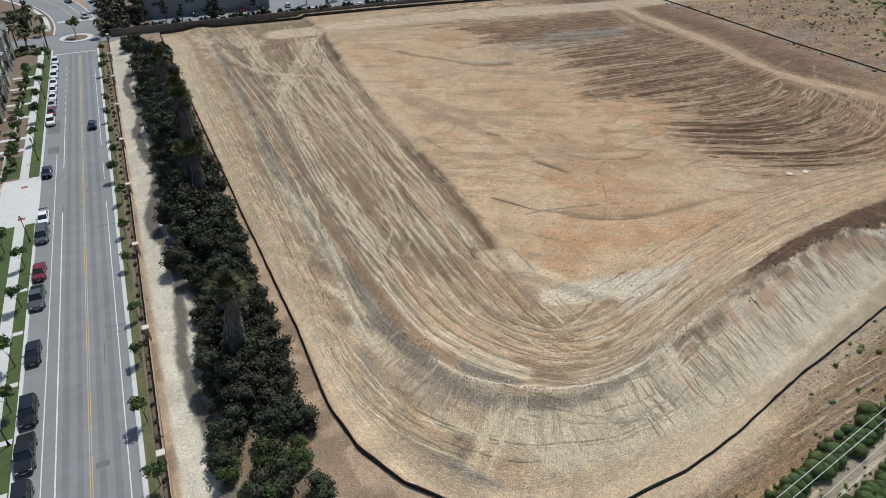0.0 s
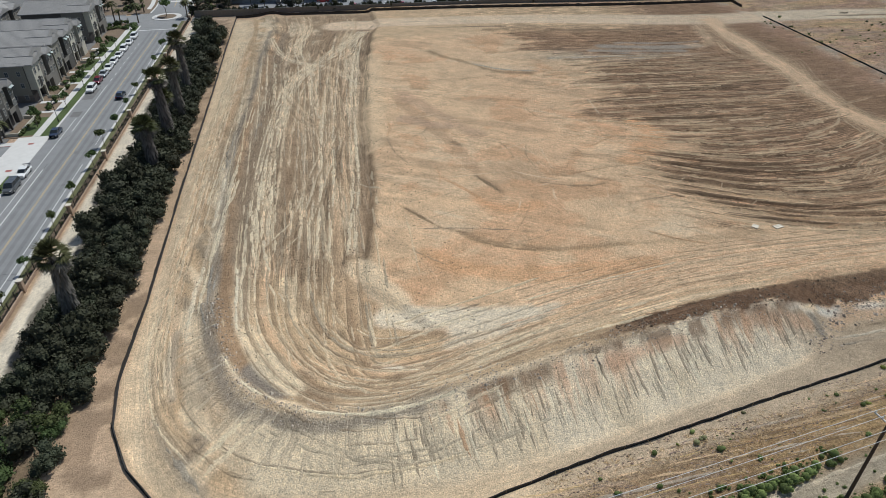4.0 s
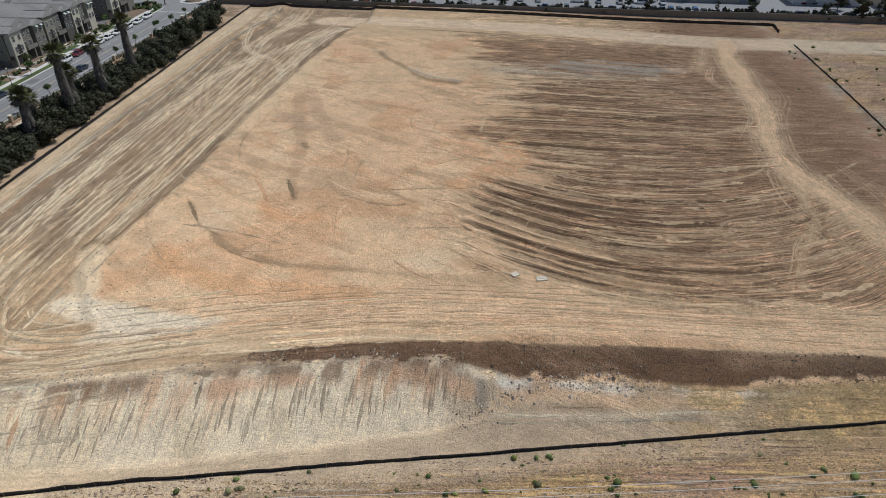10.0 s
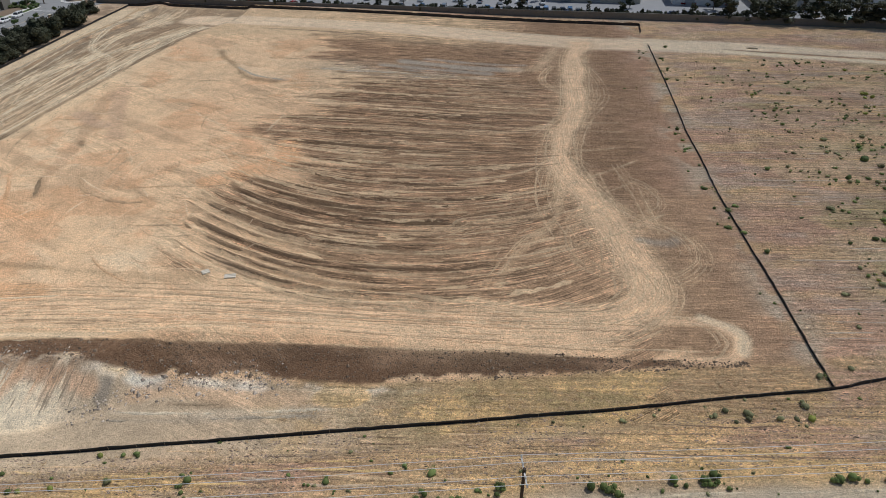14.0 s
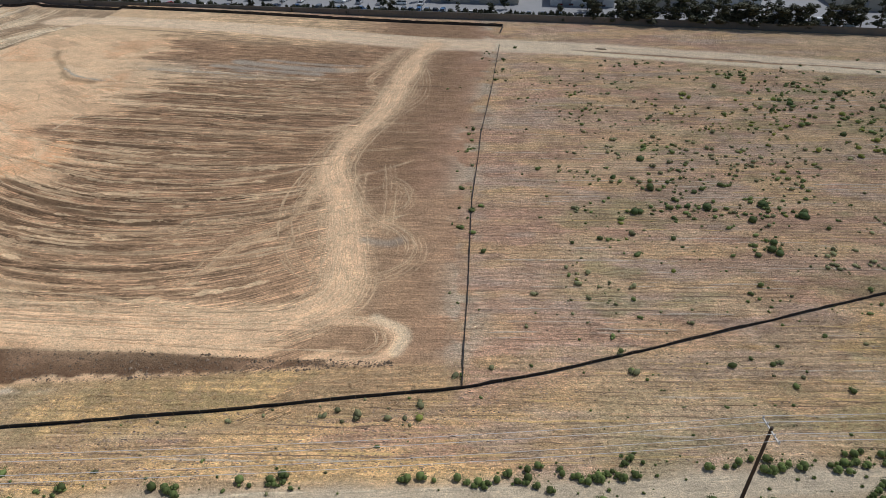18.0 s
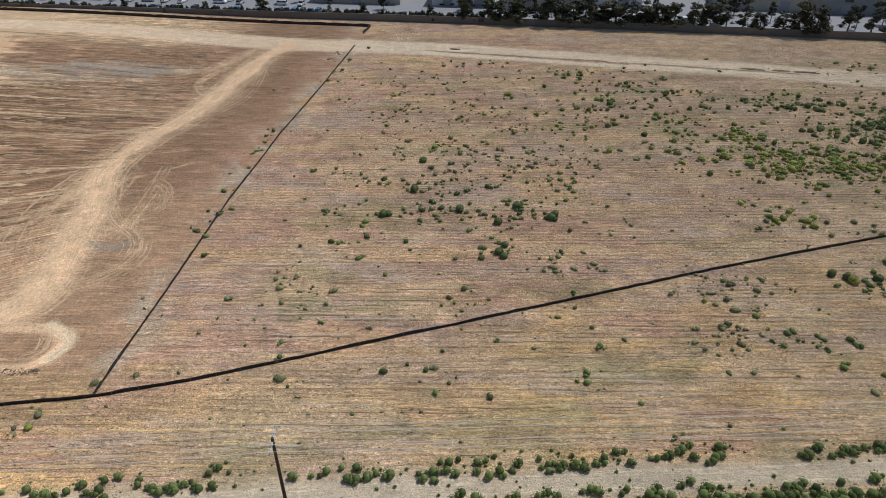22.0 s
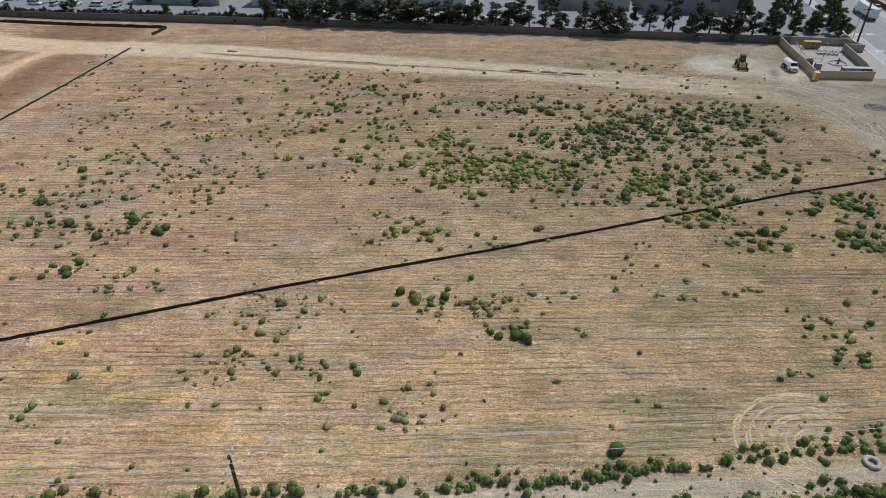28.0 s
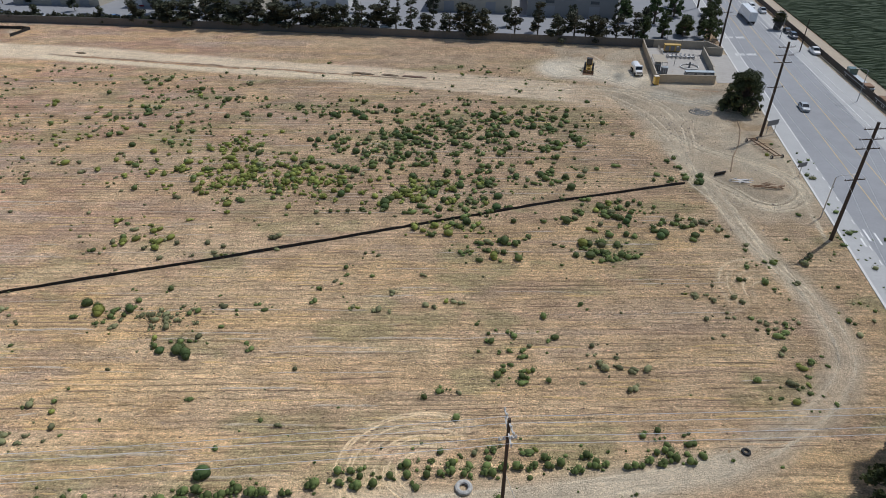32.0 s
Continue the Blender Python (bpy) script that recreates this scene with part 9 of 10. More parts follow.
# wagon, junk, signs, gate
def wagon():
    top = thing("wagon_frame", "rusty four-wheeled wagon frame on the dirt", "wagon", at=pose(411.4, 119.9, 0, 0, 0, 11))
    for sx in (-0.5, 0.5):
        bm = bmesh.new()
        tube(bm, (sx, -4.4, 0.6), (sx, 4.4, 0.6), 0.09, 0.09, 6)
        part("rail", bm, RUST, top)
    for y in (-4.3, -1.2, 1.5, 4.3):
        bm = bmesh.new()
        tube(bm, (-1.25, y, 0.55), (1.25, y, 0.55), 0.08, 0.08, 6)
        part("crossbar", bm, RUST, top)
    for sx in (-1.2, 1.2):
        for y in (-4.3, 4.3):
            w = new("wheel")
            w.parent = top
            w.matrix_basis = pose(sx, y, 0.34)
            part("tyre", WHEEL[0], None, w)
            part("rim", WHEEL[1], None, w)


wagon()
for x, y, turn, w, h in ((416.2, 127.8, 35, 3.2, 1.2), (412.8, 107.6, 30, 2.0, 0.9)):
    top = thing("roadside_sign", "grey roadside sign board seen from behind", "sign", "signs by the highway", at=pose(x, y, 0, 0, 0, turn - 12))
    bm = bmesh.new()
    box(bm, -w / 2, w / 2, -0.03, 0.03, 2.0, 2.0 + h, 0.01)
    part("board", bm, SIGN_GREY, top)
    for sx in ((-w * 0.35, w * 0.35) if w > 2.5 else (0,)):
        bm = bmesh.new()
        tube(bm, (sx, 0.06, -0.1), (sx, 0.06, 2.0 + h * 0.8), 0.06, 0.06, 6)
        part("post", bm, STEEL, top)


def scrap(name, x, y, turn, bars, mat, label, w=3.0, h=0.7, seed=3):
    rng = np.random.default_rng(seed)
    top = thing(name, label, "scrap", at=pose(x, y, 0, 0, 0, turn))
    for k in range(bars):
        bm = bmesh.new()
        a = Vector((rng.uniform(-w, w), rng.uniform(-0.7, 0.7), rng.uniform(0.05, h)))
        b = a + Vector((rng.uniform(0.8, 2.6), rng.uniform(-0.6, 0.6), rng.uniform(-0.2, 0.25)))
        b.z = max(0.05, b.z)
        tube(bm, a, b, 0.06, 0.06, 5)
        part("bar", bm, mat, top)
    return top


scrap("gate_frames", 399.6, 105.2, 5, 16, SIGN_GREY, "stack of old grey gate frames lying on the dirt", 1.6, 0.6, 3)
scrap("scrap_heap", 404.0, 102.8, -6, 22, RUST, "heap of rusty scrap and planks among weeds", 3.0, 0.7, 4)
bm = bmesh.new()
box(bm, -1.3, 1.3, -0.05, 0.05, 0.05, 0.8)
b = part("black_barrier", bm, BLACK_CLOTH)
b.matrix_basis = pose(397.8, 108.2, 0, 12, 0, 20)
tagged(b, "short black cloth barrier by the track", "barrier")
# pale hose line running to the tree
bm = bmesh.new()
pts = [(400.5, 109.5), (403.5, 116), (407.3, 122.5), (410.6, 130), (412.3, 136)]
for a, b in zip(pts, pts[1:]):
    tube(bm, (*a, 0.08), (*b, 0.08), 0.12, 0.12, 6)
tagged(part("sandbag_line", bm, WOOD_STAKE), "dark straw roll laid along the entrance", "straw roll")
# slabs lying on the fill
for x, y, turn, w in ((112.1, 62.6, 35, 1.1), (115.9, 61.8, 10, 1.6)):
    bm = bmesh.new()
    box(bm, -w / 2, w / 2, -0.5, 0.5, 0, 0.14, 0.02)
    for k in range(3):
        box(bm, -w / 2, w / 2, -0.45 + 0.36 * k, -0.3 + 0.36 * k, 0.14, 0.19)
    p = part("pallet", bm, CAPSTONE)
    p.matrix_basis = pose(x, y, z_at(x, y) + 0.02, 0, 0, turn)
    tagged(p, "pale pallet lying on the graded earth", "pallet", "pallets on the fill")
# ---- poles and wires ----
INSULATOR = material("insulator", (0.50, 0.50, 0.49), 0.35)


def crossarm(bm, z, half, turn, thick=0.06):
    c, s = math.cos(turn), math.sin(turn)
    m = Matrix.Translation((0, 0, z)) @ Matrix.Rotation(turn, 4, "Z")
    box(bm, -half, half, -thick, thick, -thick, thick, 0, m)
    return [(c * o, s * o, z + 0.1) for o in (-half + 0.08, -half * 0.45, half * 0.45, half - 0.08)]


def utility_pole(x, y, tall, arms, label, group, radius=0.19, lean=(0, 0), steel_arm=True):
    """arms: height, half length, turn in degrees. Returns the wire ends."""
    top = thing("utility_pole", label, "utility pole", group, at=pose(x, y, 0))
    bm = bmesh.new()
    tube(bm, (0, 0, -0.2), (lean[0], lean[1], tall), radius, radius * 0.72, 10)
    part("pole", bm, POLE_WOOD, top)
    ends = []
    for z, half, turn in arms:
        bm = bmesh.new()
        pts = crossarm(bm, z, half, radians(turn))
        arm = part("crossarm", bm, INSULATOR if steel_arm else POLE_WOOD, top)
        for p in pts:
            q = bmesh.new()
            tube(q, p, (p[0], p[1], p[2] + 0.22), 0.07, 0.05, 6)
            tube(q, (p[0], p[1], p[2] + 0.08), (p[0], p[1], p[2] + 0.14), 0.1, 0.1, 6)
            part("insulator", q, INSULATOR, arm)
            ends.append(Vector((x + p[0], y + p[1], p[2] + 0.22)))
    return ends


def wires(name, runs, label, r=0.018, sag=0.9, mat=None):
    top = thing(name, label, "wire")
    for a, b in runs:
        bm = bmesh.new()
        n = 14
        pts = [a.lerp(b, k / n) - Vector((0, 0, 4 * sag * (k / n) * (1 - k / n))) for k in range(n + 1)]
        loft(bm, [[p + Vector((0, r * c, r * s)) for c, s in ((1, 0), (0, 1), (-1, 0), (0, -1))] for p in pts] if abs(b.x - a.x) > abs(b.y - a.y) else [[p + Vector((r * c, 0, r * s)) for c, s in ((1, 0), (0, 1), (-1, 0), (0, -1))] for p in pts])
        part("wire", bm, mat or WIRE, top)


line = [(26, 12.0), (90.0, 16.8), (154.0, 21.3, 13.6), (221.7, 27.2, 12.7), (284.2, 30.4, 13.3), (349.6, 34.9, 15.2), (414, 37.0, 14.6)]
ends = []
for k, (x, y, *tall) in enumerate(line):
    tall = tall[0] if tall else 13.0
    arms = [(tall - 0.4, 1.5, 94)]
    if k == 5:
        arms = [(tall - 0.4, 1.4, 100), (tall - 1.6, 1.5, 94), (tall - 2.4, 0.8, 10)]
    e = utility_pole(x, y, tall, arms, "dark wooden utility pole with a steel crossarm" if k != 5 else "dark wooden utility pole with stacked crossarms and switches", "poles along the near track")
    ends.append(e[-8:-4] if k == 5 else e)
wires("power_lines", [(a, b) for p, q in zip(ends, ends[1:]) for a, b in zip(p, q)], "four pale power lines over the near track", 0.026, 0.6)
bm = bmesh.new()
tube(bm, (349.6, 34.9, 8.5), (352.5, 33.5, 0.1), 0.03, 0.03, 5)
tagged(part("guy_wire", bm, WIRE), "guy wire of a utility pole", "wire")

tall_arms = [(19.0, 1.7, 5), (17.4, 1.9, 5), (15.9, 1.9, 5), (10.8, 1.7, 8)]
tall = []
for x, y, h in ((393, 38, 20.0), (407.2, 85.2, 20.0), (413.7, 126.7, 20.0), (428.9, 191.4, 20.0), (441, 245, 20)):
    tall.append(utility_pole(x, y, h, tall_arms, "tall dark transmission pole with four crossarms beside the highway", "transmission poles", 0.3, (0.2, 0.1), False))
wires("transmission_lines", [(p[k], q[k]) for p, q in zip(tall, tall[1:]) for k in (0, 3, 4, 7, 12, 15)], "thin transmission lines along the highway", 0.02, 0.8)
bm = bmesh.new()
utility_pole(452.3, 189.2, 9.4, [], "plain dark wooden pole behind the screen", "", 0.16)


def highway_lamp(x, y, tall, reach, turn):
    top = thing("street_lamp", "grey steel highway lamp with a curved arm", "street lamp", "highway lamps", at=pose(x, y, 0, 0, 0, turn))
    bm = bmesh.new()
    tube(bm, (0, 0, 0), (0, 0, tall), 0.11, 0.07, 8)
    part("post", bm, STEEL, top)
    bm = bmesh.new()
    tube(bm, (0, 0, tall), (reach * 0.3, 0, tall + 0.35), 0.06, 0.05, 6)
    tube(bm, (reach * 0.3, 0, tall + 0.35), (reach, 0, tall + 0.5), 0.05, 0.04, 6)
    part("arm", bm, STEEL, top)
    bm = bmesh.new()
    box(bm, reach, reach + 0.7, -0.14, 0.14, tall + 0.42, tall + 0.58, 0.04)
    part("lamp_head", bm, CAPSTONE, top)


highway_lamp(409.2, 92.3, 7.6, 2.4, 0)
highway_lamp(446.3, 147.6, 7.6, 2.4, 180)
highway_lamp(452.6, 203, 7.6, 2.4, 180)
highway_lamp(432.0, 199, 7.6, 2.4, 0)
# ---- weeds, straw and stones ----
wrng = np.random.default_rng(21)
LEAF_BUSH = leafy("leaf_bush", (0.074, 0.106, 0.036), 0.12, 0.4)


def brush(lumps, count, long, wide, rng):
    """Fine upright twigs over rounded lumps: vertices and faces."""
    verts, faces = [], []
    for cx, cy, cz, r in lumps:
        n = max(10, int(count * r * r))
        d = rng.normal(size=(n, 3))
        d[:, 2] = np.abs(d[:, 2]) * 1.1 + 0.02
        d /= np.linalg.norm(d, axis=1)[:, None]
        p = np.array((cx, cy, cz)) + d * (r * rng.uniform(0.86, 0.97, n))[:, None]
        t = d + rng.normal(size=(n, 3)) * 0.35 + np.array((0, 0, 0.45))
        t /= np.linalg.norm(t, axis=1)[:, None]
        b = np.cross(t, rng.normal(size=(n, 3)))
        b /= np.linalg.norm(b, axis=1)[:, None]
        l, w = long * rng.uniform(0.6, 1.3, (n, 1)), wide * rng.uniform(0.7, 1.4, (n, 1))
        for k in range(n):
            i = len(verts)
            verts += [p[k] - b[k] * w[k], p[k] + b[k] * w[k], p[k] + t[k] * l[k] + b[k] * w[k] * 0.35, p[k] + t[k] * l[k] - b[k] * w[k] * 0.35]
            faces.append((i, i + 1, i + 2, i + 3))
    return verts, faces


def cushion(rng, n, spread):
    """A low dome of lumps about one metre across."""
    return [(0, 0, 0.26, 0.42)] + lumps_of(rng, n, spread, 0.16, 0.30, 0.20, 0.32)


BUSH_KINDS = []
for k in range(6):
    lumps = [(0, 0, 0.30, 0.50)] + lumps_of(wrng, (0, 0, 1, 2, 3, 3)[k], 0.45, 0.18, 0.28, 0.30, 0.42)
    v, f = knobbly(lumps, wrng, 0.93, 9, 6, 0.03)
    v2, f2 = brush(lumps, 1500, 0.055, 0.011, wrng)
    n = len(v)
    BUSH_KINDS.append(soup("weed_crown", v + v2, f + [tuple(i + n for i in q) for q in f2], [LEAF_LIME if k == 5 else LEAF_BUSH], None, True))


def weed(x, y, size, k, label, group):
    b = part("weed_bush", BUSH_KINDS[k], None)
    b.matrix_basis = pose(x, y, z_at(x, y) - 0.03, 0, 0, wrng.uniform(0, 360)) @ Matrix.Diagonal((size * wrng.uniform(0.9, 1.25), size * wrng.uniform(0.9, 1.2), size * wrng.uniform(0.85, 1.15), 1))
    tagged(b, label, "bush", group)


# the rows of big bushes either side of the near track
x, count, spare = 50.0, 0, []
while x < 372:
    dense = float(np.interp(x, (50, 56, 90, 96, 180, 188, 222, 232, 345, 360), (2.6, 3.6, 3.4, 0.25, 0.4, 1.2, 1.3, 2.1, 1.8, 0.6)))
    for dy, p, most in ((0.2, 0.55, 4), (1.4, 0.22, 2), (-3.4, 0.30, 2), (-4.8, 0.60, 5), (-6.0, 0.55, 5)):
        if wrng.random() > p * dense * (0.4 + 1.2 * float(cloud(np.array(x), np.array(dy), 9.0, 91, 2))):
            continue
        cx, cy = x + wrng.uniform(-1, 1), near_row(x) + dy + wrng.uniform(-0.4, 0.4)
        for _ in range(int(wrng.integers(1, most + 1))):
            spot = (cx, cy, (wrng.uniform(1.2, 2.3) if abs(dy) < 1 or dy < -4 else wrng.uniform(0.6, 1.2)) if x < 96 else wrng.uniform(0.9, 1.9) * (1.2 if dy < -4 else 1.0))
            cx, cy = cx + wrng.uniform(0.7, 1.3) * spot[2] * 0.7, cy + wrng.normal() * 0.45
            if count < 178 and spot[2] > (0.9 if x < 96 else 1.15) and (x < 96 or x > 186):
                weed(*spot, int(wrng.integers(0, 5)), "round dark green bush beside the dirt track", "bushes along the near track")
                count += 1
            else:
                spare.append(spot)
        for _ in range(2):
            spare.append((cx + wrng.normal() * 2, cy + wrng.normal() * 0.8, wrng.uniform(0.3, 0.7)))
    x += 1.25 if x < 88 else 2.1

# clusters in the fallow field: x, y, spread along x and y, how many, how many of them large
DENSE = [(347, 129, 14, 12, 80, 16), (345, 100, 5, 4, 18, 5), (329, 118, 7, 6, 26, 7), (341, 125, 8, 9, 34, 9), (358, 127, 7, 6, 26, 8), (371, 131, 6, 8, 24, 7), (352, 102, 3, 6, 16, 5), (365, 108, 4, 5, 16, 5), (372, 93, 5, 3, 18, 5), (370, 82, 3, 2, 12, 4), (384, 91, 2, 3, 8, 4), (390, 109, 2, 3, 6, 2), (352, 83, 4, 2, 10, 3), (321, 141, 8, 4, 16, 5), (283, 142, 10, 12, 34, 8), (365, 137, 8, 3, 12, 3)]
GREEN = [(197, 92, 1.2, 26, 16, 0), (204, 168, 3, 10, 8, 0), (389, 66, 1.2, 6, 9, 0), (386, 51, 2, 2, 6, 0), (311, 61, 2, 1, 5, 3), (300, 67, 2, 2.5, 10, 4), (245, 75, 2, 3, 8, 4), (235, 88, 7, 2.5, 22, 5), (248, 86, 6, 2.5, 18, 4), (221, 101, 3, 3, 7, 1), (234, 98, 3, 2, 7, 2), (235, 113, 5, 5, 13, 1), (264, 162, 6, 3, 8, 3), (318, 144, 6, 4, 11, 4), (292, 131, 6, 4, 12, 3), (226, 136, 3, 4, 8, 2), (285, 54, 3, 1, 7, 2), (332, 96, 2, 2, 5, 3), (354, 61, 2, 2, 9, 4), (353, 55, 3, 1, 7, 2)]
LOW = [(410, 88, 4, 7, 12, 0), (405, 70, 4, 8, 14, 0), (415, 112, 2, 6, 6, 0), (370, 44, 4, 1, 9, 1), (347, 43, 6, 1, 12, 1), (393, 78, 3, 6, 9, 2), (353, 173, 14, 3, 16, 3), (246, 131, 8, 3, 10, 2), (370, 162, 3, 2, 4, 1), (246, 98, 14, 7, 26, 0), (222, 82, 10, 8, 14, 0), (300, 150, 22, 6, 26, 2), (225, 155, 12, 14, 26, 1), (270, 168, 30, 5, 22, 1), (330, 70, 35, 8, 22, 0), (240, 60, 20, 5, 12, 0), (262, 47, 40, 4, 20, 0), (130, 29, 40, 3, 26, 1)]
LIME = [(308, 108, 7, 5, 75, 18), (321, 105, 6, 4, 40, 10), (302, 123, 3, 4, 9, 3), (260, 129, 8, 8, 18, 0), (304, 121, 3, 3, 9, 3), (341, 100, 5, 3, 20, 4), (346, 89, 4, 1, 12, 2), (294, 86, 4, 3, 9, 2), (290, 112, 8, 5, 14, 0)]
GREYISH = [(308, 65, 2, 2, 10, 1), (255, 108, 10, 3, 22, 1), (255, 72, 3, 2, 9, 1), (278, 65, 4, 3, 18, 1), (275, 55, 3, 1, 11, 1), (297, 46, 2, 1, 8, 1), (310, 67, 3, 2, 11, 1), (365, 57, 2, 2, 9, 1), (382, 69, 3, 4, 12, 0), (240, 120, 20, 16, 50, 0), (300, 95, 40, 16, 50, 0), (215, 62, 6, 5, 14, 0), (165, 41, 20, 1.6, 18, 0)]
verts, faces, mats = [], [], []
sources = []
for k in range(7):
    lumps = cushion(wrng, k % 3, 0.30 + 0.04 * k)
    v, f = knobbly(lumps, wrng, 0.76, 5, 3, 0.06)
    v2, f2 = brush(lumps, 140, 0.12, 0.022, wrng)
    n = len(v)
    sources.append((np.array(v + v2), np.array(f + [tuple(i + n for i in q) for q in f2]), None))
big = 0
small_v, small_f, small_m = [], [], []
offset = 0
for group in (DENSE, GREEN, LOW, LIME, GREYISH):
    for cx, cy, sx, sy, n, large in group:
        hx, hy = cx, cy
        for j in range(int(n * (4.0 if group is DENSE else 3.2 if group is LIME else 2.6))):
            if j == 0 or wrng.random() < (0.9 if group is DENSE or group is LIME else 0.65):
                hx, hy = cx + wrng.normal() * sx * 0.95, cy + wrng.normal() * sy * 0.95
            x, y = hx + wrng.normal() * 1.5, hy + wrng.normal() * 0.7
            if x > 419 or y < 24 or (y > np.interp(x, [p[0] for p in NEAR_FENCE], [p[1] for p in NEAR_FENCE]) and x < 190):
                continue
            lime = wrng.random() < (0.8 if group is LIME else 0.05)
            if j < large and big < 120:
                weed(x, y, wrng.uniform(0.95, 1.65), 5 if lime else int(wrng.integers(0, 5)), "yellow-green weed bush in the dry field" if lime else "rounded green weed bush in the dry field", "weed bushes in the field")
                big += 1
            else:
                k = int(wrng.integers(0, 7))
                v, f, m = sources[k]
                size = (0.35 + 0.95 * wrng.random() ** 1.7) * (1.7 if group is DENSE or group is LIME else 1.25)
                a = wrng.uniform(0, 6.28)
                q = v * np.array((size * wrng.uniform(0.9, 1.6), size, size * wrng.uniform(0.5, 0.9)))
                q = q @ np.array(((math.cos(a), math.sin(a), 0), (-math.sin(a), math.cos(a), 0), (0, 0, 1))) + np.array((x, y, z_at(x, y) - 0.02))
                small_v.append(q)
                small_f.append(f + offset)
                small_m += [1 if lime else 2 if group is GREYISH or wrng.random() < 0.15 else 0] * len(f)
                offset += len(v)
for j in range(620):
    x = wrng.uniform(62, 388)
    y0 = float(np.interp(x, [p[0] for p in NEAR_FENCE], [p[1] for p in NEAR_FENCE]))
    y = wrng.uniform(near_row(x) + 1.5, y0 - 0.8) if j % 4 == 0 else y0 + 1 + (166 - y0) * wrng.random()
    if y > y0 and x < 211:
        continue
    v, f, m = sources[int(wrng.integers(0, 7))]
    small_v.append(v * (0.28 + 0.7 * wrng.random() ** 2.2) * np.array((wrng.uniform(0.9, 1.6), 1, 0.8)) + np.array((x, y, -0.02)))
    small_f.append(f + offset)
    small_m += [2 if wrng.random() < 0.3 else 0] * len(f)
    offset += len(v)
for x, y, size in spare:
    v, f, m = sources[int(wrng.integers(2, 5))]
    small_v.append(v * size * 0.95 + np.array((x, y, z_at(x, y) - 0.02)))
    small_f.append(f + offset)
    small_m += [0] * len(f)
    offset += len(v)
me = soup("weeds", np.concatenate(small_v), [tuple(q) for q in np.concatenate(small_f)], [LEAF_WEED, LEAF_LIME, leafy("leaf_grey", (0.19, 0.195, 0.095), 0.2, 0.45)], small_m, True)
tagged(new("weeds", me), "scattered low green and grey weeds in the dry field", "weeds", kind="stuff")


def scatter(name, count, place, make, mats, label, category):
    """Many small pieces in one mesh; place gives x, y, size or nothing."""
    verts, faces, n = [], [], 0
    for _ in range(count):
        p = place()
        if p is None:
            continue
        v, f = make(p)
        verts.append(v)
        faces += [tuple(i + n for i in q) for q in f]
        n += len(v)
    ob = new(name, soup(name, np.concatenate(verts), faces, mats))
    return tagged(ob, label, category, kind="stuff")


def tuft(p):
    x, y, size = p
    v, f = [], []
    z = z_at(x, y)
    for k in range(5):
        a = wrng.uniform(0, 6.28)
        w, h, l = 0.06 * size, wrng.uniform(0.05, 0.15) * size, wrng.uniform(0.15, 0.4) * size
        i = len(v)
        v += [(x - w * math.sin(a), y + w * math.cos(a), z - 0.02), (x + w * math.sin(a), y - w * math.cos(a), z - 0.02), (x + l * math.cos(a), y + l * math.sin(a), z + h)]
        f.append((i, i + 1, i + 2))
    return np.array(v), f


def straw_place():
    x = wrng.uniform(60, 392)
    y0 = float(np.interp(x, [p[0] for p in NEAR_FENCE], [p[1] for p in NEAR_FENCE]))
    if wrng.random() < 0.6:
        y = wrng.uniform(near_row(x) + 1, y0 - 0.8)
    else:
        y = wrng.uniform(y0 + 1, 150)
        if x < 204:
            if x < 128:
                return None
            y = y0 + wrng.uniform(0.8, 4.5)
    y = round(y / 1.15) * 1.15 + wrng.normal() * 0.16
    return x, y, wrng.uniform(0.6, 1.5)


scatter("dry_grass", 9000, straw_place, tuft, [leafy("straw", (0.44, 0.33, 0.18), 0.0, 0.35)], "short dry straw stubble in rows", "grass")
ROCK_F = [(0, 1, 2), (0, 2, 3), (0, 3, 4), (0, 4, 1), (5, 2, 1), (5, 3, 2), (5, 4, 3), (5, 1, 4)]


def rock(p):
    x, y, size = p
    base = np.array(((0, 0, 0.8), (1, 0, 0), (0, 1, 0.1), (-1, 0, 0), (0, -1, 0.1), (0, 0, -0.5)), float)
    v = base * size * wrng.uniform(0.6, 1.3, (6, 3))
    return v + np.array((x, y, z_at(x, y) + 0.05 * size)), ROCK_F


def rim_rock():
    x = wrng.uniform(28, 104)
    y = float(near_crest(np.array(x))) + wrng.normal() * 1.4 + 0.2
    if x < 46:
        q = wrng.random()
        x, y = float(np.interp(q, (0, 0.3, 0.55, 0.8, 1), (26.2, 27.6, 30.0, 36.0, 46.0))) + wrng.normal() * 1.0, float(np.interp(q, (0, 0.3, 0.55, 0.8, 1), (64, 52, 45, 39.6, 37.4))) + wrng.normal() * 1.0
    elif x > 60 and wrng.random() < 0.75:
        return None
    elif x < 60 and wrng.random() < 0.5:
        y = wrng.uniform(46, 190)
        x = float(left_crest(np.array(y))) + wrng.normal() * 3.0
    return x, y, wrng.uniform(0.05, 0.17) * (2.0 if wrng.random() < 0.05 else 1)


def bank_rock():
    x = wrng.uniform(78, 186)
    return x, float(np.interp(x, (78, 90, 106, 130, 186), (44.2, 45.6, 45.8, 46.0, 48.0))) + wrng.uniform(-1, 1) * float(np.interp(x, (78, 90, 106, 150, 186), (0.9, 1.5, 2.2, 2.4, 0.4))), wrng.uniform(0.05, 0.17) * (2.0 if wrng.random() < 0.06 else 1)


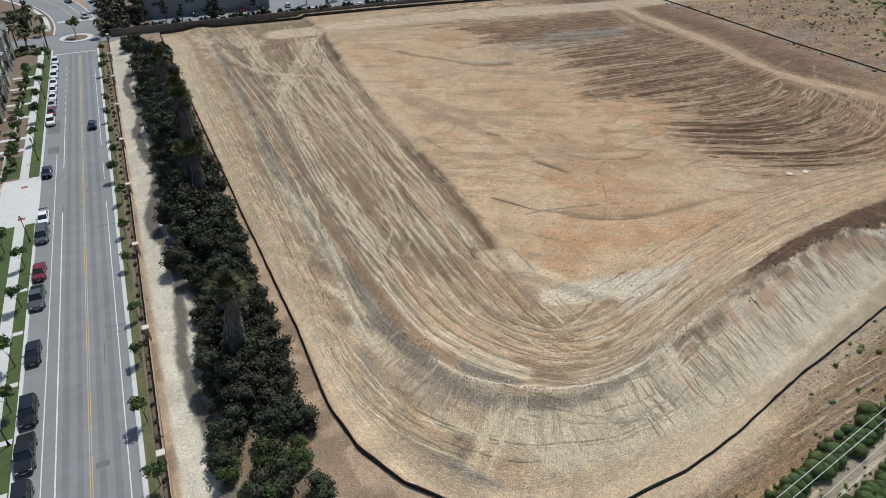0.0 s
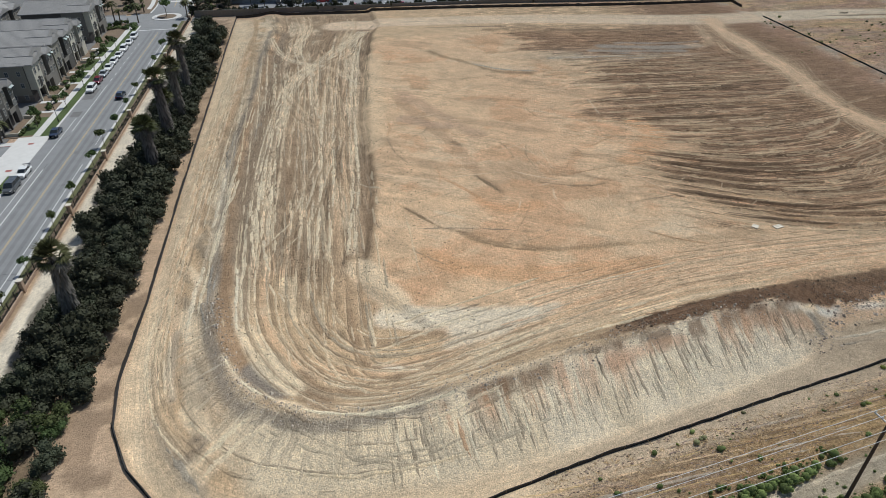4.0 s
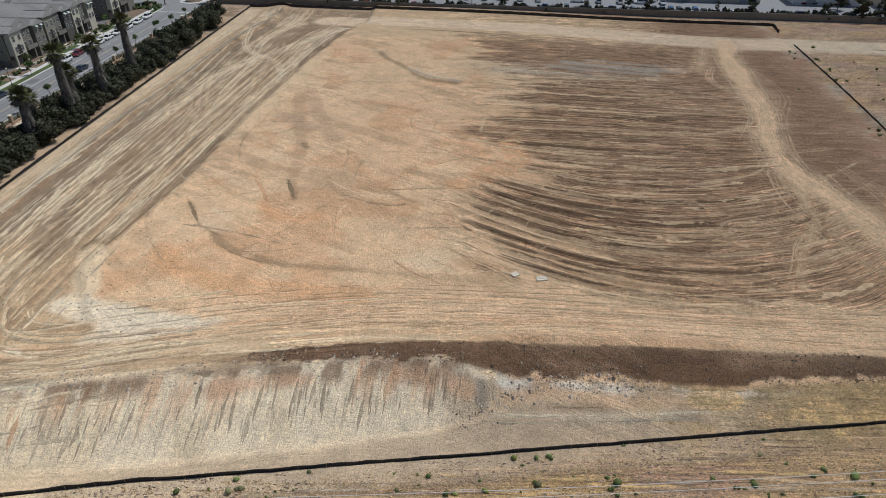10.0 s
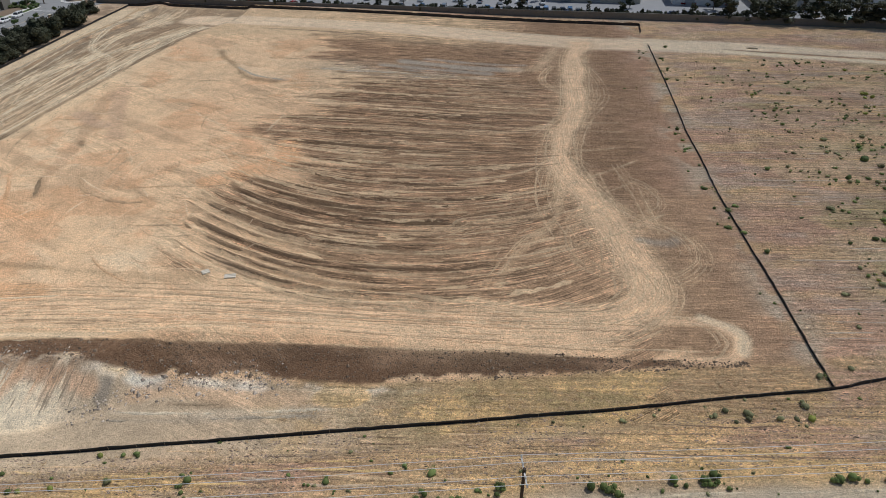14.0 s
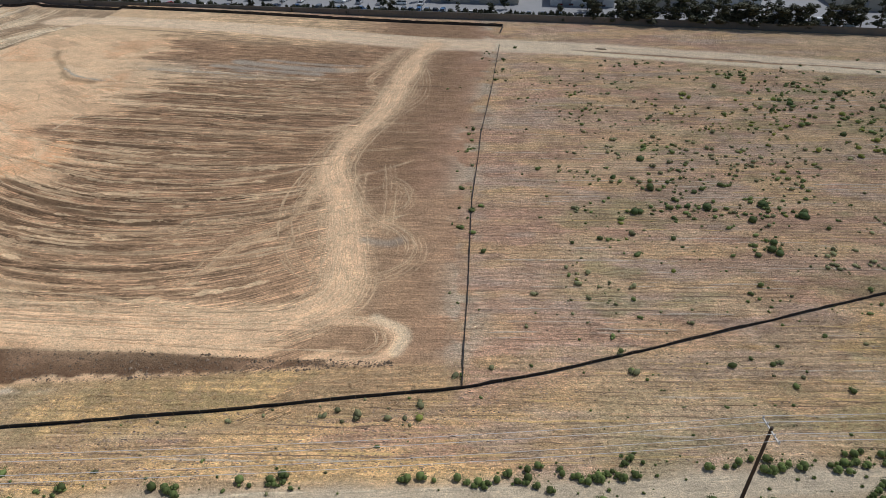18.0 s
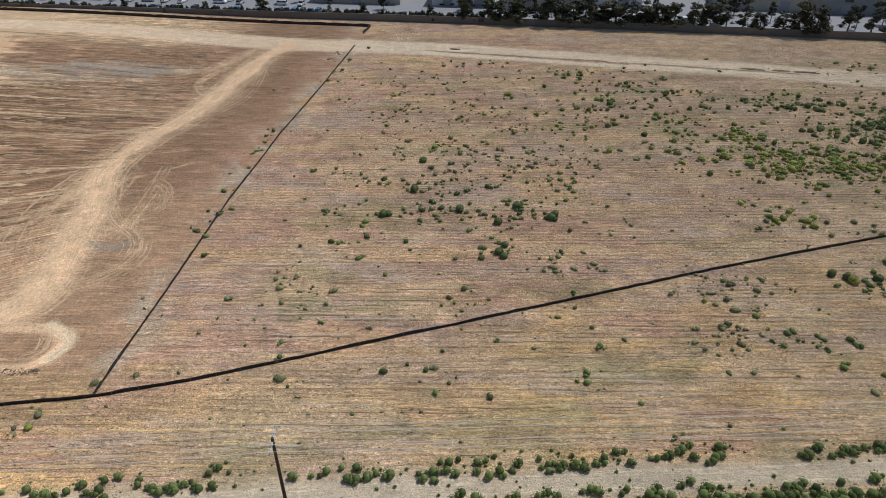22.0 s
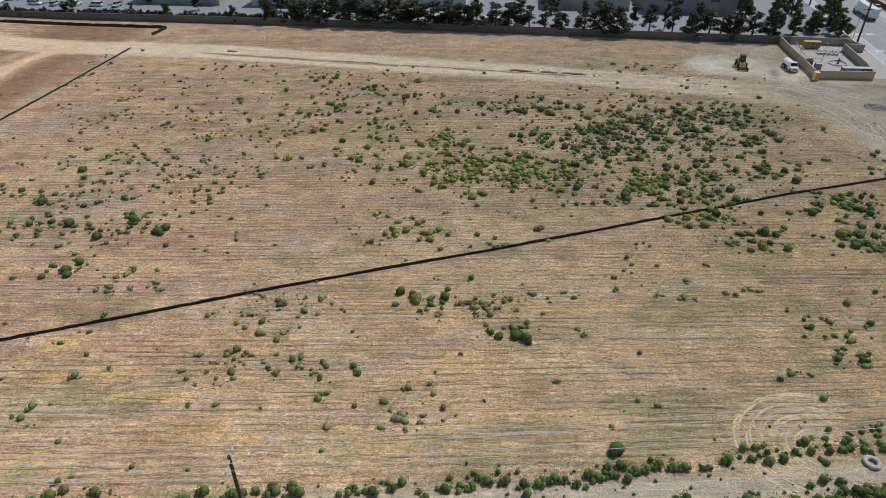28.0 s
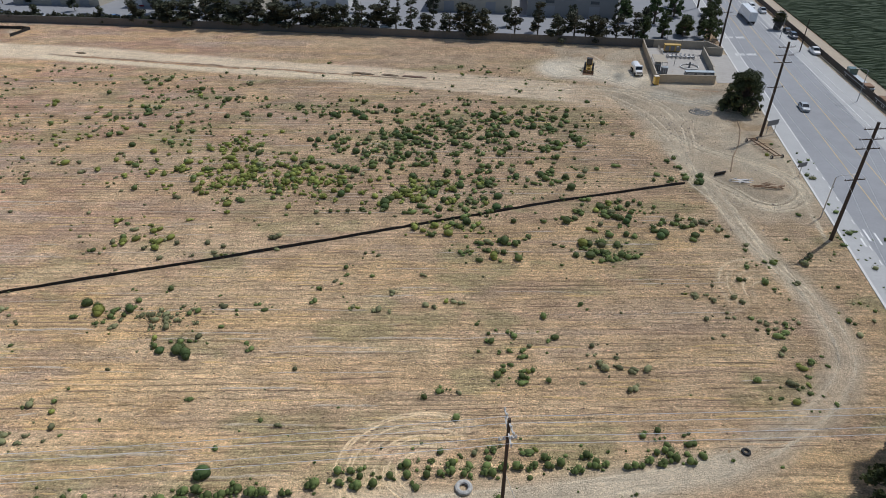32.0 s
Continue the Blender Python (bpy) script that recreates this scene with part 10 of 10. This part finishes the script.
def apron_rock():
    x = wrng.uniform(103, 128)
    return x, float(near_toe(np.array(x))) + 0.6 + wrng.normal() * 1.1, wrng.uniform(0.08, 0.24) * (1.7 if wrng.random() < 0.06 else 1)


def band_rock():
    y = wrng.uniform(44, 205)
    return wrng.uniform(18, 62), y, wrng.uniform(0.05, 0.16)


def field_chip():
    x = wrng.uniform(60, 388)
    y0 = float(np.interp(x, [p[0] for p in NEAR_FENCE], [p[1] for p in NEAR_FENCE]))
    if wrng.random() < 0.5 or x < 200:
        y = wrng.uniform(near_row(x) + 1, y0 - 0.6)
    else:
        y = y0 + 0.8 + (120 - y0) * wrng.random() ** 1.4
    if lattice(np.array(x / 9), np.array(y / 2.5), 7) < 0.38:
        return None
    return x, round(y / 0.95) * 0.95 + 0.4 + wrng.normal() * 0.2, wrng.uniform(0.05, 0.13)


def chip(p):
    x, y, size = p
    v = np.array(((0, 0, 0.7), (1.6, 0, 0), (0, 0.8, 0), (-1.6, 0, 0), (0, -0.8, 0)), float) * size * wrng.uniform(0.6, 1.4, (5, 3))
    return v + np.array((x, y, 0.012)), ROCK_F[:4]


ROCK_PALE = leafy("stone_pale", (0.40, 0.345, 0.27), 0.0, 0.5)
ROCK_DARK = leafy("clod_dark", (0.175, 0.125, 0.088), 0.0, 0.45)
scatter("clods_field", 12000, field_chip, chip, [leafy("clod_pale", (0.33, 0.255, 0.19), 0.0, 0.6)], "pale dry clods strewn along the rows", "clods")
scatter("rubble_rim", 3300, rim_rock, rock, [ROCK_PALE], "loose pale stones along the rim of the fill", "stones")
scatter("clods_bank", 2200, bank_rock, rock, [ROCK_DARK], "dark clods on the brown earth bank", "clods")
def yard_rock():
    x, y = wrng.uniform(380, 414), wrng.uniform(84, 190)
    if wrng.random() < 0.35:
        x, y = 398 + wrng.normal() * 2.2, 129 + wrng.normal() * 3.0
    return x, y, wrng.uniform(0.05, 0.22)


def heap_rock():
    a, q = wrng.uniform(0, 6.28), math.sqrt(wrng.random())
    return 405.6 + 2.7 * q * math.cos(a), 140.6 + 2.4 * q * math.sin(a), wrng.uniform(0.10, 0.24) * (1.3 - 0.5 * q)


scatter("gravel_stones", 420, heap_rock, rock, [leafy("stone_grey", (0.24, 0.235, 0.22), 0.0, 0.45)], "heap of grey broken stones on the entrance", "stones")
scatter("rubble_yard", 450, yard_rock, rock, [ROCK_PALE], "loose stones and broken clods on the yard", "stones")
scatter("rubble_apron", 260, apron_rock, rock, [ROCK_PALE], "pale rubble at the end of the cut face", "stones")
scatter("clods_strip", 2600, band_rock, rock, [ROCK_DARK], "small clods on the working strip", "clods")
# old tyres by the track
def ring_mesh(name, r, t, mat, seg=24, sides=8):
    bm = bmesh.new()
    rows = []
    for k in range(seg):
        a = 2 * math.pi * k / seg
        rows.append([bm.verts.new(((r + t * math.cos(b)) * math.cos(a), (r + t * math.cos(b)) * math.sin(a), t + 0.9 * t * math.sin(b) * (1.0 + 0.12 * math.sin(7 * a)))) for b in [2 * math.pi * q / sides for q in range(sides)]])
    for a, b in zip(rows, rows[1:] + rows[:1]):
        for q in range(sides):
            bm.faces.new((a[q], b[q], b[(q + 1) % sides], a[(q + 1) % sides]))
    return mesh_of(bm, name, mat)


PALE_RUBBER = material("weathered_rubber", (0.38, 0.37, 0.34), 0.9, 0, 0.3, 4.0, 0, 0.4)
t = part("tyre", ring_mesh("tyre", 0.66, 0.25, PALE_RUBBER), None)
t.matrix_basis = pose(346.4, 39.4, -0.04)
tagged(t, "old pale weathered tractor tyre lying beside the track", "tyre")
t = part("tyre", ring_mesh("tyre", 0.36, 0.15, material("black_rubber", (0.02, 0.02, 0.02), 0.8)), None)
t.matrix_basis = pose(376.4, 43.6, -0.02)
tagged(t, "black car tyre dumped at the edge of the track", "tyre")
# the one large leafy bush near the track
b = part("weed_bush", BUSH_KINDS[3], None)
b.matrix_basis = pose(320.0, 41.2, 0) @ Matrix.Diagonal((1.7, 1.7, 1.6, 1))
tagged(b, "single broad round bush in the dry grass", "bush")
# earth heaps beside the haul road
for x, y, l, mat in ((324, 168.4, 3.4, ROCK_DARK), (331.5, 167.0, 2.6, ROCK_DARK), (338, 165.6, 3.6, ROCK_DARK), (240, 187, 1.8, ROCK_DARK)):
    bm = bmesh.new()
    bmesh.ops.create_icosphere(bm, subdivisions=3, radius=1.0)
    for v in bm.verts:
        q = noise.noise(v.co * 2.3 + Vector((x, y, 0))) * 0.35
        v.co = Vector((v.co.x * (l + q), v.co.y * (0.55 + q), max(-0.1, v.co.z * (0.32 + 0.6 * q))))
    h = part("earth_heap", bm, mat, None)
    h.matrix_basis = pose(x, y, 0, 0, 0, -13)
    tagged(h, "low heap of loose earth beside the haul road", "earth heap", "earth heaps")
